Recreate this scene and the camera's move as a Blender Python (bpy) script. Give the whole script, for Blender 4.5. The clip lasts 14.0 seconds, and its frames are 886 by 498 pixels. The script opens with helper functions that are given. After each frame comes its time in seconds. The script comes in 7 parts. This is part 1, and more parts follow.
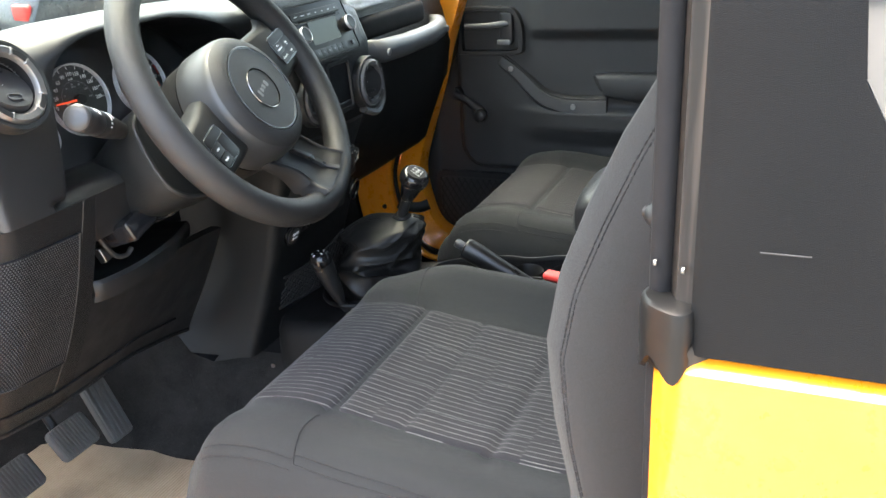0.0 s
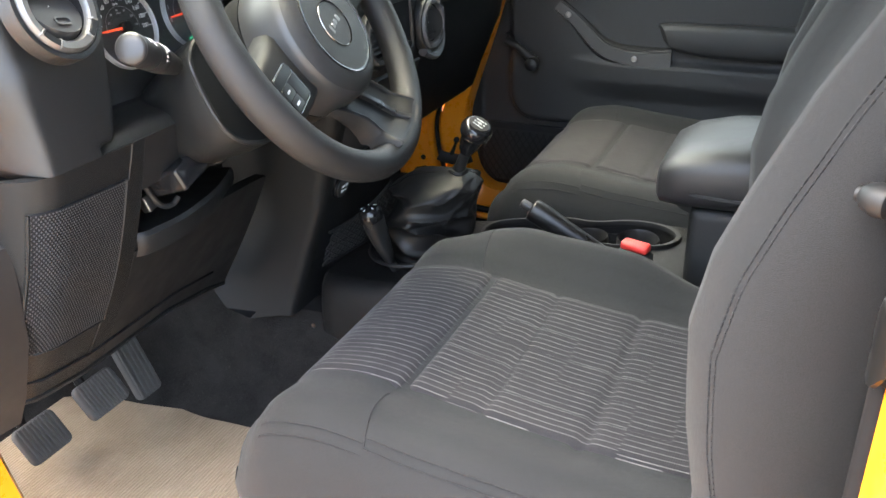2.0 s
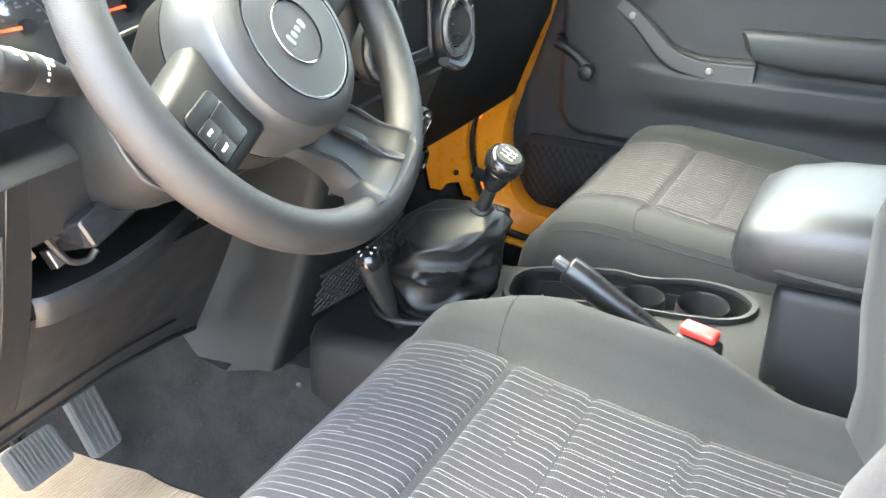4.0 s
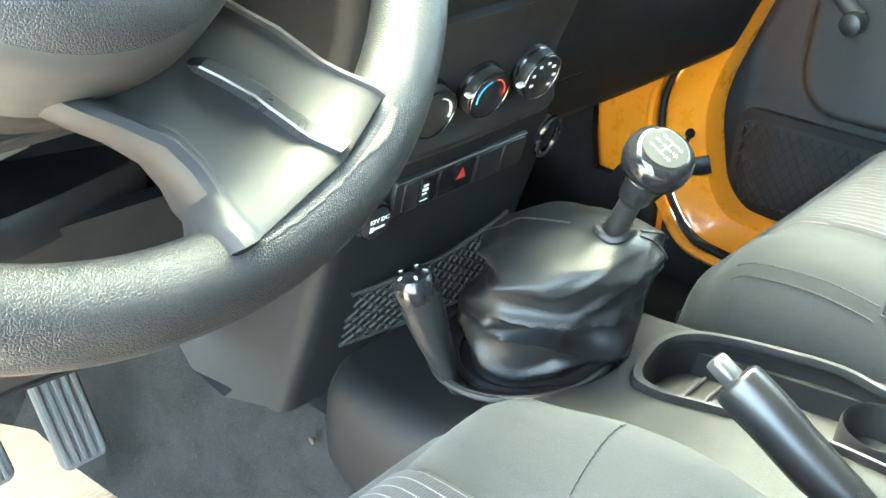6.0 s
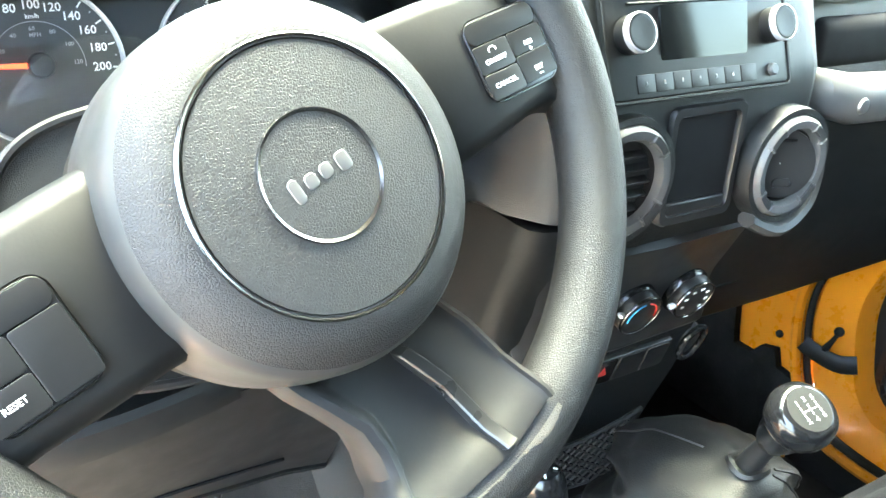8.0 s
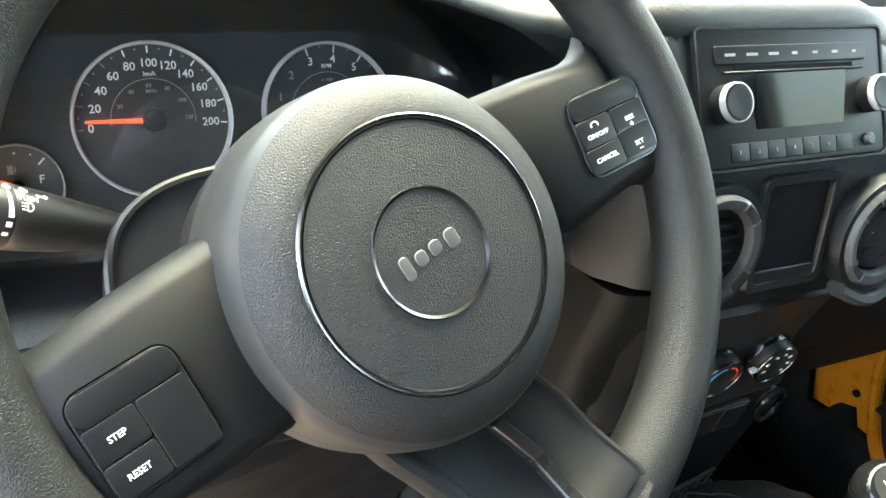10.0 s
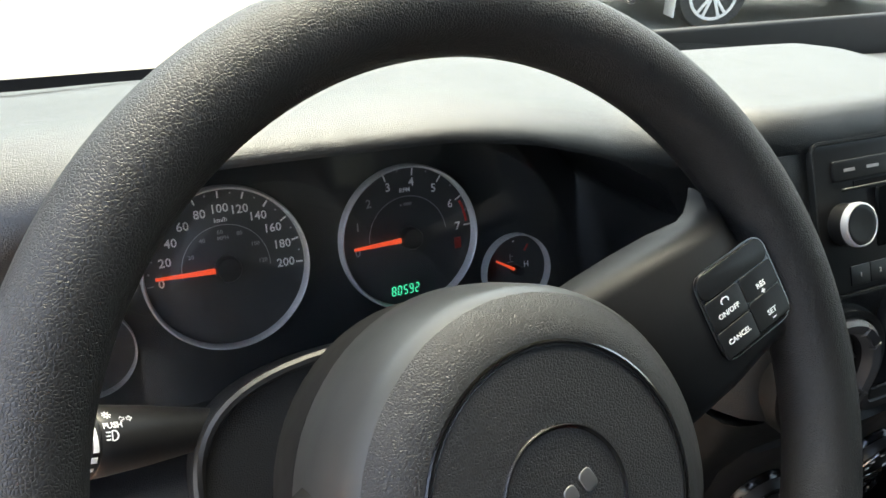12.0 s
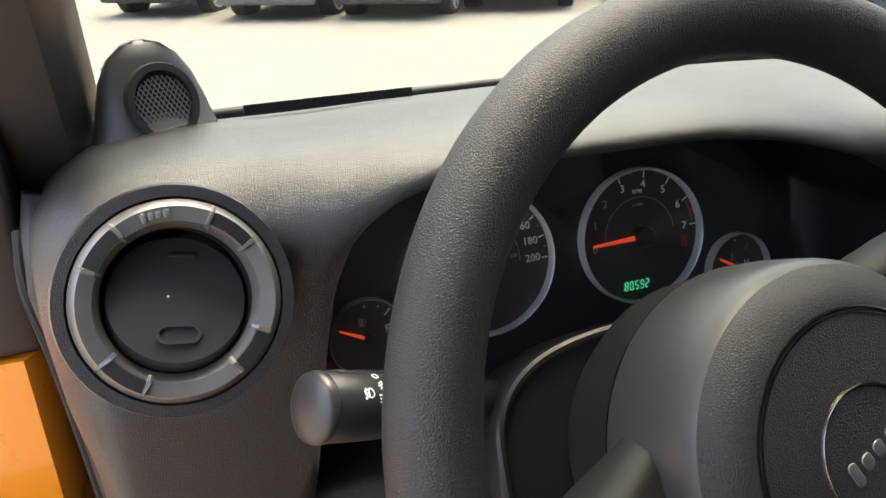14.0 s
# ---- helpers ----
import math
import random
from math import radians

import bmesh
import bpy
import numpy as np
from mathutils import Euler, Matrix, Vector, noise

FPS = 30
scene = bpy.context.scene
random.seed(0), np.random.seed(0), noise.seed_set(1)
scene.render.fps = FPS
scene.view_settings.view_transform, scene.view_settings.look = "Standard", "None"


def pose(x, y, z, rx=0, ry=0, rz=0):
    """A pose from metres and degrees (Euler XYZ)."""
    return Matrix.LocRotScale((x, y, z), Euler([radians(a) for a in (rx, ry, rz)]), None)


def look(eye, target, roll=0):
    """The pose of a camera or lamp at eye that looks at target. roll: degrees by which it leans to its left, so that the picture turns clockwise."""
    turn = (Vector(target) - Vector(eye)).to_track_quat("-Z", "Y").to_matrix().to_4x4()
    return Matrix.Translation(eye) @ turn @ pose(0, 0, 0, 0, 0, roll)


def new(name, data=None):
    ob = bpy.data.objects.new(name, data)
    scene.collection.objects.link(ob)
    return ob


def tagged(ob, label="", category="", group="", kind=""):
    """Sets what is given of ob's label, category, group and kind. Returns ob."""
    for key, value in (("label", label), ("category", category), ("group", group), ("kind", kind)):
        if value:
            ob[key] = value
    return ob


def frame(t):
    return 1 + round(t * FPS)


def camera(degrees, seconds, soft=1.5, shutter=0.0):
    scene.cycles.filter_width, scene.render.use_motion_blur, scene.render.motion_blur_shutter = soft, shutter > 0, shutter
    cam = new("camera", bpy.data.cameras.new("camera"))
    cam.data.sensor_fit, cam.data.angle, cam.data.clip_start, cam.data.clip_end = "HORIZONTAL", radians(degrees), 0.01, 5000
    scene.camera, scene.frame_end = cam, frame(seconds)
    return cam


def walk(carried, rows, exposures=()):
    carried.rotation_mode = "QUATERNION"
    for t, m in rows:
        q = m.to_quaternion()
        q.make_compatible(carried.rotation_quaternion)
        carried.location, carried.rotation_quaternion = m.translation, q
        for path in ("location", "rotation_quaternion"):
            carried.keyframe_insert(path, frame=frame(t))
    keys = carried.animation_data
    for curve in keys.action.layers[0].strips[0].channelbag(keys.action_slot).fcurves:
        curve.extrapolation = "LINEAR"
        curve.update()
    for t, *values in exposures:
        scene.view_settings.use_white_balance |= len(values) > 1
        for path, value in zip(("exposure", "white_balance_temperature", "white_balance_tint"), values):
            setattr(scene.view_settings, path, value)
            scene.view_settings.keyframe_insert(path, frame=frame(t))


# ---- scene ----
cam = camera(56.2, 14.0)
PATH = [
    (0, (-1.207, -0.619, 1.393), (0.464, 0.165, 0.623), -4.1),
    (0.5, (-1.194, -0.56, 1.386), (0.464, 0.22, 0.583), -3.4),
    (1, (-1.194, -0.543, 1.387), (0.452, 0.231, 0.554), -2.6),
    (1.5, (-1.18, -0.531, 1.381), (0.451, 0.243, 0.521), -2.2),
    (2, (-1.151, -0.488, 1.372), (0.471, 0.278, 0.488), -1.8),
    (2.2, (-1.129, -0.46, 1.374), (0.492, 0.296, 0.48), -1.6),
    (4.3, (-0.843, -0.402, 1.322), (0.667, 0.53, 0.4), -1.0),
    (4.5, (-0.811, -0.379, 1.305), (0.652, 0.619, 0.375), -2.1),
    (5, (-0.647, -0.337, 1.267), (0.767, 0.691, 0.295), 2.2),
    (5.5, (-0.521, -0.299, 1.23), (0.747, 0.87, 0.217), 0.8),
    (6, (-0.474, -0.293, 1.209), (0.701, 0.961, 0.186), -0.5),
    (6.5, (-0.474, -0.309, 1.217), (0.603, 1.014, 0.174), -1.9),
    (7, (-0.478, -0.318, 1.224), (0.552, 1.092, 0.249), -3.9),
    (7.5, (-0.496, -0.321, 1.241), (0.532, 1.106, 0.289), -2.6),
    (7.7, (-0.488, -0.302, 1.265), (0.54, 1.127, 0.317), 0.4),
    (8, (-0.489, -0.277, 1.312), (0.499, 1.237, 0.455), 3.6),
    (8.2, (-0.491, -0.263, 1.322), (0.429, 1.294, 0.467), 3.0),
    (8.5, (-0.497, -0.267, 1.328), (0.38, 1.331, 0.504), 4.0),
    (8.7, (-0.502, -0.269, 1.333), (0.373, 1.332, 0.513), 4.5),
    (10.8, (-0.506, -0.25, 1.333), (0.374, 1.354, 0.525), 3.6),
    (11, (-0.502, -0.232, 1.347), (0.373, 1.363, 0.516), 3.0),
    (11.5, (-0.508, -0.228, 1.36), (0.317, 1.392, 0.526), 1.1),
    (12, (-0.508, -0.177, 1.406), (0.298, 1.431, 0.531), 1.8),
    (12.5, (-0.482, -0.158, 1.396), (0.121, 1.538, 0.524), 0.9),
    (13, (-0.469, -0.163, 1.391), (0.059, 1.561, 0.525), 0.7),
    (13.5, (-0.511, -0.167, 1.4), (0.068, 1.554, 0.561), 0.5),
    (13.7, (-0.546, -0.179, 1.398), (0.04, 1.55, 0.581), -0.8),
    (13.8, (-0.568, -0.182, 1.397), (0.03, 1.549, 0.593), -1.1),
    (14, (-0.603, -0.189, 1.403), (-0.019, 1.549, 0.604), -2.1),
]

EXPOSURES = [(0.0, 4.25, 6900, 6), (2.2, 4.55, 7100, 8), (4.5, 6.35, 6950, 1), (5.5, 6.6, 6700, -9), (6.0, 6.85, 6700, -10), (7.0, 7.2, 6700, -6), (7.5, 6.95, 6700, -5), (8.1, 6.3, 6800, -2), (8.6, 5.75, 6950, 2), (11.0, 4.8, 7150, 0), (11.5, 4.4, 7100, 2), (12.0, 3.7, 7000, 8), (12.5, 3.3, 7400, 9), (13.5, 3.25, 7300, 10), (14.0, 3.15, 7350, 12)]
walk(cam, [(t, look(eye, target, roll)) for t, eye, target, roll in PATH], EXPOSURES)

# ---- world and sun: a bright, overcast day ----
world = bpy.data.worlds.new("sky")
scene.world = world
world.use_nodes = True
wn = world.node_tree
sky = wn.nodes.new("ShaderNodeTexSky")
sky.sky_type, sky.sun_disc = "NISHITA", False
sky.sun_elevation, sky.sun_rotation = radians(72), radians(25)
sky.dust_density, sky.air_density = 7.0, 1.0
wn.links.new(sky.outputs[0], wn.nodes["Background"].inputs[0])
wn.nodes["Background"].inputs[1].default_value = 0.15
sun = new("sun", bpy.data.lights.new("sun", "SUN"))
sun.data.energy, sun.data.angle, sun.data.color = 0.6, radians(100), (1.0, 0.98, 0.95)
SUN_FROM = Vector((math.sin(radians(25)) * math.cos(radians(72)), math.cos(radians(25)) * math.cos(radians(72)), math.sin(radians(72))))
sun.matrix_world = look(SUN_FROM * 20, (0, 0, 0))


# ---- materials ----
def material(name, colour, rough=0.5, metal=0.0, spec=0.5):
    m = bpy.data.materials.new(name)
    m.use_nodes = True
    b = m.node_tree.nodes["Principled BSDF"]
    b.inputs["Base Color"].default_value = (*colour, 1)
    b.inputs["Roughness"].default_value = rough
    b.inputs["Metallic"].default_value = metal
    b.inputs["Specular IOR Level"].default_value = spec
    return m


class Nodes:
    """A short hand for one material's nodes."""

    def __init__(self, m):
        self.t = m.node_tree
        self.b = self.t.nodes["Principled BSDF"]

    def add(self, kind, **values):
        n = self.t.nodes.new("ShaderNode" + kind)
        for k, v in values.items():
            setattr(n, k, v)
        return n

    def link(self, a, b):
        self.t.links.new(a, b)

    def coords(self):
        return self.add("TexCoord").outputs["Object"]

    def noise(self, scale, detail=3.0, rough=0.55, at=None):
        n = self.add("TexNoise")
        n.inputs["Scale"].default_value, n.inputs["Detail"].default_value, n.inputs["Roughness"].default_value = scale, detail, rough
        self.link(at or self.coords(), n.inputs["Vector"])
        return n.outputs["Fac"]

    def cells(self, scale, feature="F1", at=None, random=1.0):
        n = self.add("TexVoronoi", feature=feature)
        n.inputs["Scale"].default_value, n.inputs["Randomness"].default_value = scale, random
        self.link(at or self.coords(), n.inputs["Vector"])
        return n.outputs["Distance"]

    def math(self, op, a, b=0.0, c=0.0):
        n = self.add("Math", operation=op)
        for i, v in enumerate((a, b, c)):
            if isinstance(v, (int, float)):
                n.inputs[i].default_value = v
            else:
                self.link(v, n.inputs[i])
        return n.outputs[0]

    def span(self, v, a, b, c, d):
        n = self.add("MapRange")
        self.link(v, n.inputs[0])
        for i, x in enumerate((a, b, c, d)):
            n.inputs[1 + i].default_value = x
        return n.outputs[0]

    def mix(self, f, a, b):
        n = self.add("Mix", data_type="RGBA")
        self.link(f, n.inputs[0])
        for i, v in ((6, a), (7, b)):
            if isinstance(v, tuple):
                n.inputs[i].default_value = (*v, 1)
            else:
                self.link(v, n.inputs[i])
        return n.outputs[2]

    def bump(self, height, strength, distance, onto=None):
        n = self.add("Bump")
        n.inputs["Strength"].default_value, n.inputs["Distance"].default_value = strength, distance
        self.link(height, n.inputs["Height"])
        if onto is not None:
            self.link(onto, n.inputs["Normal"])
        self.link(n.outputs[0], self.b.inputs["Normal"])
        return n.outputs[0]


def grained(name, colour, rough, cell, depth, spec=0.5, wear=0.12):
    """Moulded plastic or leather: a pebbled grain, cloudy gloss, faint dust."""
    m = material(name, colour, rough, spec=spec)
    n = Nodes(m)
    at = n.coords()
    wob = n.add("TexNoise")
    wob.inputs["Scale"].default_value, wob.inputs["Detail"].default_value = cell * 0.8, 2.0
    n.link(at, wob.inputs["Vector"])
    shift = n.add("VectorMath", operation="MULTIPLY_ADD")
    n.link(wob.outputs["Color"], shift.inputs[0])
    shift.inputs[1].default_value = (0.5 / cell,) * 3
    n.link(at, shift.inputs[2])
    pebbles = n.span(n.cells(cell, "DISTANCE_TO_EDGE", shift.outputs[0]), 0.0, 0.22, 0, 1)
    cloud = n.noise(9, 4)
    fine = n.noise(cell * 2.2, 2)
    dust = n.noise(38, 5, 0.65)
    a = n.mix(n.span(cloud, 0.3, 0.7, 0, 1), tuple(c * (1 - wear) for c in colour), tuple(c * (1 + wear) for c in colour))
    n.link(n.mix(n.span(dust, 0.62, 0.85, 0, 0.35), a, tuple(c * 1.5 + 0.012 for c in colour)), n.b.inputs["Base Color"])
    n.link(n.math("ADD", n.span(cloud, 0.2, 0.8, rough - 0.07, rough + 0.06), n.math("MULTIPLY", n.span(dust, 0.5, 0.9, 0, 1), 0.08)), n.b.inputs["Roughness"])
    n.bump(n.math("ADD", n.math("MULTIPLY", pebbles, 1.0), n.math("MULTIPLY", fine, 0.3)), 0.55, depth)
    return m


def smooth_plastic(name, colour, rough, spec=0.5):
    m = material(name, colour, rough, spec=spec)
    n = Nodes(m)
    c = n.noise(25, 4)
    n.link(n.span(c, 0.3, 0.75, rough - 0.06, rough + 0.1), n.b.inputs["Roughness"])
    n.link(n.mix(n.noise(60, 5, 0.7), tuple(v * 0.9 for v in colour), tuple(v * 1.12 + 0.002 for v in colour)), n.b.inputs["Base Color"])
    n.bump(n.noise(700, 2), 0.15, 0.0002)
    return m


def cloth(name, colour):
    m = material(name, colour, 0.92, spec=0.25)
    n = Nodes(m)
    at = n.coords()
    weave = n.noise(1500, 2, at=at)
    blotch = n.noise(7, 4, at=at)
    fuzz = n.noise(260, 3, at=at)
    a = n.mix(n.span(blotch, 0.3, 0.7, 0, 1), tuple(c * 0.85 for c in colour), tuple(c * 1.15 for c in colour))
    n.link(n.mix(n.span(weave, 0.35, 0.65, 0, 1), a, tuple(c * 1.5 + 0.004 for c in colour)), n.b.inputs["Base Color"])
    n.b.inputs["Sheen Weight"].default_value = 0.06
    n.b.inputs["Sheen Roughness"].default_value = 0.5
    n.bump(n.math("ADD", weave, n.math("MULTIPLY", fuzz, 0.5)), 0.5, 0.0006)
    return m


def carpet(name):
    """Tufted dark carpet, trodden flat in places, with grit in the pile."""
    m = material(name, (0.03, 0.029, 0.028), 0.97, spec=0.1)
    n = Nodes(m)
    at = n.coords()
    tuft = n.noise(650, 3, 0.6, at=at)
    tread = n.noise(22, 4, 0.6, at=at)
    grit = n.noise(190, 4, 0.7, at=at)
    a = n.mix(n.span(tread, 0.35, 0.65, 0, 1), (0.010, 0.0097, 0.0095), (0.024, 0.023, 0.022))
    b = n.mix(n.span(tuft, 0.35, 0.7, 0, 0.7), a, (0.036, 0.034, 0.0325))
    n.link(n.mix(n.span(grit, 0.60, 0.74, 0, 0.6), b, (0.060, 0.055, 0.050)), n.b.inputs["Base Color"])
    n.bump(n.math("ADD", tuft, n.math("MULTIPLY", tread, 2.5)), 0.8, 0.003)
    return m


def striped_cloth(name, ground, thread, pitch):
    """Dark woven cloth, crossed by stepped pale dotted threads."""
    m = material(name, ground, 0.93, spec=0.25)
    n = Nodes(m)
    sep = n.add("SeparateXYZ")
    at = n.coords()
    n.link(at, sep.inputs[0])
    x, y = sep.outputs[1], sep.outputs[0]
    block = n.math("FLOOR", n.math("MULTIPLY", x, 22.0))
    row = n.math("FLOOR", n.math("DIVIDE", y, pitch))
    wn_ = n.add("TexWhiteNoise", noise_dimensions="2D")
    comb = n.add("CombineXYZ")
    n.link(block, comb.inputs[0])
    n.link(n.math("FLOOR", n.math("MULTIPLY", row, 0.2)), comb.inputs[1])
    n.link(comb.outputs[0], wn_.inputs["Vector"])
    step = n.math("MULTIPLY", n.math("GREATER_THAN", wn_.outputs["Value"], 0.5), pitch * 0.42)
    wave = n.math("MULTIPLY", n.noise(5, 1, at=at), pitch * 0.25)
    f = n.math("FRACT", n.math("DIVIDE", n.math("ADD", n.math("ADD", y, step), wave), pitch))
    line = n.math("LESS_THAN", n.math("ABSOLUTE", n.math("SUBTRACT", f, 0.5)), 0.056)
    dots = n.math("GREATER_THAN", n.math("FRACT", n.math("MULTIPLY", x, 470.0)), 0.38)
    rib = n.math("SINE", n.math("MULTIPLY", x, 2700.0))
    weave = n.noise(1300, 2, at=at)
    base = n.mix(n.span(weave, 0.3, 0.7, 0, 1), tuple(c * 0.75 for c in ground), tuple(c * 1.35 for c in ground))
    n.link(n.mix(n.math("MULTIPLY", n.math("MULTIPLY", line, dots), n.span(n.noise(35, 2, at=at), 0.3, 0.6, 0.45, 0.95)), base, thread), n.b.inputs["Base Color"])
    n.b.inputs["Sheen Weight"].default_value = 0.06
    n.bump(n.math("ADD", n.math("MULTIPLY", rib, 0.3), n.math("ADD", weave, n.math("MULTIPLY", line, 1.2))), 0.5, 0.0006)
    return m


def paint(name, colour):
    m = material(name, colour, 0.32)
    n = Nodes(m)
    n.b.inputs["Coat Weight"].default_value = 0.6
    n.b.inputs["Coat Roughness"].default_value = 0.06
    n.link(n.mix(n.noise(5, 3), tuple(c * 0.93 for c in colour), tuple(min(1, c * 1.05) for c in colour)), n.b.inputs["Base Color"])
    n.link(n.span(n.noise(30, 5, 0.7), 0.4, 0.8, 0.26, 0.45), n.b.inputs["Roughness"])
    n.bump(n.noise(420, 1), 0.05, 0.0003)
    return m


DASH_BLACK = grained("grained_dash_vinyl", (0.0105, 0.0113, 0.0118), 0.36, 900, 0.00021, 0.64)
DASH_LOWER = grained("grained_lower_plastic", (0.0078, 0.0087, 0.0094), 0.50, 900, 0.0002, 0.32)
PANEL = smooth_plastic("satin_black_plastic", (0.014, 0.014, 0.0148), 0.40, 0.45)
MATT = smooth_plastic("matt_black_plastic", (0.0105, 0.0107, 0.0112), 0.5, 0.42)
# near-black for dark trim, and for recesses whose shade is put into the colour
DEEP = smooth_plastic("trim_and_recess_shade_black", (0.006, 0.006, 0.007), 0.8, 0.2)
GLOSS = smooth_plastic("glossy_black_plastic", (0.010, 0.010, 0.011), 0.14)
RIM_LEATHER = grained("wheel_rim_urethane", (0.0125, 0.0122, 0.0121), 0.47, 780, 0.00030, 0.45)
HUB_VINYL = grained("airbag_cover_vinyl", (0.0185, 0.0182, 0.0182), 0.47, 780, 0.00032, 0.45)
SILVER = smooth_plastic("silver_plastic", (0.205, 0.199, 0.193), 0.40)
Nodes(SILVER).b.inputs["Metallic"].default_value = 0.75
DARK_CAP = smooth_plastic("dark_grey_plastic", (0.042, 0.042, 0.043), 0.35)
GUN = smooth_plastic("dark_silver_plastic", (0.088, 0.088, 0.090), 0.40)
CHROME = material("chrome", (0.85, 0.85, 0.86), 0.20, 0.55)
RING_CHROME = material("dark_chrome", (0.21, 0.205, 0.20), 0.20, 1.0)
RING_BRIGHT = material("bright_gauge_ring", (0.86, 0.86, 0.87), 0.26, 0.30)
STEEL = material("dull_steel", (0.35, 0.34, 0.33), 0.4, 1.0)
CLOTH = cloth("charcoal_seat_cloth", (0.0100, 0.0106, 0.0112))
STRIPES = striped_cloth("striped_seat_cloth", (0.017, 0.016, 0.018), (0.185, 0.182, 0.176), 0.0092)
THREAD = cloth("dark_stitching", (0.014, 0.014, 0.015))
CARPET = carpet("black_carpet")
HUB_SIDE = smooth_plastic("satin_hub_side", (0.032, 0.0322, 0.0318), 0.42, 0.65)
NET_CORD = smooth_plastic("black_net_cord", (0.022, 0.022, 0.022), 0.7, 0.3)
SPOKE_BLACK = smooth_plastic("satin_spoke_plastic", (0.0095, 0.0094, 0.0094), 0.50, 0.27)
GLOSS_BAR = smooth_plastic("satin_bar_plastic", (0.014, 0.014, 0.014), 0.30, 0.5)
CONSOLE_BLACK = grained("grained_console_plastic", (0.0085, 0.0085, 0.009), 0.50, 700, 0.00025, 0.3)
DOOR_BLACK = grained("grained_door_plastic", (0.023, 0.023, 0.0235), 0.55, 800, 0.0002, 0.45)
PEDAL_RUBBER = smooth_plastic("worn_pedal_rubber", (0.085, 0.083, 0.080), 0.65, 0.4)
RUBBER = smooth_plastic("black_rubber", (0.012, 0.012, 0.012), 0.7, 0.3)
SOFT_LEATHER = grained("soft_black_leather", (0.016, 0.016, 0.017), 0.40, 560, 0.00018)
BOOT_LEATHER = grained("shiny_boot_leather", (0.0090, 0.0088, 0.0089), 0.47, 420, 0.00015, 0.40)
GAUGE_FACE = smooth_plastic("gauge_face_print", (0.040, 0.041, 0.042), 0.5)
CLUSTER_BLACK = smooth_plastic("cluster_mask_plastic", (0.021, 0.0215, 0.022), 0.5, 0.4)
FLAP_GREY = smooth_plastic("satin_flap_plastic", (0.024, 0.0235, 0.024), 0.36, 0.5)
ORANGE = paint("orange_yellow_paint", (0.86, 0.285, 0.014))
TOP_BLACK = grained("textured_hardtop", (0.0052, 0.0055, 0.0059), 0.62, 1100, 0.00012, 0.13)
WHITE = smooth_plastic("white_print", (0.85, 0.85, 0.85), 0.5)
GREY_PRINT = smooth_plastic("grey_print", (0.30, 0.30, 0.31), 0.5)
NEEDLE = smooth_plastic("red_needle", (0.62, 0.030, 0.018), 0.4)
Nodes(NEEDLE).b.inputs["Emission Color"].default_value = (0.9, 0.10, 0.03, 1)
Nodes(NEEDLE).b.inputs["Emission Strength"].default_value = 0.06
RED = smooth_plastic("red_plastic", (0.52, 0.032, 0.026), 0.45)
BLUE = smooth_plastic("blue_print", (0.05, 0.30, 0.60), 0.5)
BARE = grained("bare_worn_foam", (0.085, 0.078, 0.069), 0.95, 900, 0.0006, 0.2)
LCD = material("dark_display", (0.006, 0.007, 0.0075), 0.07)
GREEN = material("green_digits", (0.02, 0.3, 0.15), 0.5)
Nodes(GREEN).b.inputs["Emission Color"].default_value = (0.05, 0.8, 0.42, 1)
Nodes(GREEN).b.inputs["Emission Strength"].default_value = 0.13
TYRE = smooth_plastic("tyre_rubber", (0.02, 0.02, 0.02), 0.8)
ALLOY = smooth_plastic("alloy_wheel", (0.55, 0.55, 0.55), 0.35)
CAR_DARK = paint("dark_car_paint", (0.02, 0.022, 0.026))
CAR_GREY = paint("grey_car_paint", (0.10, 0.10, 0.105))
CAR_PALE = paint("silver_car_paint", (0.45, 0.45, 0.44))


def tinted(name, through_colour):
    """Tinted car glass that lets part of the light through."""
    m = bpy.data.materials.new(name)
    m.use_nodes = True
    t = m.node_tree
    clear, shine, mixer = t.nodes.new("ShaderNodeBsdfTransparent"), t.nodes.new("ShaderNodeBsdfGlossy"), t.nodes.new("ShaderNodeMixShader")
    clear.inputs[0].default_value = (*through_colour, 1)
    shine.inputs["Roughness"].default_value = 0.03
    mixer.inputs[0].default_value = 0.06
    t.links.new(clear.outputs[0], mixer.inputs[1])
    t.links.new(shine.outputs[0], mixer.inputs[2])
    t.links.new(mixer.outputs[0], t.nodes["Material Output"].inputs[0])
    return m


WINDSCREEN = tinted("windscreen_glass", (0.70, 0.74, 0.72))
TINT = tinted("tinted_side_glass", (0.12, 0.125, 0.13))
KEY_BLACK = smooth_plastic("satin_key_plastic", (0.0085, 0.0085, 0.0088), 0.40, 0.35)
LENS = tinted("clear_gauge_lens", (0.99, 0.99, 0.99))


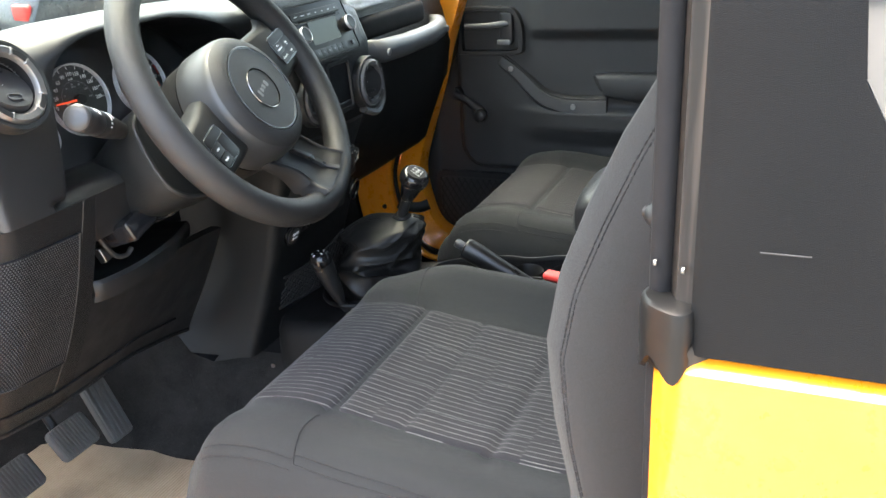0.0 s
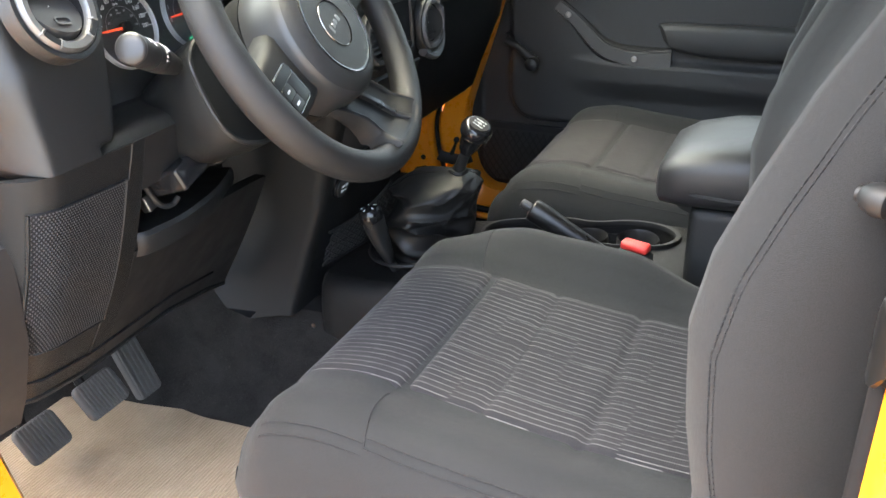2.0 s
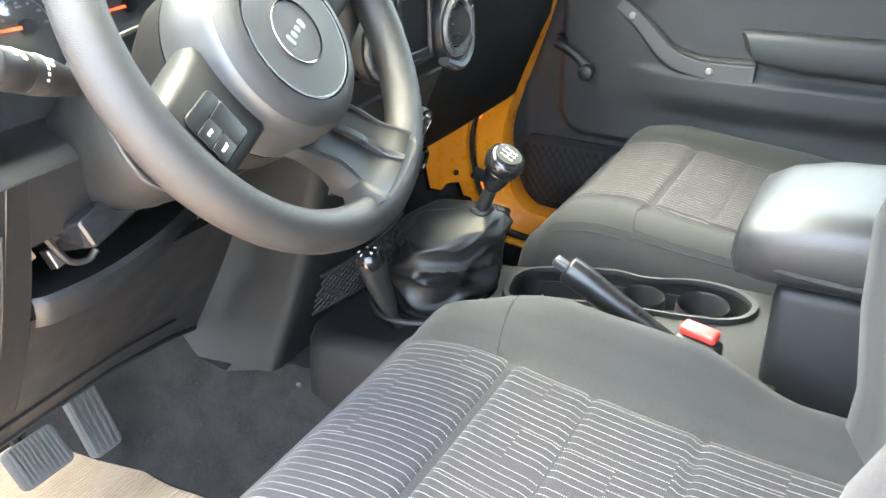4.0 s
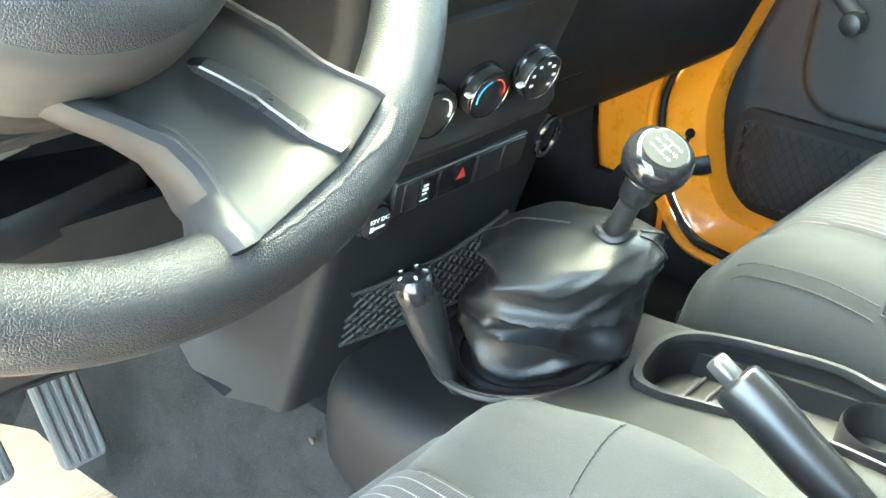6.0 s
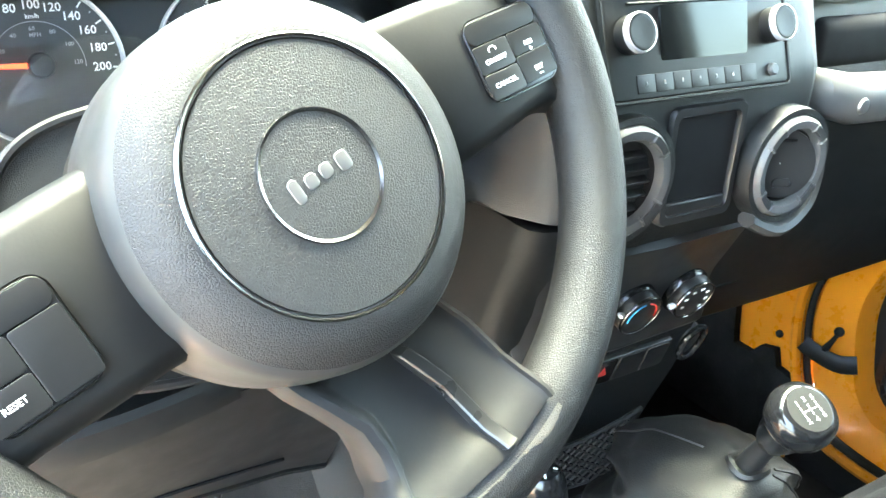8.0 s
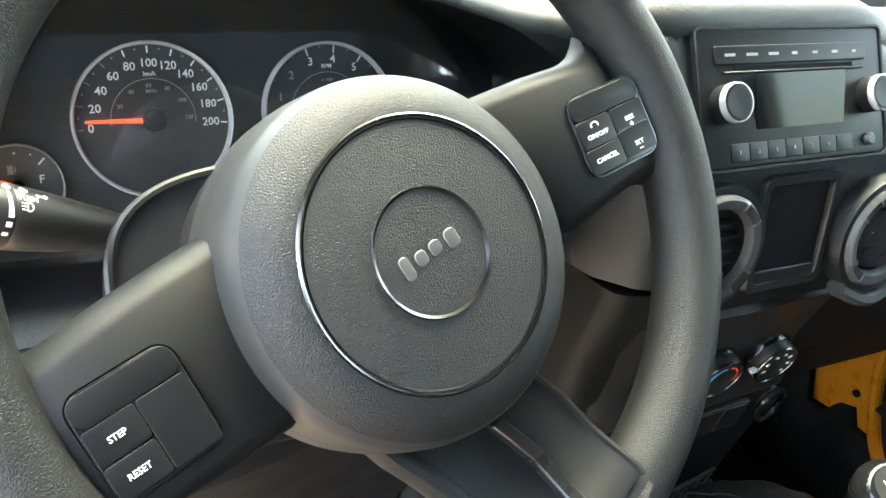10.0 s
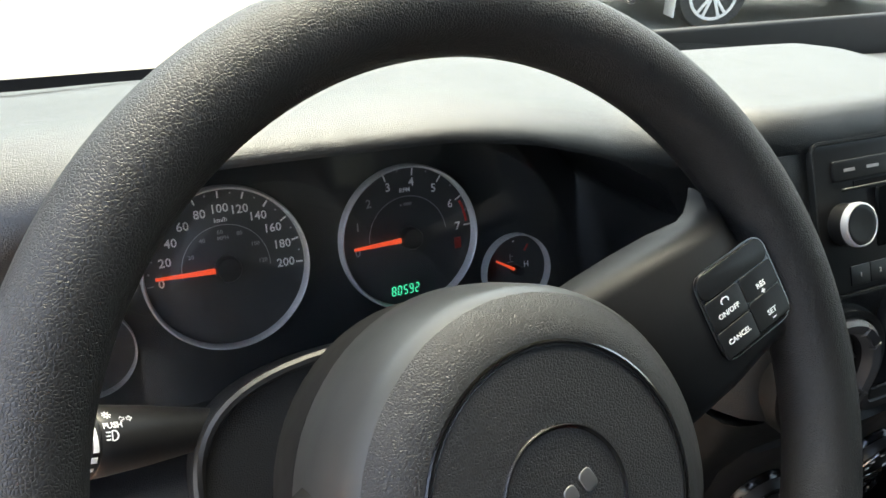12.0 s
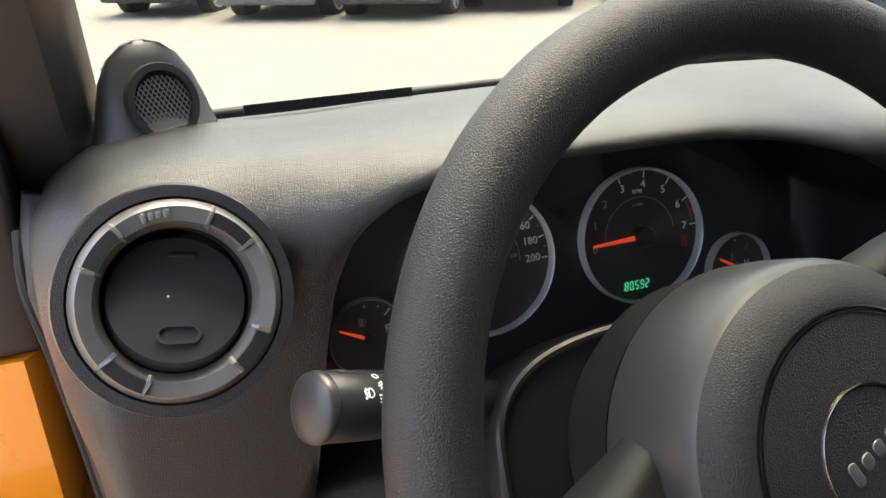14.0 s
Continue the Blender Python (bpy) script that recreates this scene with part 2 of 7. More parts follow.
def mat_of_ribs():
    m = material("ribbed_tan_mat", (0.46, 0.33, 0.20), 0.85, spec=0.2)
    n = Nodes(m)
    at = n.coords()
    sep = n.add("SeparateXYZ")
    n.link(at, sep.inputs[0])
    ridge = n.math("SINE", n.math("MULTIPLY", n.math("ADD", sep.outputs[1], n.math("MULTIPLY", n.noise(6, 2, at=at), 0.004)), 1150.0))
    dirt = n.noise(14, 5, 0.65, at=at)
    c = n.mix(n.span(dirt, 0.3, 0.7, 0, 1), (0.33, 0.242, 0.154), (0.45, 0.34, 0.23))
    n.link(n.mix(n.span(ridge, -1, 1, 0, 0.45), c, (0.49, 0.39, 0.28)), n.b.inputs["Base Color"])
    n.bump(n.math("ADD", ridge, n.math("MULTIPLY", dirt, 2.0)), 0.7, 0.0012)
    return m


TAN_MAT = mat_of_ribs()


def lot():
    m = material("dusty_concrete", (0.20, 0.187, 0.163), 0.9, spec=0.2)
    n = Nodes(m)
    at = n.coords()
    big, mid, fine = n.noise(0.25, 5, 0.6, at), n.noise(2.1, 6, 0.6, at), n.noise(40, 3, 0.6, at)
    c = n.mix(n.span(big, 0.3, 0.7, 0, 1), (0.172, 0.162, 0.143), (0.222, 0.208, 0.182))
    c = n.mix(n.span(mid, 0.5, 0.8, 0, 0.5), c, (0.145, 0.136, 0.119))
    n.link(n.mix(n.span(fine, 0.55, 0.8, 0, 0.5), c, (0.25, 0.236, 0.207)), n.b.inputs["Base Color"])
    n.bump(n.math("ADD", mid, n.math("MULTIPLY", fine, 0.2)), 0.4, 0.02)
    return m


LOT = lot()


def weathered_post():
    """Shiny brown-black post, its gloss streaks put into the colour from top to bottom."""
    m = material("gloss_streak_post_paint", (0.02, 0.018, 0.016), 0.4, spec=0.28)
    n = Nodes(m)
    mp = n.add("Mapping")
    mp.inputs["Scale"].default_value = (95, 95, 2.5)
    n.link(n.coords(), mp.inputs[0])
    streak = n.noise(1.0, 3, 0.5, mp.outputs[0])
    n.link(n.mix(n.span(streak, 0.42, 0.62, 0, 1), (0.005, 0.0048, 0.0046), (0.032, 0.027, 0.023)), n.b.inputs["Base Color"])
    n.link(n.span(n.noise(40, 4), 0.3, 0.7, 0.32, 0.50), n.b.inputs["Roughness"])
    return m


POST = weathered_post()


# ---- mesh helpers ----
def undo(parent):
    """All parts are built in world places: only a thing's own Empty shifts them."""
    return parent.matrix_basis.inverted() if parent.parent is None else Matrix()


def part(name, bm, mat, parent=None, label="", flat=False, angle=40):
    """One mesh object under a thing or a part."""
    bmesh.ops.recalc_face_normals(bm, faces=bm.faces)
    me = bpy.data.meshes.new(name)
    bm.to_mesh(me)
    bm.free()
    me.materials.append(mat)
    if not flat:
        me.shade_smooth()
        me.set_sharp_from_angle(angle=radians(angle))
    ob = new(name, me)
    if parent is not None:
        ob.parent = parent
        ob.matrix_parent_inverse = undo(parent)
    return tagged(ob, label)


def thing(name, label, category, at=(0, 0, 0), group="", kind=""):
    ob = new(name)
    ob.empty_display_size = 0.05
    ob.matrix_basis = Matrix.Translation(at)
    return tagged(ob, label, category, group, kind)


def basis(origin, x, y):
    """A frame with its first two axes near x and y."""
    x = Vector(x).normalized()
    z = x.cross(Vector(y)).normalized()
    y = z.cross(x)
    m = Matrix((x, y, z)).transposed().to_4x4()
    m.translation = origin
    return m


def facing(origin, yaw, pitch, turn=0.0):
    """A frame whose z faces the driver's side: yaw to the right, pitch upwards, turned about its own axis."""
    y, p = radians(yaw), radians(pitch)
    n = Vector((math.sin(y) * math.cos(p), -math.cos(y) * math.cos(p), math.sin(p)))
    u = Vector((0, 0, 1)).cross(n)
    return basis(origin, u, n.cross(u)) @ Matrix.Rotation(radians(turn), 4, "Z")


def ring_loft(bm, rings, caps=True, closed=True):
    """Skins rings of equally many points; closed rings unless said."""
    vs = [[bm.verts.new(p) for p in r] for r in rings]
    n = len(vs[0])
    for a, b in zip(vs, vs[1:]):
        for i in range(n if closed else n - 1):
            j = (i + 1) % n
            bm.faces.new((a[i], a[j], b[j], b[i]))
    if caps and closed:
        bm.faces.new(list(reversed(vs[0])))
        bm.faces.new(vs[-1])
    return vs


def smoothed(points, per=8, closed=False):
    """A Catmull-Rom line through points."""
    pts = [Vector(p) for p in points]
    n = len(pts)
    out = []
    for i in range(n if closed else n - 1):
        if closed:
            p0, p1, p2, p3 = pts[i - 1], pts[i], pts[(i + 1) % n], pts[(i + 2) % n]
        else:
            p0, p1, p2, p3 = pts[max(i - 1, 0)], pts[i], pts[i + 1], pts[min(i + 2, n - 1)]
        for k in range(per):
            t = k / per
            out.append(0.5 * (2 * p1 + (p2 - p0) * t + (2 * p0 - 5 * p1 + 4 * p2 - p3) * t * t + (3 * p1 - p0 - 3 * p2 + p3) * t ** 3))
    if not closed:
        out.append(pts[-1])
    return out


def tube(bm, points, radius, sides=12, closed=False, up=(0, 0, 1), flat=1.0):
    """A round rod along points; radius is a number or a list; flat squashes it along up."""
    pts = [Vector(p) for p in points]
    n = len(pts)
    rings = []
    up = Vector(up)
    for i, p in enumerate(pts):
        a, b = (pts[i - 1], pts[(i + 1) % n]) if closed else (pts[max(i - 1, 0)], pts[min(i + 1, n - 1)])
        d = (b - a).normalized()
        s = d.cross(up)
        if s.length < 1e-4:
            s = d.cross(Vector((0.3, 1, 0.1)))
        s.normalize()
        u = s.cross(d)
        r = radius[i] if isinstance(radius, (list, tuple)) else radius
        rings.append([p + s * (r * math.cos(2 * math.pi * k / sides)) + u * (r * flat * math.sin(2 * math.pi * k / sides)) for k in range(sides)])
    if closed:
        rings.append(rings[0])
        vs = [[bm.verts.new(q) for q in r] for r in rings[:-1]]
        vs.append(vs[0])
        for a, b in zip(vs, vs[1:]):
            for i in range(sides):
                j = (i + 1) % sides
                bm.faces.new((a[i], a[j], b[j], b[i]))
    else:
        ring_loft(bm, rings)


def lathe(bm, profile, m, sides=48, squash=1.0):
    """Turns (radius, height) pairs about the z axis of the frame m."""
    rings = []
    for r, h in profile:
        rings.append([m @ Vector((max(r, 1e-5) * math.cos(2 * math.pi * k / sides), squash * max(r, 1e-5) * math.sin(2 * math.pi * k / sides), h)) for k in range(sides)])
    ring_loft(bm, rings)


def block(bm, m, size, bevel=0.0, segments=3):
    """A box of that size about the frame m, with rounded edges."""
    got = bmesh.ops.create_cube(bm, size=1.0, matrix=m @ Matrix.Diagonal((*size, 1)))
    if bevel:
        edges = list({e for v in got["verts"] for e in v.link_edges})
        bmesh.ops.bevel(bm, geom=edges, offset=bevel, segments=segments, affect="EDGES", profile=0.5)


def rounded(w, h, r, n=6):
    """A rounded rectangle's outline as (x, y), about its middle."""
    out = []
    for cx, cy, a in ((w / 2 - r, h / 2 - r, 0), (-w / 2 + r, h / 2 - r, 90), (-w / 2 + r, -h / 2 + r, 180), (w / 2 - r, -h / 2 + r, 270)):
        for k in range(n + 1):
            t = radians(a + 90 * k / n)
            out.append((cx + r * math.cos(t), cy + r * math.sin(t)))
    return out


def plate(bm, m, outline, depth, bevel=0.0, steps=3):
    """An outline drawn out along z of m from 0 to depth, its upper edge rounded."""
    pts = [Vector((x, y, 0)) for x, y in outline]
    c = sum(pts, Vector()) / len(pts)

    def inset(d):
        out = []
        n = len(pts)
        for i, p in enumerate(pts):
            t = (pts[(i + 1) % n] - pts[i - 1]).normalized()
            q = Vector((-t.y, t.x, 0))
            if q.dot(c - p) < 0:
                q = -q
            out.append(p + q * d)
        return out
    rings = [[m @ p for p in pts]]
    if bevel:
        for k in range(steps + 1):
            a = radians(90 * k / steps)
            rings.append([m @ (p + Vector((0, 0, depth - bevel + bevel * math.sin(a)))) for p in inset(bevel * (1 - math.cos(a)))])
    else:
        rings.append([m @ (p + Vector((0, 0, depth))) for p in pts])
    ring_loft(bm, rings)


def band(bm, m, outer, inner, depth, bevel=0.0):
    """A frame between two outlines of equally many points, depth high along z of m."""
    def lift(o, z, k=0.0, q=None):
        return [m @ Vector((x + (q[i][0] - x) * k if q else x, y + (q[i][1] - y) * k if q else y, z)) for i, (x, y) in enumerate(o)]
    rings = [lift(inner, 0), lift(outer, 0)]
    if bevel:
        rings += [lift(outer, depth - bevel), lift(outer, depth, 0.15, inner), lift(inner, depth, 0.15, outer), lift(inner, depth - bevel)]
    else:
        rings += [lift(outer, depth), lift(inner, depth)]
    rings.append(rings[0])
    vs = [[bm.verts.new(p) for p in r] for r in rings[:-1]]
    vs.append(vs[0])
    n = len(outer)
    for a, b in zip(vs, vs[1:]):
        for i in range(n):
            j = (i + 1) % n
            bm.faces.new((a[i], a[j], b[j], b[i]))


def circle(r, n=48, squash=1.0):
    return [(r * math.cos(2 * math.pi * k / n), squash * r * math.sin(2 * math.pi * k / n)) for k in range(n)]


def words(text, m, size, mat, parent, name="lettering", depth=0.0002, bold=0.012):
    """Raised lettering in the built-in font, centred on the frame m."""
    c = bpy.data.curves.new(name, "FONT")
    c.body, c.size, c.align_x, c.align_y, c.extrude = text, size, "CENTER", "CENTER", depth
    c.resolution_u = 2
    c.offset = size * bold
    ob = bpy.data.objects.new(name, c)
    me = bpy.data.meshes.new_from_object(ob)
    bpy.data.objects.remove(ob)
    me.transform(m)
    me.materials.append(mat)
    o = new(name, me)
    o.parent = parent
    o.matrix_parent_inverse = undo(parent)
    return o


def stitches(bm, points, radius=0.0007, dash=0.0042, gap=0.0016):
    """A row of short stitches along a line of points."""
    pts = [Vector(p) for p in points]
    at, run, on = 0.0, [pts[0]], True
    for a, b in zip(pts, pts[1:]):
        d, left = (b - a), (b - a).length
        done = 0.0
        while left - done > (dash if on else gap) - at:
            done += (dash if on else gap) - at
            p = a + d * (done / left)
            if on:
                tube(bm, [run[0], p], radius, 5)
            run, on, at = [p], not on, 0.0
        at += left - done


def lerp(a, b, t):
    return a + (b - a) * t


def ease(a, b, x):
    t = min(1, max(0, (x - a) / (b - a)))
    return t * t * (3 - 2 * t)


def track(points, x):
    """Straight-line reading of a table of (x, value)."""
    if x <= points[0][0]:
        return points[0][1]
    for (a, u), (b, v) in zip(points, points[1:]):
        if x <= b:
            return lerp(u, v, (x - a) / (b - a))
    return points[-1][1]


UP, RIGHT = Vector((0, 0, 1)), Vector((1, 0, 0))
GROUND = -0.12

# ---- the setting: lot, body shell ----
bm = bmesh.new()
block(bm, Matrix.Translation((0, 0, GROUND - 0.5)), (6000, 6000, 1.0))
tagged(part("ground", bm, LOT, flat=True), "pale dusty concrete of an open parking lot", "ground", kind="structure")


def slab(name, lo, hi, mat, label, category, bevel=0.0, parent=None):
    bm = bmesh.new()
    lo, hi = Vector(lo), Vector(hi)
    block(bm, Matrix.Translation((lo + hi) / 2), hi - lo, bevel)
    ob = part(name, bm, mat, parent)
    return ob if parent else tagged(ob, label, category, kind="structure")


# floor pan and toe board, drawn out across the car
bm = bmesh.new()
prof = [(-1.5, 0.44), (-1.5, 0.50), (0.62, 0.50), (0.70, 0.53), (0.86, 0.75), (0.90, 0.95), (0.90, 1.08), (0.395, 1.235), (0.395, 1.25), (0.94, 1.09), (0.95, 0.94), (0.90, 0.72), (0.72, 0.46), (0.62, 0.44)]
ring_loft(bm, [[(x, y, z) for y, z in prof] for x in (-0.69, 0.66)])
tagged(part("floor", bm, CARPET), "black carpeted floor pan rising into the toe board", "floor", kind="structure")
bm = bmesh.new()
ring_loft(bm, [[(x, 0.415, 1.252), (x, 0.60, 1.203), (x, 0.945, 1.098 - d), (x, 0.962, 1.06 - d), (x, 0.962, 0.50), (x, 0.956, 0.50), (x, 0.955, 1.05), (x, 0.94, 1.0945), (x, 0.415, 1.2485)] for x, d in ((-0.70, 0.012), (-0.66, 0.002), (0.0, 0.0), (0.62, 0.002), (0.66, 0.012))])
tagged(part("bonnet", bm, ORANGE), "orange painted bonnet and front of the car body", "car body", kind="structure")
# transmission tunnel under carpet
bm = bmesh.new()
rings = []
for y, w, h in ((-1.2, 0.17, 0.66), (-0.2, 0.17, 0.66), (0.15, 0.18, 0.66), (0.30, 0.20, 0.66), (0.50, 0.24, 0.70), (0.88, 0.28, 0.80)):
    rings.append([(-w - 0.12, y, 0.49), (-w - 0.05, y, 0.515), (-w - 0.01, y, 0.56), (-w + 0.01, y, h - 0.04), (-w + 0.05, y, h), (w - 0.05, y, h), (w - 0.01, y, h - 0.04), (w + 0.01, y, 0.56), (w + 0.05, y, 0.515), (w + 0.12, y, 0.49)])
ring_loft(bm, rings)
tagged(part("tunnel", bm, CARPET), "black carpeted transmission tunnel along the floor", "tunnel", kind="structure")

# left door opening: sill, hinge pillar, rear quarter
slab("sill_left", (-0.78, -0.56, 0.36), (-0.685, 0.46, 0.52), ORANGE, "orange painted door sill of the open doorway", "sill", 0.02)
bm = bmesh.new()
prof = [(0.25, 0.44), (0.25, 0.66), (0.285, 0.78), (0.285, 1.03), (0.275, 1.165), (0.60, 1.165), (0.60, 0.44)]
ring_loft(bm, [[(x, y + d, z) for y, z in prof] for x, d in ((-0.79, 0.02), (-0.775, 0.0), (-0.70, 0.0), (-0.69, 0.015))])
tagged(part("hinge_pillar_left", bm, ORANGE), "orange painted door hinge pillar", "pillar", kind="structure")
# windscreen frame: two posts, header, lower rail
GL0, GL1 = Vector((0, 0.392, 1.262)), Vector((0, 0.10, 1.76))
for side, name in ((-1, "windscreen_post_left"), (1, "windscreen_post_right")):
    bm = bmesh.new()
    rings = []
    for k in range(9):
        t = k / 8 * 1.06 - 0.06
        c = GL0.lerp(GL1, t)
        xi, xo = side * 0.642, side * 0.735
        rings.append([(xi, c.y - 0.055, c.z - 0.02), (xi + side * 0.012, c.y - 0.07, c.z - 0.03), (xo, c.y - 0.06, c.z - 0.03), (xo, c.y + 0.02, c.z + 0.01), (xi, c.y + 0.02, c.z + 0.01), (xi - side * 0.004, c.y - 0.02, c.z)])
    ring_loft(bm, rings)
    tagged(part(name, bm, MATT), "black trimmed windscreen post", "windscreen post", kind="structure")
slab("cowl_post_left", (-0.735, 0.275, 1.168), (-0.686, 0.42, 1.30), PANEL, "black trimmed foot of the windscreen post", "windscreen post", 0.006)
slab("windscreen_rail", (-0.735, 0.386, 1.20), (0.735, 0.3935, 1.2695), MATT, "black rubber sealed rail under the windscreen", "windscreen rail", 0.004)
slab("windscreen_header", (-0.735, 0.02, 1.735), (0.735, 0.12, 1.80), PANEL, "black windscreen header", "header", 0.01)
window = thing("window_1", "clear flat windscreen above the dashboard", "windscreen", kind="structure")
bm = bmesh.new()
ring_loft(bm, [[(x, GL0.y + d, GL0.z + 0.006), (x, GL1.y + d, GL1.z)] + [(x, GL1.y + d + 0.004, GL1.z), (x, GL0.y + d + 0.004, GL0.z + 0.006)] for x, d in ((-0.642, 0), (0.642, 0))])
part("pane", bm, WINDSCREEN, window, flat=True)
# dotted print of the glass maker in the corner
bm = bmesh.new()
for i, (dx, dz, w) in enumerate(((0.006, 0.038, 0.009), (0.008, 0.031, 0.006), (0.005, 0.021, 0.004), (0.006, 0.008, 0.007), (0.0055, 0.002, 0.005))):
    t = 0.03 + dz * 1.6
    c = GL0.lerp(GL1, t)
    block(bm, Matrix.Translation((-0.636 + dx, c.y - 0.002, c.z)), (w, 0.001, 0.0022))
part("glass_print", bm, MATT, window)
# roof and closing walls of the hard top
slab("ceiling", (-0.73, -1.55, 1.78), (0.73, 0.10, 1.82), TOP_BLACK, "dark hard top roof over the cabin", "roof")
slab("wall_rear", (-0.73, -1.60, 0.44), (0.73, -1.55, 1.18), TOP_BLACK, "dark tailgate closing the rear of the cabin", "wall")
slab("wall_right_rear", (0.69, -1.55, 0.44), (0.73, -0.62, 1.24), TOP_BLACK, "dark rear side wall of the cabin", "wall")
slab("window_2", (-0.70, -1.580, 1.18), (0.70, -1.576, 1.79), TINT, "tinted tailgate window", "window")
slab("window_3", (0.708, -1.50, 1.24), (0.712, -0.92, 1.79), TINT, "tinted rear side window", "window")

# left rear quarter: yellow tub below, black hard top panel above, a corner window
quarter = thing("quarter_panel", "bright orange-yellow painted rear quarter of the body", "car body", (-0.74, -0.8, 0.5), kind="structure")
bm = bmesh.new()
prof = [(-0.694, 0.40), (-0.765, 0.42), (-0.775, 0.70), (-0.772, 1.09), (-0.766, 1.128), (-0.754, 1.137), (-0.694, 1.137)]
rings = []
for y, s in ((-0.556, 0.022), (-0.566, 0.006), (-0.58, 0.0), (-0.9, 0.0), (-1.58, 0.0)):
    rings.append([(x + (s if x < -0.73 else 0), y, z) for x, z in prof])
ring_loft(bm, rings)
part("tub_side", bm, ORANGE, quarter)
hard = thing("hard_top_side", "matt textured black hard top side panel", "hard top", (-0.74, -0.8, 1.11), kind="structure")
bm = bmesh.new()
rings = []
for z, lean in ((1.139, 0.0018), (1.146, 0.0022), (1.30, 0.0122), (1.55, 0.0285), (1.80, 0.0447)):
    x0 = -0.764 + lean
    rings.append([(x0 + 0.035, -0.580, z), (x0 + 0.004, -0.578, z), (x0, -0.584, z), (x0, -0.640, z), (x0 + 0.035, -0.640, z)])
ring_loft(bm, rings)
part("front_post", bm, TOP_BLACK, hard)
bm = bmesh.new()
hole = [(-0.647, 1.38), (-0.655, 1.30), (-0.670, 1.272), (-0.71, 1.255), (-1.42, 1.255), (-1.45, 1.27), (-1.45, 1.66), (-1.42, 1.70), (-0.70, 1.70), (-0.67, 1.685), (-0.655, 1.66)]


def quarter_x(z):
    return -0.764 + (z - 1.112) * 0.065


full = [(-0.640, 1.38), (-0.640, 1.22), (-0.640, 1.139), (-0.72, 1.139), (-1.45, 1.139), (-1.55, 1.20), (-1.55, 1.66), (-1.46, 1.80), (-0.70, 1.80), (-0.640, 1.80), (-0.640, 1.66)]
fo = [[bm.verts.new((quarter_x(z) + d, y, z)) for y, z in full] for d in (0, 0.035)]
ho = [[bm.verts.new((quarter_x(z) + d, y, z)) for y, z in hole] for d in (0, 0.035)]
for i in range(len(hole)):
    j = (i + 1) % len(hole)
    bm.faces.new((fo[0][i], fo[0][j], ho[0][j], ho[0][i]))
    bm.faces.new((fo[1][i], fo[1][j], ho[1][j], ho[1][i]))
    bm.faces.new((ho[0][i], ho[0][j], ho[1][j], ho[1][i]))
    bm.faces.new((fo[0][i], fo[0][j], fo[1][j], fo[1][i]))
part("side_panel", bm, TOP_BLACK, hard, angle=25)
bm = bmesh.new()
ring_loft(bm, [[(quarter_x(z) + d, y, z) for y, z in hole] for d in (0.010, 0.016)])
part("side_window", bm, material("dark_tinted_glass", (0.16, 0.165, 0.17), 0.06, 0.7), hard, "tinted rear side window")
# scratch and chips on the panel
bm = bmesh.new()
block(bm, Matrix.Translation((quarter_x(1.21) - 0.0005, -0.626, 1.2075)), (0.001, 0.026, 0.0006))
part("scratch", bm, DARK_CAP, hard, "pale scratch")

# door frame seal and latch post between seat and panel
seal = thing("door_post", "black door post with rubber seal and worn chrome edge", "door post", (-0.73, -0.56, 0.9), kind="structure")
bm = bmesh.new()
rings = []
for z in (0.44, 0.9, 1.14, 1.155, 1.35, 1.6, 1.80):
    l = max(0, z - 1.11) * 0.055
    w = 0.0 if z > 1.145 else 0.008
    rings.append([(-0.756 + l - w, -0.578, z), (-0.752 + l - w, -0.568, z), (-0.738 + l, -0.562, z), (-0.715 + l, -0.560, z), (-0.66 + l, -0.60, z), (-0.66 + l, -0.66, z), (-0.72 + l, -0.66, z)])
ring_loft(bm, rings)
part("post", bm, POST, seal)
bm = bmesh.new()
tube(bm, [(-0.735, -0.557, 0.5), (-0.735, -0.557, 1.10), (-0.729, -0.557, 1.3), (-0.70, -0.557, 1.78)], 0.008, 10, up=(1, 0, 0))
part("rubber_seal", bm, DEEP, seal)
bm = bmesh.new()
rings = []
for z, k, s in ((1.168, 0.80, 0.0), (1.166, 0.94, 0.0), (1.160, 1.0, 0.0), (1.146, 1.02, 0.001), (1.138, 0.97, 0.004), (1.131, 1.0, 0.006), (1.126, 0.99, 0.007), (1.1245, 0.8, 0.007)):
    ring = [(p.x, p.y) for p in smoothed([(-0.715, -0.556, 0), (-0.737, -0.5455, 0), (-0.752, -0.549, 0), (-0.7625, -0.560, 0), (-0.767, -0.574, 0), (-0.752, -0.581, 0), (-0.72, -0.572, 0)], 4, True)]
    rings.append([(-0.742 + (x + 0.742) * k, -0.562 + (y + 0.562) * k, z + s * math.sin(i * 0.75)) for i, (x, y) in enumerate(ring)])
ring_loft(bm, rings)
part("seal_foot", bm, smooth_plastic("shiny_seal_rubber", (0.0072, 0.007, 0.0069), 0.38, 0.25), seal, "soft folded black foot of the seal")
bm = bmesh.new()
lathe(bm, [(0.005, -0.014), (0.005, -0.012), (0.0085, -0.008), (0.0105, -0.001), (0.0095, 0.006), (0.005, 0.0095), (0, 0.010)], basis((-0.655, -0.5425, 1.1845), (0, 0, 1), (-0.75, 0.5, 0)), 20)
part("post_knob", bm, MATT, seal, "black round knob")
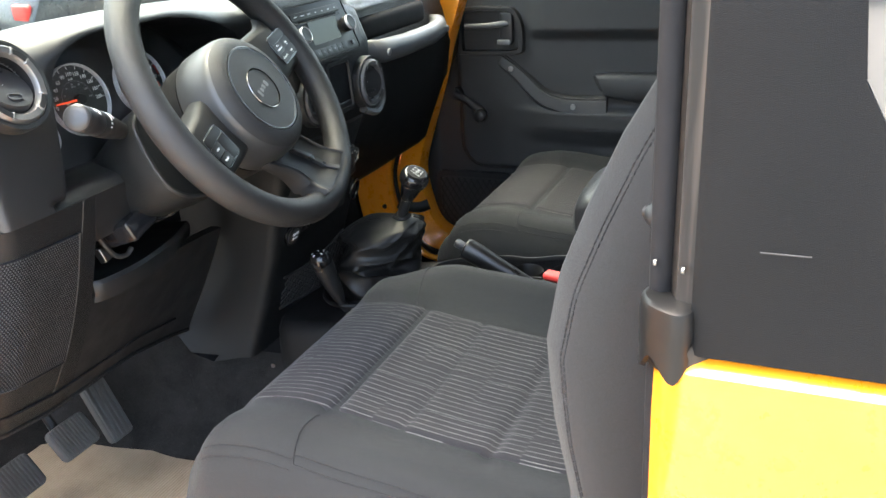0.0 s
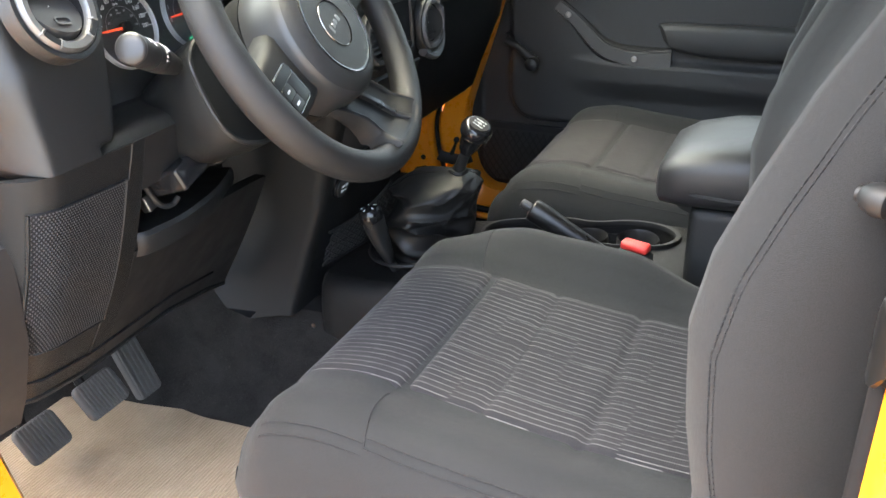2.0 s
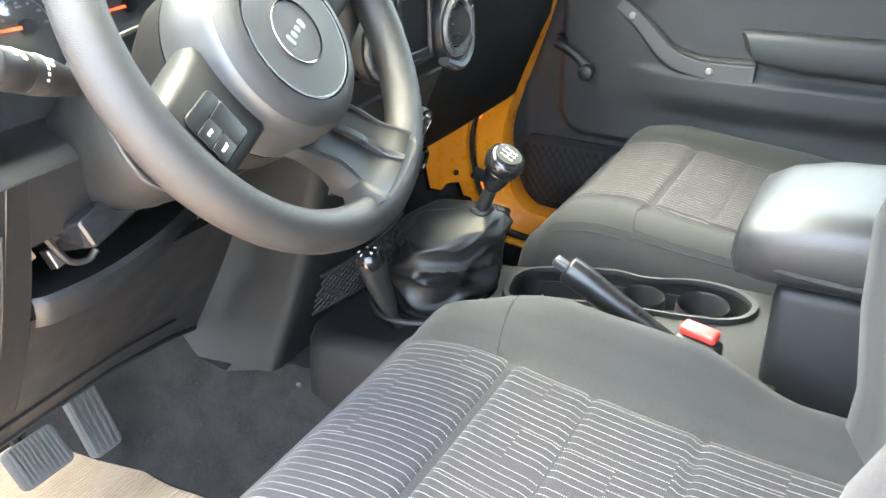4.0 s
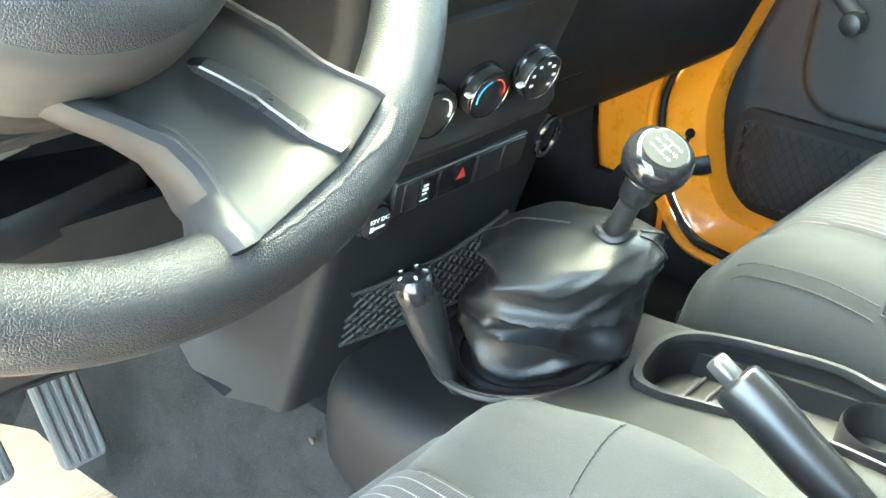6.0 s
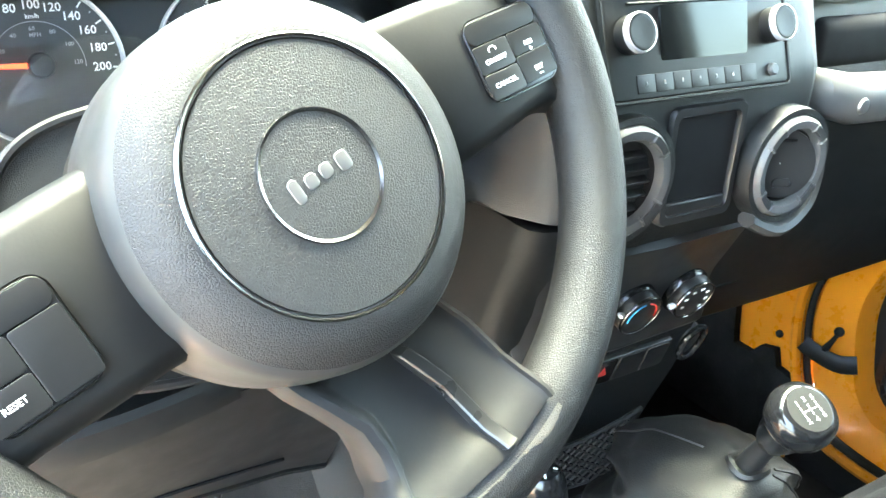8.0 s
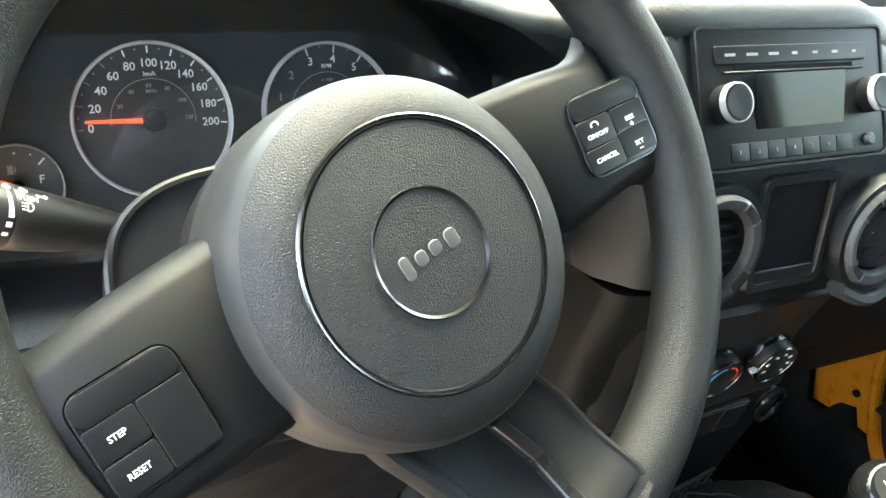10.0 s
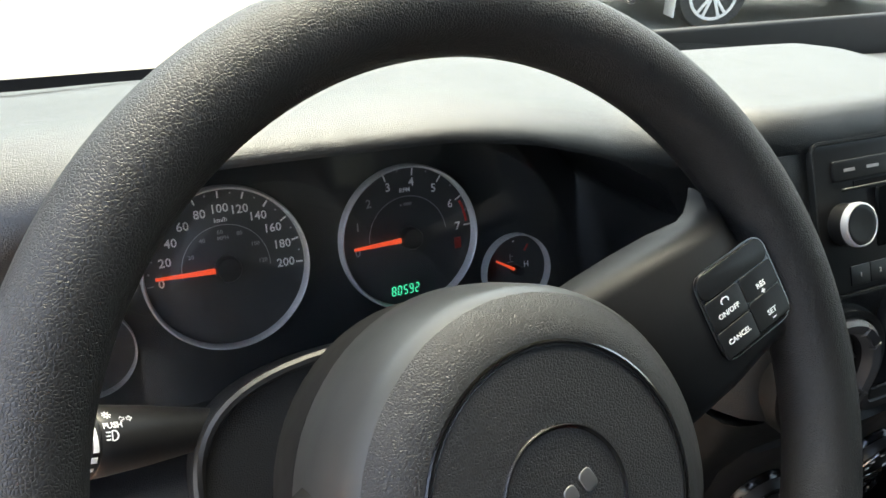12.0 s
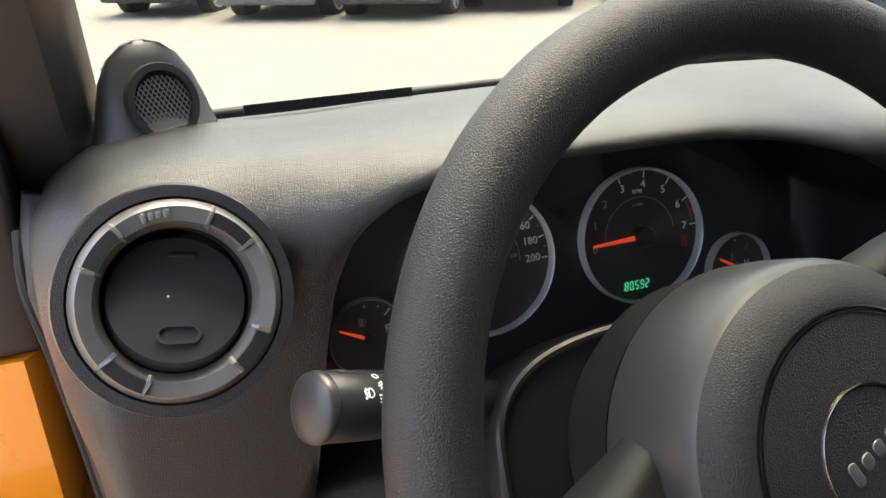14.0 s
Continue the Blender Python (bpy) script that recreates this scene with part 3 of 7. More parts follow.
for z in (1.188, 1.19):
    bm = bmesh.new()
    lathe(bm, [(0.0022, 0), (0.0022, 0.0012), (0.001, 0.002)], basis((-0.742 - (0.012 if z > 1.189 else 0), -0.5545 - (0.018 if z > 1.189 else 0), z), (0, 0, 1), (1, 0, 0)), 10)
    part("rivet", bm, STEEL, seal)
bm = bmesh.new()
tube(bm, smoothed([(-0.640, -0.585, 1.185), (-0.655, -0.572, 1.183), (-0.664, -0.562, 1.172), (-0.660, -0.560, 1.160)], 4), [0.006 + 0.002 * math.sin(k) for k in range(13)], 10, up=(0, 1, 0))
part("belt_hook", bm, GLOSS, seal, "glossy black belt guide")


# the whole rear quarter stands on the line of the door opening
for ob in (quarter, hard, seal):
    ob.matrix_basis = Matrix.Translation((0, 0.013, -0.003)) @ ob.matrix_basis

# the driver's door, swung wide open: out of view, added to block light
door2 = thing("door_2", "unseen open driver door with black inner panel, added to block light", "door", (-0.82, 0.30, 0.5), kind="structure")
dm = basis((-0.815, 0.30, 0.0), (-0.97, 0.24, 0), (0, 0, 1))
bm = bmesh.new()
block(bm, dm @ Matrix.Translation((0.47, 0.80, -0.045)), (0.92, 0.72, 0.035), 0.012)
part("shell", bm, ORANGE, door2, "orange painted door shell")
bm = bmesh.new()
block(bm, dm @ Matrix.Translation((0.47, 0.80, -0.010)), (0.88, 0.68, 0.034), 0.015)
part("inner_panel", bm, DASH_LOWER, door2, "black moulded inner panel")

# ---- right side: body flange, kick panel, door ----
FL_IN = [(0.150, 1.22), (0.185, 1.10), (0.212, 1.00), (0.250, 0.91), (0.290, 0.825), (0.300, 0.77), (0.290, 0.70), (0.270, 0.645), (0.235, 0.605), (0.190, 0.592), (0.05, 0.590), (-0.60, 0.590)]
FL_OUT = [(0.105, 1.22), (0.150, 1.10), (0.180, 1.00), (0.215, 0.90), (0.241, 0.82), (0.246, 0.77), (0.237, 0.72), (0.222, 0.670), (0.195, 0.640), (0.160, 0.632), (0.05, 0.632), (-0.60, 0.632)]
inn = smoothed([(0, *p) for p in FL_IN], 5)
out = smoothed([(0, *p) for p in FL_OUT], 5)
flange = thing("door_frame", "orange painted door opening flange with a black seal", "door frame", (0.55, 0.25, 0.6), kind="structure")
bm = bmesh.new()
rings = []
for a, b in zip(inn, out):
    rings.append([(0.525, a.y, a.z), (0.532, *(a.lerp(b, 0.12)).yz), (0.545, *(a.lerp(b, 0.9)).yz), (0.556, b.y, b.z), (0.585, b.y, b.z), (0.585, a.y, a.z)])
ring_loft(bm, rings)
part("flange", bm, ORANGE, flange)
bm = bmesh.new()
tube(bm, [Vector((0.528, p.y + 0.011, p.z - 0.003)) if p.z > 0.62 else Vector((0.528, p.y + 0.006, p.z - 0.010)) for p in inn], 0.0052, 8, up=(1, 0, 0))
part("rubber_seal", bm, RUBBER, flange)
bm = bmesh.new()
tube(bm, [Vector((0.520, p.y + 0.024, p.z - 0.006)) if p.z > 0.62 else Vector((0.520, p.y + 0.012, p.z - 0.022)) for p in inn[18:]], 0.008, 8, up=(1, 0, 0))
part("inner_lip", bm, ORANGE, flange)
# door check strap on its mushroom pin
strap = thing("door_strap", "black webbing door check strap on a pin", "strap", (0.53, 0.26, 0.73))
bm = bmesh.new()
tube(bm, smoothed([(0.535, 0.228, 0.708), (0.522, 0.250, 0.702), (0.515, 0.285, 0.706), (0.512, 0.300, 0.712)], 5), 0.0045, 8, up=(0, 0.2, 1), flat=3.0)
part("webbing", bm, MATT, strap)
bm = bmesh.new()
tube(bm, [(0.520, 0.272, 0.712), (0.518, 0.262, 0.735), (0.517, 0.257, 0.748)], [0.006, 0.0035, 0.003], 8)
bmesh.ops.create_uvsphere(bm, u_segments=10, v_segments=8, radius=0.007, matrix=Matrix.Translation((0.516, 0.256, 0.752)))
part("pin", bm, RUBBER, strap)
# orange kick panel and its fixings
kick = thing("kick_panel", "bare orange painted cowl side beside the footwell", "body panel", (0.53, 0.38, 0.6), kind="structure")
bm = bmesh.new()
ring_loft(bm, [[(x, 0.294, 0.50), (x, 0.294, 0.70), (x, 0.302, 0.77), (x, 0.30, 0.83), (x, 0.26, 0.92), (x, 0.26, 1.05), (x, 0.88, 1.05), (x, 0.88, 0.50)] for x in (0.535, 0.56)])
part("panel", bm, ORANGE, kick)
bm = bmesh.new()
ring_loft(bm, [[(x, 0.30, 0.50), (x, 0.90, 0.50), (x, 0.90, 0.62), (x, 0.90, 1.05), (x, 0.44, 1.05), (x, 0.425, 0.70), (x, 0.42, 0.668), (x, 0.415, 0.645), (x, 0.385, 0.645), (x, 0.37, 0.665), (x, 0.345, 0.672), (x, 0.335, 0.645), (x, 0.30, 0.64)] for x in (0.520, 0.5335)])
part("carpet_edge", bm, CARPET, kick, "black carpet with a torn upper edge")
for y, z in ((0.352, 0.692), (0.30, 0.705), (0.41, 0.80)):
    bm = bmesh.new()
    lathe(bm, [(0.006, 0), (0.006, 0.003), (0.003, 0.005)], basis((0.535, y, z), (0, 0, 1), (0, 1, 0)), 12)
    part("plug", bm, RUBBER, kick)

slab("sill_right", (0.54, -0.62, 0.40), (0.70, 0.90, 0.596), MATT, "black trimmed sill under the passenger door", "sill", 0.01)

# door: inner panel, armrest pull, latch bezel, winder, net pocket
door = thing("door_1", "closed passenger door with black moulded inner panel", "door", (0.66, -0.2, 0.6), kind="structure")
bm = bmesh.new()


def door_x(y, z):
    """Inner face of the door panel."""
    p, q = y - 0.105, 0.845 - z
    d = (math.hypot(p, q) if p > 0 and q > 0 else max(p, q)) - 0.06
    x = 0.640 - 0.020 * (1 - ease(-0.007, 0.007, d)) - 0.007 * (1 - ease(-0.0075, 0.0, abs(d) - 0.004)) - 0.042 * ease(0.235, 0.27, y)
    x -= 0.020 * ease(1.09, 1.12, z) * ease(0.0, -0.06, y)
    x -= 0.018 * ease(0.845, 0.90, z) * (1 - ease(0.93, 0.945, z)) * ease(0.05, -0.1, y)
    return x


ny, nz = 130, 120
grid = [[bm.verts.new((door_x(lerp(0.30, -0.62, i / ny), lerp(0.60, 1.25, k / nz)), lerp(0.30, -0.62, i / ny), lerp(0.60, 1.25, k / nz))) for k in range(nz + 1)] for i in range(ny + 1)]
for i in range(ny):
    for k in range(nz):
        bm.faces.new((grid[i][k], grid[i + 1][k], grid[i + 1][k + 1], grid[i][k + 1]))
rim = [grid[0][k] for k in range(nz + 1)] + [grid[i][nz] for i in range(1, ny + 1)] + [grid[ny][k] for k in range(nz - 1, -1, -1)] + [grid[i][0] for i in range(ny - 1, 0, -1)]
back = [bm.verts.new((0.72, v.co.y, v.co.z)) for v in rim]
for i in range(len(rim)):
    j = (i + 1) % len(rim)
    bm.faces.new((rim[i], rim[j], back[j], back[i]))
bm.faces.new(back)
part("inner_panel", bm, DOOR_BLACK, door, angle=60)
# armrest
bm = bmesh.new()
arm_rings = []
for y, z, w, h in ((-0.165, 1.000, 0.004, 0.004), (-0.172, 0.998, 0.016, 0.018), (-0.185, 0.995, 0.024, 0.026), (-0.25, 0.992, 0.028, 0.032), (-0.45, 0.992, 0.028, 0.034), (-0.60, 0.992, 0.028, 0.034)):
    arm_rings.append([(0.645 - w - 0.004 + w * (1 - abs(math.cos(a)) ** 0.4 * (1 if math.cos(a) < 0 else -1)) - w, y + (0.60 * h * math.sin(a) if y > -0.4 else 0), z + h * abs(math.sin(a)) ** 0.55 * (1 if math.sin(a) > 0 else -1)) for a in [2 * math.pi * k / 16 for k in range(16)]])
ring_loft(bm, arm_rings)
part("armrest", bm, DOOR_BLACK, door, "padded black armrest")
# curved pull handle with its grey face and two screws
path = smoothed([(0.617, 0.055, 1.048), (0.618, 0.012, 1.015), (0.610, -0.040, 0.968), (0.606, -0.085, 0.950), (0.606, -0.130, 0.945), (0.608, -0.195, 0.945)], 6)
bm = bmesh.new()
n = len(path)
rings = []
for i, p in enumerate(path):
    d = (path[min(i + 1, n - 1)] - path[max(i - 1, 0)]).normalized()
    s = d.cross(RIGHT).normalized()
    w = lerp(0.014, 0.021, i / n)
    rings.append([p - s * w * 1.35 + RIGHT * 0.045, p - s * w * 1.3 + RIGHT * 0.006, p - s * w, p + s * w, p + s * w * 1.25 + RIGHT * 0.006, p + s * w * 1.25 + RIGHT * 0.045])
ring_loft(bm, rings)
pull = part("pull_handle", bm, PANEL, door, "curved black pull handle")
bm = bmesh.new()
rings = []
for i, p in enumerate(path):
    d = (path[min(i + 1, n - 1)] - path[max(i - 1, 0)]).normalized()
    s = d.cross(RIGHT).normalized()
    w = lerp(0.011, 0.017, i / n)
    rings.append([p - s * w - RIGHT * 0.001, p - s * w * 0.9 - RIGHT * 0.004, p + s * w * 0.9 - RIGHT * 0.004, p + s * w - RIGHT * 0.001])
ring_loft(bm, rings)
face = part("face_trim", bm, smooth_plastic("dark_face_plastic", (0.055, 0.055, 0.056), 0.42), pull, "dark silver face")
for y, z in ((0.030, 1.028), (-0.120, 0.946)):
    bm = bmesh.new()
    p = min(path, key=lambda q: (q.y - y) ** 2 + (q.z - z) ** 2)
    m = basis((p.x - 0.004, y, z), (0, 1, 0), (0, 0, -1))
    lathe(bm, [(0.0065, 0), (0.0065, 0.0022), (0.005, 0.003), (0.0045, 0.001), (0.002, 0.001)], m, 20)
    part("screw", bm, STEEL, pull)
# latch bezel
lat = basis((0.622, 0.076, 1.115), (0, -1, 0), (0, 0, 1)) @ Matrix.Diagonal((1.18, 1.15, 1.1, 1.0))
bm = bmesh.new()
o = [(-0.068, -0.040), (-0.066, 0.030), (-0.050, 0.046), (0.030, 0.046), (0.052, 0.040), (0.066, 0.012), (0.068, -0.030), (0.058, -0.046), (0.0, -0.048), (-0.058, -0.048)]
oo = [(p.x, p.y) for p in smoothed([(*p, 0) for p in o], 4, True)]
band(bm, lat, oo, [(x * 0.84, y * 0.80) for x, y in oo], 0.014, 0.005)
bez = part("latch_bezel", bm, PANEL, door, "black latch surround")
bm = bmesh.new()
plate(bm, lat, [(x * 0.84, y * 0.80) for x, y in oo], 0.002)
part("latch_cup", bm, MATT, bez)
bm = bmesh.new()
tube(bm, [lat @ Vector(p) for p in ((-0.052, 0.008, 0.008), (0.0, 0.010, 0.016), (0.030, 0.014, 0.016), (0.040, 0.012, 0.006))], 0.007, 10, up=(1, 0, 0), flat=1.0)
part("latch_lever", bm, GUN, bez)
bm = bmesh.new()
block(bm, lat @ Matrix.Translation((0.034, 0.006, 0.008)), (0.026, 0.060, 0.012), 0.004)
part("lock_block", bm, PANEL, bez)
bm = bmesh.new()
block(bm, lat @ Matrix.Translation((0.030, -0.022, 0.016)), (0.028, 0.011, 0.008), 0.003)
part("lock_tab", bm, GUN, bez)
# window winder
bm = bmesh.new()
tube(bm, [(0.65, 0.167, 0.968), (0.600, 0.167, 0.968)], 0.014, 14, up=(0, 0, 1))
tube(bm, smoothed([(0.602, 0.167, 0.968), (0.596, 0.135, 0.954), (0.594, 0.098, 0.928)], 4), [0.012, 0.011, 0.010, 0.0095, 0.009, 0.0095, 0.010, 0.011, 0.012], 10, up=(1, 0, 0))
wind = part("window_winder", bm, PANEL, door, "black window winder arm")
bm = bmesh.new()
lathe(bm, [(0.009, 0), (0.009, 0.01), (0.014, 0.016), (0.0155, 0.026), (0.013, 0.034), (0.006, 0.037)], basis((0.600, 0.097, 0.925), (0, 0, 1), (0, 1, 0)), 16)
part("winder_knob", bm, PANEL, wind)
# net pocket
pocket = part("pocket_frame", (lambda b: (band(b, basis((0.630, 0.045, 0.688), (0, -1, 0), (0, 0.0, 1)), rounded(0.41, 0.158, 0.03), rounded(0.380, 0.130, 0.022), -0.022), b)[1])(bmesh.new()), MATT, door, "black frame of the door pocket")
for i in range(-8, 34):
    for sgn in (1, -1):
        y0, run = 0.245 - i * 0.0165, -sgn * 0.085
        t0, t1 = 0.0, 1.0
        for lim, up in ((0.233, True), (-0.143, False)):
            at_end = (lim - y0) / run
            inside0 = y0 <= lim if up else y0 >= lim
            inside1 = y0 + run <= lim if up else y0 + run >= lim
            if not inside0:
                t0 = max(t0, at_end)
            if not inside1:
                t1 = min(t1, at_end)
        if t1 - t0 < 0.08:
            continue
        a = Vector((0.6175, y0 + run * t0, 0.624 + 0.128 * t0))
        b = Vector((0.6175, y0 + run * t1, 0.624 + 0.128 * t1))
        bm = bmesh.new()
        tube(bm, [a, (a + b) / 2 + Vector((-0.004, 0, -0.002)), b], 0.0014, 5)
        part("net_cord", bm, NET_CORD, pocket)
slab("window_4", (0.708, -0.56, 1.25), (0.712, 0.10, 1.79), WINDSCREEN, "clear passenger door window, closed", "window")
slab("door_glass_post", (0.69, -0.92, 1.25), (0.73, -0.56, 1.80), PANEL, "black post behind the passenger door glass", "door post")

# ---- dashboard ----
dash = thing("dashboard", "black grained dashboard with a hooded gauge recess", "dashboard", (-0.03, 0.3, 1.0))
LIP_Y = [(-0.675, 0.172), (-0.64, 0.166), (-0.57, 0.165), (-0.54, 0.160), (-0.22, 0.158), (-0.17, 0.140), (-0.13, 0.132), (0.06, 0.132), (0.10, 0.142), (0.20, 0.160), (0.62, 0.180)]
LIP_Z = [(-0.675, 1.262), (-0.665, 1.274), (-0.645, 1.284), (-0.61, 1.288), (-0.57, 1.288), (-0.53, 1.290), (-0.49, 1.293), (-0.45, 1.295), (-0.32, 1.294), (-0.27, 1.287), (-0.22, 1.279), (-0.18, 1.277), (-0.14, 1.279), (0.04, 1.278), (0.075, 1.264), (0.10, 1.252), (0.16, 1.244), (0.62, 1.238)]
BOT_Z = [(-0.564, 1.108), (-0.557, 1.135), (-0.551, 1.175), (-0.544, 1.212), (-0.536, 1.24), (-0.527, 1.257), (-0.507, 1.270), (-0.484, 1.277), (-0.446, 1.280), (-0.337, 1.279), (-0.29, 1.272), (-0.24, 1.258), (-0.20, 1.235), (-0.175, 1.20)]
TOP_Z = [(-0.675, 1.262), (-0.65, 1.280), (-0.60, 1.288), (-0.52, 1.285), (-0.44, 1.290), (-0.30, 1.290), (-0.20, 1.286), (-0.15, 1.283), (-0.12, 1.280), (0.04, 1.278), (0.08, 1.264), (0.16, 1.252), (0.62, 1.245)]
BACK_Z = [(-0.675, 1.262), (-0.20, 1.264), (0.0, 1.257), (0.07, 1.243), (0.20, 1.232), (0.62, 1.225)]


def soft(table, x, r=0.022):
    """A table's value at x, its kinks rounded off."""
    return sum(track(table, x + r * k / 4) * (5 - abs(k)) for k in range(-4, 5)) / 25


def dash_face(x, z):
    """Depth of the plain front of the upper dash."""
    left = track([(1.09, 0.148), (1.20, 0.158), (1.26, 0.166)], z)
    mid = track([(1.085, 0.104), (1.165, 0.104), (1.18, 0.104), (1.26, 0.136)], z)
    right = track([(1.09, 0.165), (1.13, 0.150), (1.20, 0.160), (1.26, 0.17)], z)
    if x < 0:
        return lerp(left, mid, ease(-0.185, -0.145, x))
    return lerp(mid, right, ease(0.085, 0.14, x))


bm = bmesh.new()
rings = []
xs = [-0.675 + 0.003 * k for k in range(12)] + [-0.642 + 0.008 * k for k in range(1, 8)] + [-0.582 + 0.002 * k for k in range(23)] + [-0.538 + 0.008 * k for k in range(1, 41)] + [-0.215 + 0.004 * k for k in range(12)] + [-0.155, -0.145, -0.135, -0.129, -0.127, -0.125, -0.123, -0.121] + [-0.115 + 0.01 * k for k in range(0, 24)] + [0.1205, 0.1225, 0.1245, 0.1265, 0.1285, 0.135, 0.145, 0.154] + [0.155 + 0.03 * k for k in range(1, 17)]
for x in xs:
    ly, lz, tz, bz = soft(LIP_Y, x), soft(LIP_Z, x), soft(TOP_Z, x), soft(BACK_Z, x, 0.04)
    w = ease(-0.586, -0.577, x) * (1 - ease(-0.184, -0.170, x))
    roll = lerp(0.060, 0.024, ease(-0.592, -0.505, x))
    bot = lerp(lz - roll, soft(BOT_Z, x, 0.004 if x < -0.5 else 0.012), w if x > -0.4 else 1.0)
    deep = lerp(bot, max(bot, soft(BOT_Z, x + 0.022, 0.006)), 1 - ease(-0.52, -0.46, x))
    crest = lerp(0.055, 0.020, ease(-0.20, -0.145, x) * (1 - ease(0.08, 0.14, x)))
    low = lerp(1.100, 1.094, ease(-0.56, -0.53, x))
    end = 1 - math.sqrt(max(0.0, 1 - min(1, max(0, (-0.642 - x) / 0.033)) ** 2))
    tray = ease(-0.128, -0.122, x) * (1 - ease(0.122, 0.128, x))
    back_z, front_z = lerp(bz, tz, 0.25), lerp(bz, tz, 0.88)
    r = [(0.384, bz - 0.010), (0.380, bz), (0.364, back_z), (0.361, lerp(back_z, 1.228, tray)), (0.293, lerp(front_z, 1.232, tray)), (0.289, front_z), (0.260, tz)]
    for k in (0, 20, 38, 54, 68, 80):
        a = radians(k)
        foot = max(bot + 0.002, lz - roll)
        r.append((ly + crest * (1 - math.sin(a)), foot + (lz - foot) * math.cos(a)))
    for k in (0.1, 0.22, 0.36, 0.5, 0.65, 0.8, 0.94):
        z = lerp(foot, bot, k)
        r.append((lerp(ly, dash_face(x, z), ease(0.0, 0.03, foot - z)), z))
    y0 = r[-1][0]
    recess = [(y0 + 0.003, bot + 0.001), (y0 + 0.014, bot), (0.205, deep - 0.002), (0.280, deep - 0.006)] + [(track([(1.118, 0.240), (1.14, 0.248), (1.18, 0.260), (1.27, 0.286)], lerp(deep - 0.01, 1.118, k / 3)), lerp(deep - 0.01, 1.118, k / 3)) for k in range(4)] + [(0.215, 1.114), (0.182, 1.113), (0.163, 1.110), (0.154, 1.100)]
    plain = [(dash_face(x, lerp(bot, low, k / 11)), lerp(bot, low, k / 11)) for k in range(12)]
    for a, b in zip(plain, recess):
        r.append((lerp(a[0], b[0], w), lerp(a[1], b[1], w)))
    r.append((0.20, low - 0.008))
    r.append((0.384, low - 0.008))
    c = (0.27, 1.16)
    k = 1 - 0.40 * end
    rings.append([(x, c[0] + (y - c[0]) * (k if y < 0.3 else 1), c[1] + (z - c[1]) * (1 - 0.12 * end)) for y, z in r])
ring_loft(bm, rings)
for v in bm.verts:
    if v.co.x < -0.64:
        v.co.x += 0.012 * ease(1.22, 1.13, v.co.z) * ease(-0.64, -0.675, v.co.x)
part("dash_pad", bm, DASH_BLACK, dash, "black grained padded upper dash", angle=70)
# defroster slot in the top
bm = bmesh.new()
block(bm, Matrix.Translation((-0.50, 0.335, 1.2795)) @ pose(0, 0, 0, -12), (0.11, 0.004, 0.006))
part("defroster_slot", bm, DEEP, dash)

# side cheek of the dash
bm = bmesh.new()
prof = [(0.27, 1.262), (0.235, 1.250), (0.216, 1.225), (0.208, 1.18), (0.204, 1.09), (0.206, 1.00), (0.232, 0.92), (0.300, 0.82), (0.33, 0.80), (0.42, 0.80), (0.42, 1.22)]
ring_loft(bm, [[(x + 0.014 * ease(1.23, 1.13, z), y + s, z) for y, z in prof] for x, s in ((-0.681, 0.014), (-0.679, 0.005), (-0.674, 0.0), (-0.664, 0.0), (-0.660, 0.012))])
part("end_cheek", bm, MATT, dash)
bm = bmesh.new()
tube(bm, smoothed([(-0.6815 + 0.014 * ease(1.23, 1.13, z), y + 0.016, z) for y, z in prof[1:8]], 4), 0.0035, 8)
part("end_seal", bm, RUBBER, dash, "thin black edge seal")


# knee panel left of and under the column
def knee(x, s):
    """Point of the knee panel at x, s from 0 at its top to 1 at its lower edge."""
    top = Vector((x, track([(-0.67, 0.150), (-0.544, 0.150), (-0.40, 0.158), (-0.27, 0.175), (-0.18, 0.190)], x), track([(-0.70, 1.100), (-0.544, 1.100)], x)))
    low = Vector((x, track([(-0.67, 0.262), (-0.56, 0.293), (-0.374, 0.325), (-0.249, 0.362), (-0.18, 0.37)], x), track([(-0.67, 0.822), (-0.56, 0.791), (-0.374, 0.772), (-0.249, 0.735), (-0.18, 0.715)], x)))
    p = top.lerp(low, s)
    p.y -= 0.018 * math.sin(math.pi * s)
    p.y += 0.040 * (1 - math.sqrt(max(0.0, 1 - min(1, max(0, (-0.634 - x) / 0.042)) ** 2)))
    return p


def knee_slab(bm, x0, x1, s0, s1, nx=14, ns=12, thick=0.02):
    rings = []
    for i in range(nx + 1):
        x = lerp(x0, x1, i / nx)
        front = [knee(x, lerp(s0, s1, k / ns)) for k in range(ns + 1)]
        edge = front[-1] + Vector((0, 0.006, -0.006)) if s1 >= 1 else front[-1] + Vector((0, 0.004, 0))
        rings.append(front + [edge] + [p + Vector((0, thick, 0)) for p in reversed(front)])
    ring_loft(bm, rings)


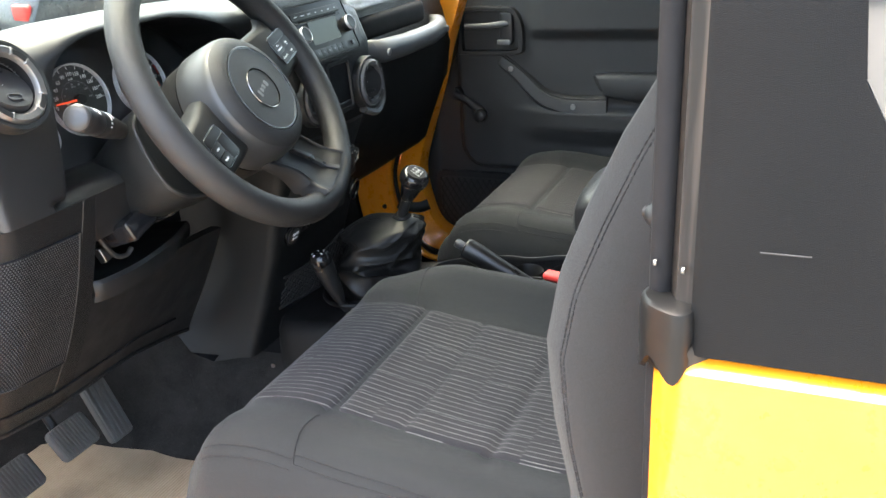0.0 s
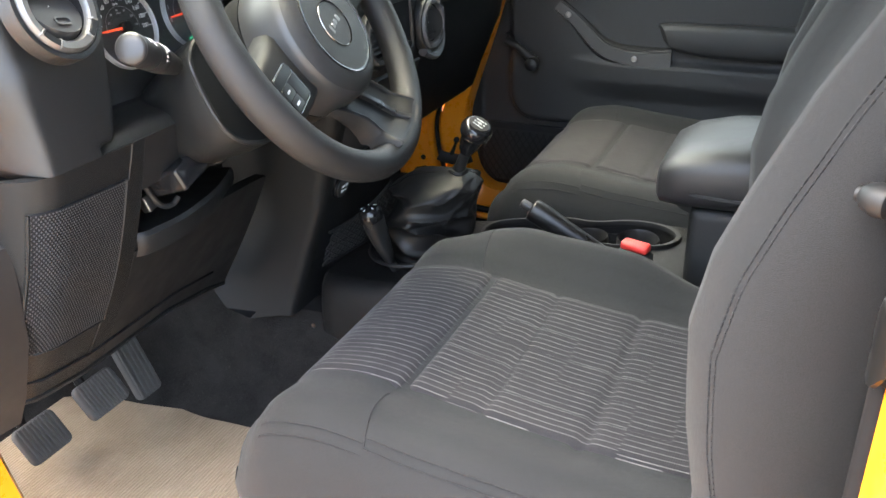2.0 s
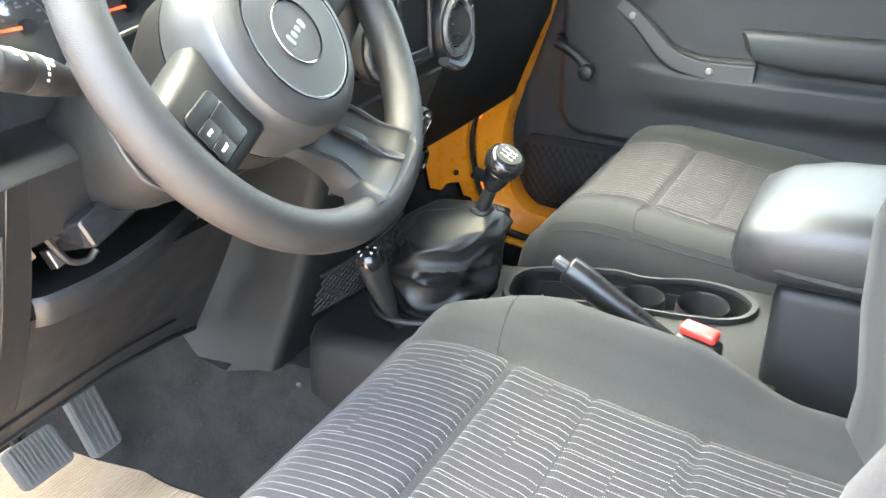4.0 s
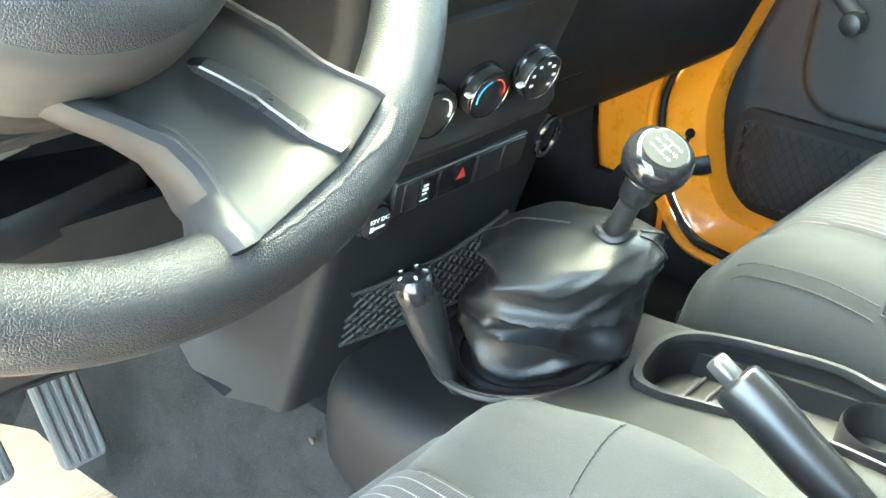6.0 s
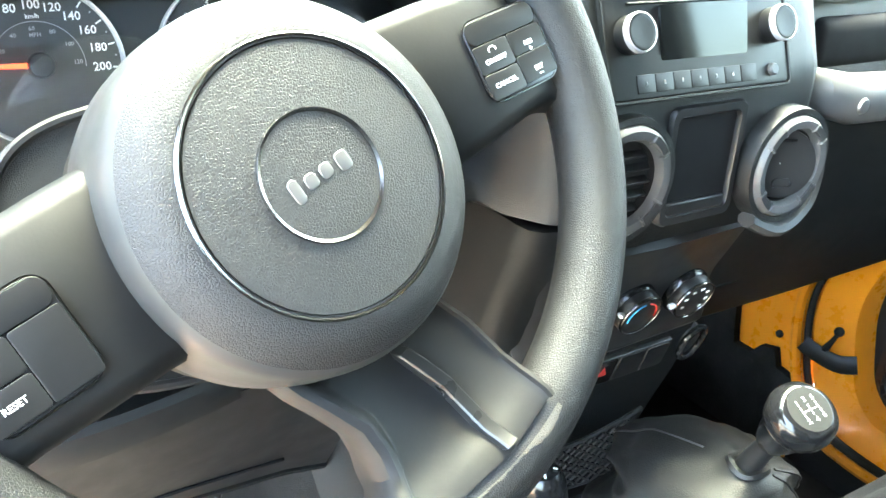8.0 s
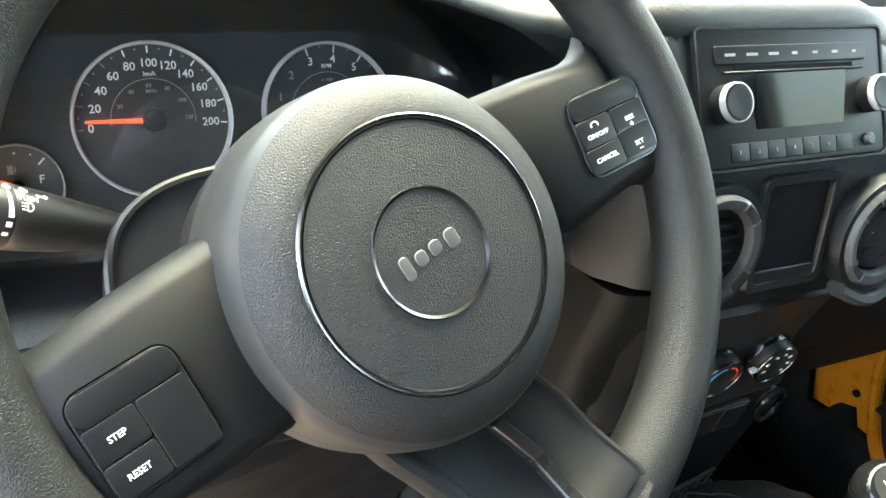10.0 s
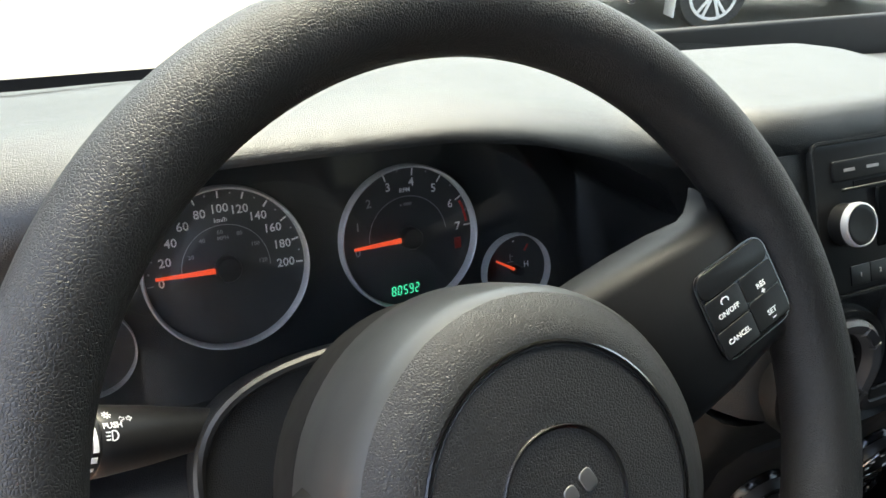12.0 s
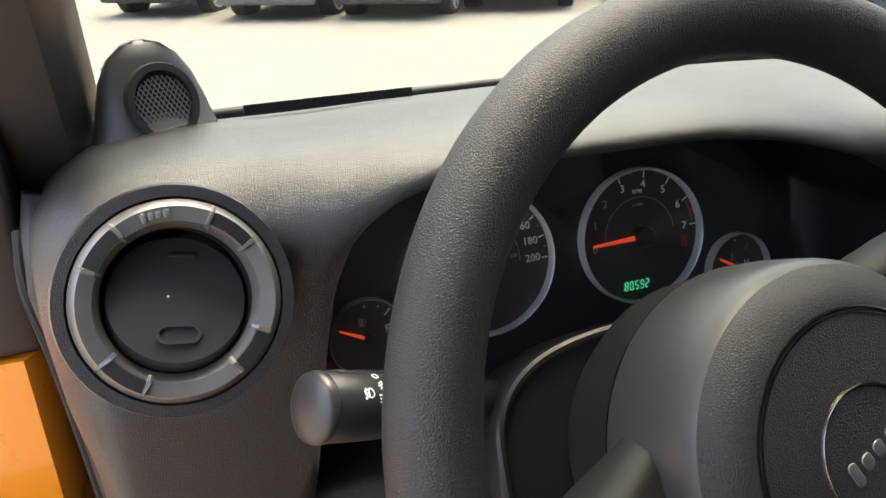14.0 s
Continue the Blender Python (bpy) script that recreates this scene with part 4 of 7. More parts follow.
bm = bmesh.new()
knee_slab(bm, -0.676, -0.524, 0, 1, 30, 14)
part("knee_panel", bm, DASH_LOWER, dash)
bm = bmesh.new()
tube(bm, [knee(track([(0, -0.544), (0.4, -0.554), (0.62, -0.557), (0.90, -0.562)], k / 20 * 0.9), k / 20 * 0.9) + Vector((0, -0.0006, 0)) for k in range(21)], 0.0011, 6)
part("trim_seam", bm, MATT, dash, "fine raised seam of the trim")
bm = bmesh.new()
ring_loft(bm, [[(-0.674, 0.200 + d, z), (-0.70, 0.204 + d, z), (-0.785, 0.212 + d, z), (-0.785, 0.228 + d, z), (-0.674, 0.214 + d, z)] for z, d in ((1.035, 0.014), (1.03, 0.004), (1.00, 0.002), (0.92, 0.012), (0.84, 0.044), (0.80, 0.066))])
part("cowl_side_trim", bm, MATT, dash, "plain side trim of the dash end")
bm = bmesh.new()
knee_slab(bm, -0.5235, -0.20, 0.46, 1)
part("lower_panel", bm, MATT, dash)
bm = bmesh.new()
knee_slab(bm, -0.5235, -0.40, 0, 0.20)
part("column_panel", bm, MATT, dash)
# edge lip of the panel
bm = bmesh.new()
tube(bm, [knee(lerp(-0.676, -0.20, k / 30), 1.0) + Vector((0, 0.004, -0.002)) for k in range(31)], 0.006, 8)
part("panel_edge", bm, DASH_LOWER, dash)
bm = bmesh.new()
tube(bm, [knee(lerp(-0.665, -0.26, k / 20), 0.90) + Vector((0, -0.0015, 0)) for k in range(21)], 0.0018, 6)
part("panel_seam", bm, DEEP, dash)
# perforated speaker grille in the knee panel
bm = bmesh.new()
gx0, gx1 = -0.668, -0.553


def grille(u, s):
    x = lerp(gx0, gx1, u)
    return knee(x - 0.006 * s, lerp(0.12, 0.74 - 0.02 * u, s))


rings = []
for i in range(13):
    front = [grille(i / 12, k / 14) + Vector((0, -0.003, -0.001)) for k in range(15)]
    rings.append(front + [p + Vector((0, 0.006, 0.002)) for p in reversed(front)])
ring_loft(bm, rings)
mesh_panel = part("speaker_grille", bm, DEEP, dash, "finely perforated black speaker grille")
verts, faces = [], []
nu, ns = 34, 60
for i in range(nu):
    for k in range(ns):
        p = grille((i + 0.5 + 0.5 * (k % 2)) / (nu + 0.5), (k + 0.5) / ns) + Vector((0, -0.0034, -0.0012))
        b = len(verts)
        r = 0.0013
        verts += [p + Vector((-r, 0.0006, 0)), p + Vector((0, 0.0006, -r)), p + Vector((r, 0.0006, 0)), p + Vector((0, 0.0006, r)), p + Vector((0, -0.0007, 0.0002))]
        faces += [(b, b + 1, b + 4), (b + 1, b + 2, b + 4), (b + 2, b + 3, b + 4), (b + 3, b, b + 4)]
me = bpy.data.meshes.new("perforation")
me.from_pydata(verts, [], faces)
me.materials.append(smooth_plastic("pressed_grille_plastic", (0.014, 0.0147, 0.0153), 0.50))
dots = new("perforation", me)
dots.parent = mesh_panel
dots.matrix_parent_inverse = undo(mesh_panel)
tagged(dots, kind="stuff")
bm = bmesh.new()
edge = [grille(0, k / 8) for k in range(9)] + [grille(u / 8, 1) for u in range(1, 9)] + [grille(1, 1 - k / 8) for k in range(1, 9)]
tube(bm, [p + Vector((0, -0.003, 0)) for p in edge], 0.0022, 6)
part("grille_rim", bm, DASH_LOWER, mesh_panel)
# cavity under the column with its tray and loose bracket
# near-black sheet behind the opening puts the cavity's shade into the colour
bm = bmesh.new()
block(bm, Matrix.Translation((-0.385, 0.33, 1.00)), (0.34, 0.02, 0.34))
part("cavity_shade_sheet", bm, DEEP, dash)
bm = bmesh.new()
block(bm, Matrix.Translation((-0.5185, 0.270, 1.045)), (0.010, 0.12, 0.12), 0.003)
part("cavity_cheek", bm, PANEL, dash)
bm = bmesh.new()
pts = [knee(x, 0.44) + Vector((0, d, 0.006)) for x, d in ((-0.518, 0.0), (-0.50, -0.010), (-0.44, -0.016), (-0.36, -0.006), (-0.30, 0.012), (-0.25, 0.03))]
rings = []
for p in smoothed(pts, 5):
    rings.append([p + Vector(v) for v in ((0, 0.11, 0.004), (0, 0.015, 0.006), (0, 0.004, 0.008), (0, 0, 0.003), (0, 0.001, -0.010), (0, 0.006, -0.022), (0, 0.03, -0.028), (0, 0.11, -0.02))])
ring_loft(bm, rings)
part("under_tray", bm, MATT, dash, "open tray left by a missing cover")
bm = bmesh.new()
block(bm, basis((-0.448, 0.175, 1.040), (1, 0.12, 0.22), (0, 1, -0.3)), (0.085, 0.05, 0.028), 0.004)
block(bm, basis((-0.372, 0.178, 1.034), (1, 0.15, 0.12), (0, 1, -0.3)), (0.070, 0.035, 0.016), 0.005)
block(bm, basis((-0.412, 0.170, 1.052), (1, 0.2, 0.3), (0, 1, -0.3)), (0.018, 0.05, 0.034), 0.004)
bracket = part("bracket", bm, GLOSS, dash, "loose black bracket")
bm = bmesh.new()
tube(bm, smoothed([(-0.495, 0.20, 1.035), (-0.480, 0.195, 1.00), (-0.462, 0.192, 0.992), (-0.452, 0.19, 0.999)], 4), 0.0035, 8)
part("bracket_pin", bm, PANEL, bracket)

for c, size, mat, nm, lb in (((-0.478, 0.215, 0.997), (0.014, 0.012, 0.020), STEEL, "metal_tab", "bare metal tab"), ((-0.500, 0.222, 1.006), (0.012, 0.010, 0.012), TAN_MAT, "connector", "tan cable connector"), ((-0.352, 0.225, 1.004), (0.030, 0.010, 0.005), STEEL, "metal_strip", "bare metal strip"), ((-0.318, 0.215, 1.020), (0.008, 0.008, 0.016), WHITE, "clip", "pale plastic clip")):
    bm = bmesh.new()
    block(bm, basis(c, (1, 0.1, 0.15), (0, 1, -0.3)), size, 0.0015)
    part(nm, bm, mat, dash, lb)
for k in range(3):
    bm = bmesh.new()
    tube(bm, smoothed([(-0.50 + 0.05 * k, 0.26, 1.06), (-0.47 + 0.05 * k, 0.235, 1.02 - 0.004 * k), (-0.43 + 0.045 * k, 0.23, 1.012), (-0.38 + 0.03 * k, 0.26, 1.05)], 5), 0.0028, 8)
    part("cable", bm, RUBBER, dash, "black cable")

# passenger side: grab bar, glove box
bm = bmesh.new()
prof = [(0.150, 1.130), (0.150, 1.10), (0.172, 1.00), (0.215, 0.885), (0.235, 0.868), (0.30, 0.862), (0.40, 0.862), (0.40, 1.13)]


def glove_cut(x, z):
    low = track([(0.08, 0.872), (0.20, 0.864), (0.40, 0.847), (0.47, 0.838), (0.50, 0.842), (0.53, 0.868), (0.57, 0.915), (0.60, 0.945), (0.64, 0.99)], x)
    return max(z, lerp(low, 1.13, (z - 0.862) / 0.268))


ring_loft(bm, [[(x, y, glove_cut(x, z)) for y, z in prof] for x in (0.09, 0.10, 0.2, 0.3, 0.4, 0.43, 0.46, 0.49, 0.52, 0.55, 0.58, 0.61, 0.635)])
part("glove_box", bm, DASH_LOWER, dash)
bm = bmesh.new()
tube(bm, [(0.10, 0.196, 0.935), (0.25, 0.2, 0.935), (0.45, 0.204, 0.945)], 0.0015, 6)
part("glove_seam", bm, DEEP, dash)
bm = bmesh.new()
rings = []
for x, dy, dz, h in ((0.118, 0.035, 0.006, 0.016), (0.130, 0.010, 0.002, 0.022), (0.16, -0.004, -0.004, 0.024), (0.25, -0.010, -0.006, 0.023), (0.36, -0.010, -0.006, 0.023), (0.42, -0.004, -0.002, 0.022), (0.452, 0.012, 0.004, 0.020), (0.466, 0.04, 0.008, 0.014)):
    c = Vector((x, 0.122 + dy, 1.152 + dz))
    rings.append([c + Vector((0, 0.020 * math.cos(a), h * math.sin(a) * 0.9)) for a in [2 * math.pi * k / 14 for k in range(14)]])
ring_loft(bm, rings)
grab = part("grab_bar", bm, GUN, dash, "dark silver passenger grab bar")
for x in (0.152, 0.43):
    bm = bmesh.new()
    lathe(bm, [(0.007, 0), (0.006, 0.002), (0.003, 0.0025)], basis((x, 0.0985 + (0.004 if x > 0.4 else 0), 1.148), (1, 0, 0), (0, 0, 1)), 14)
    part("screw", bm, STEEL, grab)
# solid near-black block: the shade behind the bar is its colour
bm = bmesh.new()
block(bm, Matrix.Translation((0.29, 0.165, 1.185)), (0.28, 0.03, 0.045), 0.012)
part("grab_shade_block", bm, DEEP, dash)


# round vents
def vent(m, r, name, label, louvres=False, spin=0.0, yaw=0.0):
    v = thing(name, label, "air vent", m.translation, group="round air vents")
    bm = bmesh.new()
    band(bm, m @ Matrix.Translation((0, 0, -0.012)), circle(r * 1.125, 56), circle(r * 0.97, 56), 0.016, 0.005)
    part("rubber_collar", bm, DASH_BLACK, v, "grained black collar")
    bm = bmesh.new()
    prof = [(r * 0.685, -0.012), (r * 0.705, 0.003), (r * 0.76, 0.007), (r * 0.90, 0.008), (r * 0.965, 0.005), (r * 0.985, -0.004), (r * 0.985, -0.014)]
    rings = [[m @ Vector((p[0] * math.cos(a), p[0] * math.sin(a), p[1])) for a in [2 * math.pi * k / 64 for k in range(64)]] for p in prof]
    ring_loft(bm, rings, caps=False)
    bez = part("bezel", bm, SILVER if r > 0.042 else GUN, v, "silver bezel ring")
    for k in range(4):
        a0 = radians(45 + 90 * k + spin)
        bm = bmesh.new()
        rings = []
        for i in range(9):
            a = a0 + radians(lerp(-13, 13, i / 8))
            rings.append([m @ Vector((q * r * math.cos(a), q * r * math.sin(a), h)) for q, h in ((0.775, 0.0055), (0.78, 0.0082), (0.905, 0.0082), (0.91, 0.0055))])
        ring_loft(bm, rings)
        part("notch", bm, MATT if r > 0.042 else DARK_CAP, bez)
        for side in (-15, 15):
            a = a0 + radians(side)
            bm = bmesh.new()
            tube(bm, [m @ Vector((q * r * math.cos(a), q * r * math.sin(a), h)) for q, h in ((0.74, 0.0055), (0.79, 0.0080), (0.89, 0.0080), (0.94, 0.0045))], 0.0013, 6)
            part("tab", bm, SILVER if r > 0.042 else GUN, bez)
    # vent throat; the darkness of its depth is put into the colour
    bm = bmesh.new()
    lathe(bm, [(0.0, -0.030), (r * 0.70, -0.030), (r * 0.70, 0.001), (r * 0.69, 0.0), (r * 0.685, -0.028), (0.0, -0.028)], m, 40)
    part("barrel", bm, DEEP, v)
    t = m @ pose(0, 0, 0, 0, yaw, spin)
    if louvres:
        for k in range(-2, 3):
            bm = bmesh.new()
            w = math.sqrt(max(0.05, 1 - (k / 2.9) ** 2)) * r * 1.26
            block(bm, t @ Matrix.Translation((0, k * r * 0.235, -0.007)) @ pose(0, 0, 0, 28), (w, 0.0022, 0.016), 0.0008, 2)
            part("louvre", bm, PANEL, v)
    else:
        bm = bmesh.new()
        rr = r * 0.675
        t = m @ pose(0, 0, 0, 0, yaw, 0) @ pose(0, -0.0004, -0.0055, -24 if not yaw else -9)
        lathe(bm, [(rr, -0.012), (rr, -0.004), (rr * 0.985, 0.000), (rr * 0.95, 0.0025), (rr * 0.6, 0.0032), (0.0, 0.0034)], t, 48)
        flap = part("flap", bm, FLAP_GREY, v, "tilted round shutter")
        bm = bmesh.new()
        band(bm, t @ Matrix.Translation((0, -rr * 0.55, 0.0028)), rounded(rr * 0.62, rr * 0.30, 0.004, 3), rounded(rr * 0.52, rr * 0.20, 0.003, 3), 0.0022)
        part("thumb_grip", bm, FLAP_GREY, flap)
        bm = bmesh.new()
        plate(bm, t @ Matrix.Translation((rr * 0.1, rr * 0.66, 0.002)), rounded(rr * 0.44, rr * 0.10, 0.0015, 3), 0.0022, 0.0008)
        part("flap_rib", bm, MATT, flap)
        bm = bmesh.new()
        lathe(bm, [(0.0006, 0), (0.0005, 0.0004)], t @ Matrix.Translation((-rr * 0.12, rr * 0.02, 0.0032)), 8)
        part("speck", bm, WHITE, flap)
    return v


VENT_AT = facing((-0.6098, 0.1405, 1.2489), 5.4, 19.8, -11)
end_vent = vent(VENT_AT, 0.0436, "air_vent", "round closed air vent with silver bezel at the dash end", spin=10)
for a, w, h in ((112, 0.0022, 0.0042), (107, 0.0026, 0.0030), (102.5, 0.0026, 0.0030), (97.5, 0.0028, 0.0036)):
    bm = bmesh.new()
    plate(bm, VENT_AT @ Matrix.Rotation(radians(a - 90), 4, "Z") @ Matrix.Translation((0, 0.0363, 0.0074)), rounded(w, h, 0.0009, 3), 0.0009, 0.0003)
    part("raised_mark", bm, SILVER, end_vent)
vent(basis((-0.104, 0.099, 1.121), (1, 0, 0), (0, 0.02, 1)), 0.041, "air_vent", "round open air vent with louvres beside the storage bin", True)
vent(basis((0.061, 0.093, 1.112), (1, 0.0, 0), (0, 0.02, 1)), 0.041, "air_vent", "round air vent with silver bezel and tilted shutter", yaw=-25)
bm = bmesh.new()
tube(bm, smoothed([(0.03, 0.094, 1.072), (0.062, 0.090, 1.060), (0.10, 0.097, 1.072), (0.115, 0.104, 1.10)], 4), 0.009, 8, flat=0.7)
part("vent_shelf", bm, DARK_CAP, dash)

# centre stack, upper: radio and bin
TILT_R = basis((-0.036, 0.1180, 1.2135), (1, 0, 0), (0, 0.4, 1))
radio = thing("car_radio", "black car radio with two chrome-ringed knobs and a dark display", "radio", TILT_R.translation)
bm = bmesh.new()
plate(bm, TILT_R @ Matrix.Translation((0, 0.003, -0.02)), rounded(0.172, 0.088, 0.004, 3), 0.0235, 0.001)
part("body", bm, KEY_BLACK, radio)
bm = bmesh.new()
band(bm, TILT_R @ Matrix.Translation((0, 0.003, -0.004)), rounded(0.177, 0.093, 0.006, 4), rounded(0.1724, 0.0884, 0.004, 4), 0.0085, 0.0015)
part("surround", bm, DASH_LOWER, radio)
bm = bmesh.new()
plate(bm, TILT_R @ Matrix.Translation((0.002, 0.0005, 0.0035)) @ pose(0, 0, 0, 7), rounded(0.084, 0.036, 0.002, 3), 0.0022)
part("display", bm, LCD, radio, "dark glossy display")
bm = bmesh.new()
plate(bm, TILT_R @ Matrix.Translation((-0.002, 0.0310, 0.003)), rounded(0.142, 0.012, 0.002, 3), 0.002, 0.0006)
part("key_bar", bm, KEY_BLACK, radio)
for k, w in enumerate((0.009, 0.010, 0.009, 0.005, 0.005, 0.006, 0.004)):
    bm = bmesh.new()
    block(bm, TILT_R @ Matrix.Translation((-0.060 + 0.0195 * k, 0.0310, 0.0052)), (w, 0.0018, 0.0003))
    part("key_mark", bm, GREY_PRINT, radio)
bm = bmesh.new()
block(bm, TILT_R @ Matrix.Translation((0.0, 0.0222, 0.0035)), (0.112, 0.0032, 0.0012))
part("disc_slot", bm, DEEP, radio)
bm = bmesh.new()
block(bm, TILT_R @ Matrix.Translation((0.0, 0.0198, 0.0040)), (0.132, 0.0015, 0.0030), 0.0005, 1)
part("slot_lip", bm, KEY_BLACK, radio)
for k in range(7):
    bm = bmesh.new()
    plate(bm, TILT_R @ Matrix.Translation((-0.056 + 0.0165 * k, -0.0315, 0.003)), rounded(0.0161, 0.012, 0.0008, 2), 0.0010, 0.0003)
    key = part("preset_key", bm, KEY_BLACK, radio)
    if k < 6:
        words(str(k + 1), TILT_R @ Matrix.Translation((-0.056 + 0.0165 * k, -0.0315, 0.0042)), 0.0038, GREY_PRINT, key)
bm = bmesh.new()
lathe(bm, [(0.0045, 0.003), (0.0045, 0.006), (0.0036, 0.007)], TILT_R @ Matrix.Translation((0.068, -0.031, 0)), 20)
part("round_key", bm, GUN, radio)
for x in (-0.067, 0.071):
    bm = bmesh.new()
    m = TILT_R @ Matrix.Translation((x, 0.0, 0.003)) @ Matrix.Scale(0.75, 4)
    lathe(bm, [(0.0165, 0), (0.0165, 0.004), (0.0145, 0.010), (0.0145, 0.014)], m, 32)
    kn = part("knob", bm, PANEL, radio)
    bm = bmesh.new()
    ring_loft(bm, [[m @ Vector((q * math.cos(a), q * math.sin(a), h)) for a in [2 * math.pi * k / 32 for k in range(32)]] for q, h in ((0.0162, 0.0120), (0.0174, 0.0130), (0.0175, 0.0155), (0.0168, 0.0183), (0.0158, 0.0188), (0.0154, 0.0176))], caps=False)
    part("knob_ring", bm, CHROME, kn, "chrome ring")
    bm = bmesh.new()
    lathe(bm, [(0.0168, 0.002), (0.0164, 0.0125), (0.0156, 0.0178), (0.0150, 0.0182), (0.0122, 0.0180), (0, 0.0176)], m, 32)
    part("knob_cap", bm, KEY_BLACK, kn)
binm = basis((-0.026, 0.1035, 1.123), (1, 0, 0), (0, 0.03, 1))
cubby = thing("storage_bin", "open square black storage bin in the centre stack", "storage bin", binm.translation)
bm = bmesh.new()
band(bm, binm @ Matrix.Translation((0, 0, -0.002)), rounded(0.076, 0.088, 0.008, 4), rounded(0.062, 0.072, 0.005, 4), 0.007, 0.002)
part("frame", bm, PANEL, cubby)
# flat near-black plate: the open bin's inner shade is only its colour
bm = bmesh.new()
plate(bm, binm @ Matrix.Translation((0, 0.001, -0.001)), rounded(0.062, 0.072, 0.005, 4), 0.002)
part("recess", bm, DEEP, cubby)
bm = bmesh.new()
block(bm, binm @ Matrix.Translation((0, -0.032, 0.002)), (0.060, 0.010, 0.004), 0.002)
part("lip", bm, PANEL, cubby)

# centre stack, lower column
column = thing("centre_stack", "tall black lower centre stack standing on the tunnel", "centre stack", (-0.03, 0.25, 0.66))
bm = bmesh.new()
SEC = [(1.088, 0.108, -0.165, 0.10), (1.06, 0.118, -0.163, 0.10), (1.02, 0.140, -0.160, 0.10), (0.985, 0.152, -0.158, 0.10), (0.94, 0.166, -0.156, 0.10), (0.90, 0.180, -0.154, 0.11), (0.86, 0.190, -0.152, 0.11), (0.80, 0.212, -0.154, 0.11), (0.74, 0.232, -0.160, 0.11), (0.70, 0.246, -0.168, 0.11), (0.662, 0.256, -0.177, 0.11)]
rings = []
for z, y, xl, xr in SEC:
    back = 0.385 if z < 0.75 else 0.42
    flare = 0.035 * ease(0.80, 0.66, z)
    rise = ease(0.76, 0.662, z)
    rings.append([(xl + 0.020, y, z), (xl + 0.009, y + 0.003, z), (xl + 0.002, y + 0.010, z), (xl, y + 0.022, z), (xl - flare * 0.55, lerp(y, back, 0.55), z - 0.006 * rise), (xl - flare * 0.85, lerp(y, back, 0.85), z + 0.012 * rise), (xl - flare, back, z + 0.050 * rise), (xr, back, z), (xr, y + 0.010, z), (xr - 0.008, y, z)])
ring_loft(bm, rings)
part("column", bm, DASH_LOWER, column)


def stack_frame(x, z):
    y = track(sorted((s[0], s[1]) for s in SEC), z)
    y2 = track(sorted((s[0], s[1]) for s in SEC), z + 0.01)
    return basis((x, y, z), (1, 0, 0), (0, (y2 - y) / 0.01, 1))


bm = bmesh.new()
rings = []
for z, d in ((1.055, 0.002), (1.050, -0.006), (1.00, -0.006), (0.968, -0.007), (0.958, -0.016), (0.946, -0.020), (0.936, -0.014), (0.928, 0.0)):
    y = track(sorted((s[0], s[1]) for s in SEC), z) + d
    rings.append([(-0.135, y + 0.012, z), (-0.122, y + 0.002, z), (-0.03, y - 0.002, z), (0.07, y + 0.002, z), (0.085, y + 0.012, z), (0.085, y + 0.06, z), (-0.135, y + 0.06, z)])
ring_loft(bm, rings)
part("climate_panel", bm, PANEL, column, "black climate control panel with a rounded lower ledge")
for i, x in enumerate((-0.080, -0.022, 0.040)):
    m = stack_frame(x - 0.004, 0.988) @ Matrix.Translation((0, 0, 0.007))
    kn = thing("climate_knob", "black rotary climate knob with a chrome edge and white marks", "control knob", m.translation, group="climate knobs")
    bm = bmesh.new()
    lathe(bm, [(0.0235, 0), (0.0235, 0.003), (0.022, 0.006)], m, 36)
    part("collar", bm, GLOSS, kn)
    bm = bmesh.new()
    lathe(bm, [(0.0215, 0.004), (0.0212, 0.012), (0.0200, 0.0145), (0.0185, 0.0155), (0.0, 0.0155)], m, 36)
    part("cap", bm, PANEL, kn)
    bm = bmesh.new()
    band(bm, m @ Matrix.Translation((0, 0, 0.0135)), circle(0.0212, 40), circle(0.0196, 40), 0.0022, 0.0006)
    part("chrome_edge", bm, RING_CHROME, kn, "chrome edge")
    face = m @ Matrix.Translation((0, 0, 0.0158))
    if i == 1:
        for mat, a0, a1 in ((BLUE, 190, 100), (RED, 80, -10)):
            bm = bmesh.new()
            tube(bm, [face @ Vector((0.0148 * math.cos(radians(lerp(a0, a1, k / 10))), 0.0148 * math.sin(radians(lerp(a0, a1, k / 10))), 0)) for k in range(11)], 0.0008, 5)
            part("scale", bm, mat, kn)
    elif i == 2:
        for k in range(7):
            a = radians(200 - 40 * k)
            bm = bmesh.new()
            c = face @ Vector((0.0135 * math.cos(a), 0.0135 * math.sin(a), 0))
            block(bm, basis(c, face.to_3x3() @ Vector((1, 0, 0)), face.to_3x3() @ Vector((0, 1, 0))), (0.0035, 0.0022, 0.0005))
            part("mode_mark", bm, WHITE, kn)
    else:
        bm = bmesh.new()
        rings = []
        for k in range(9):
            a = radians(lerp(80, -20, k / 8))
            w = lerp(0.0003, 0.0013, k / 8)
            rings.append([face @ Vector((q * math.cos(a), q * math.sin(a), h)) for q, h in ((0.0148 - w, -0.0003), (0.0148 + w, -0.0003), (0.0148 + w, 0.0004), (0.0148 - w, 0.0004))])
        ring_loft(bm, rings)
        part("fan_scale", bm, WHITE, kn)
    bm = bmesh.new()
    block(bm, face @ Matrix.Rotation(radians((200, 165, 185)[i]), 4, "Z") @ Matrix.Translation((0.0235, 0, -0.003)), (0.007, 0.003, 0.005), 0.0008, 2)
    part("pointer", bm, WHITE, kn)
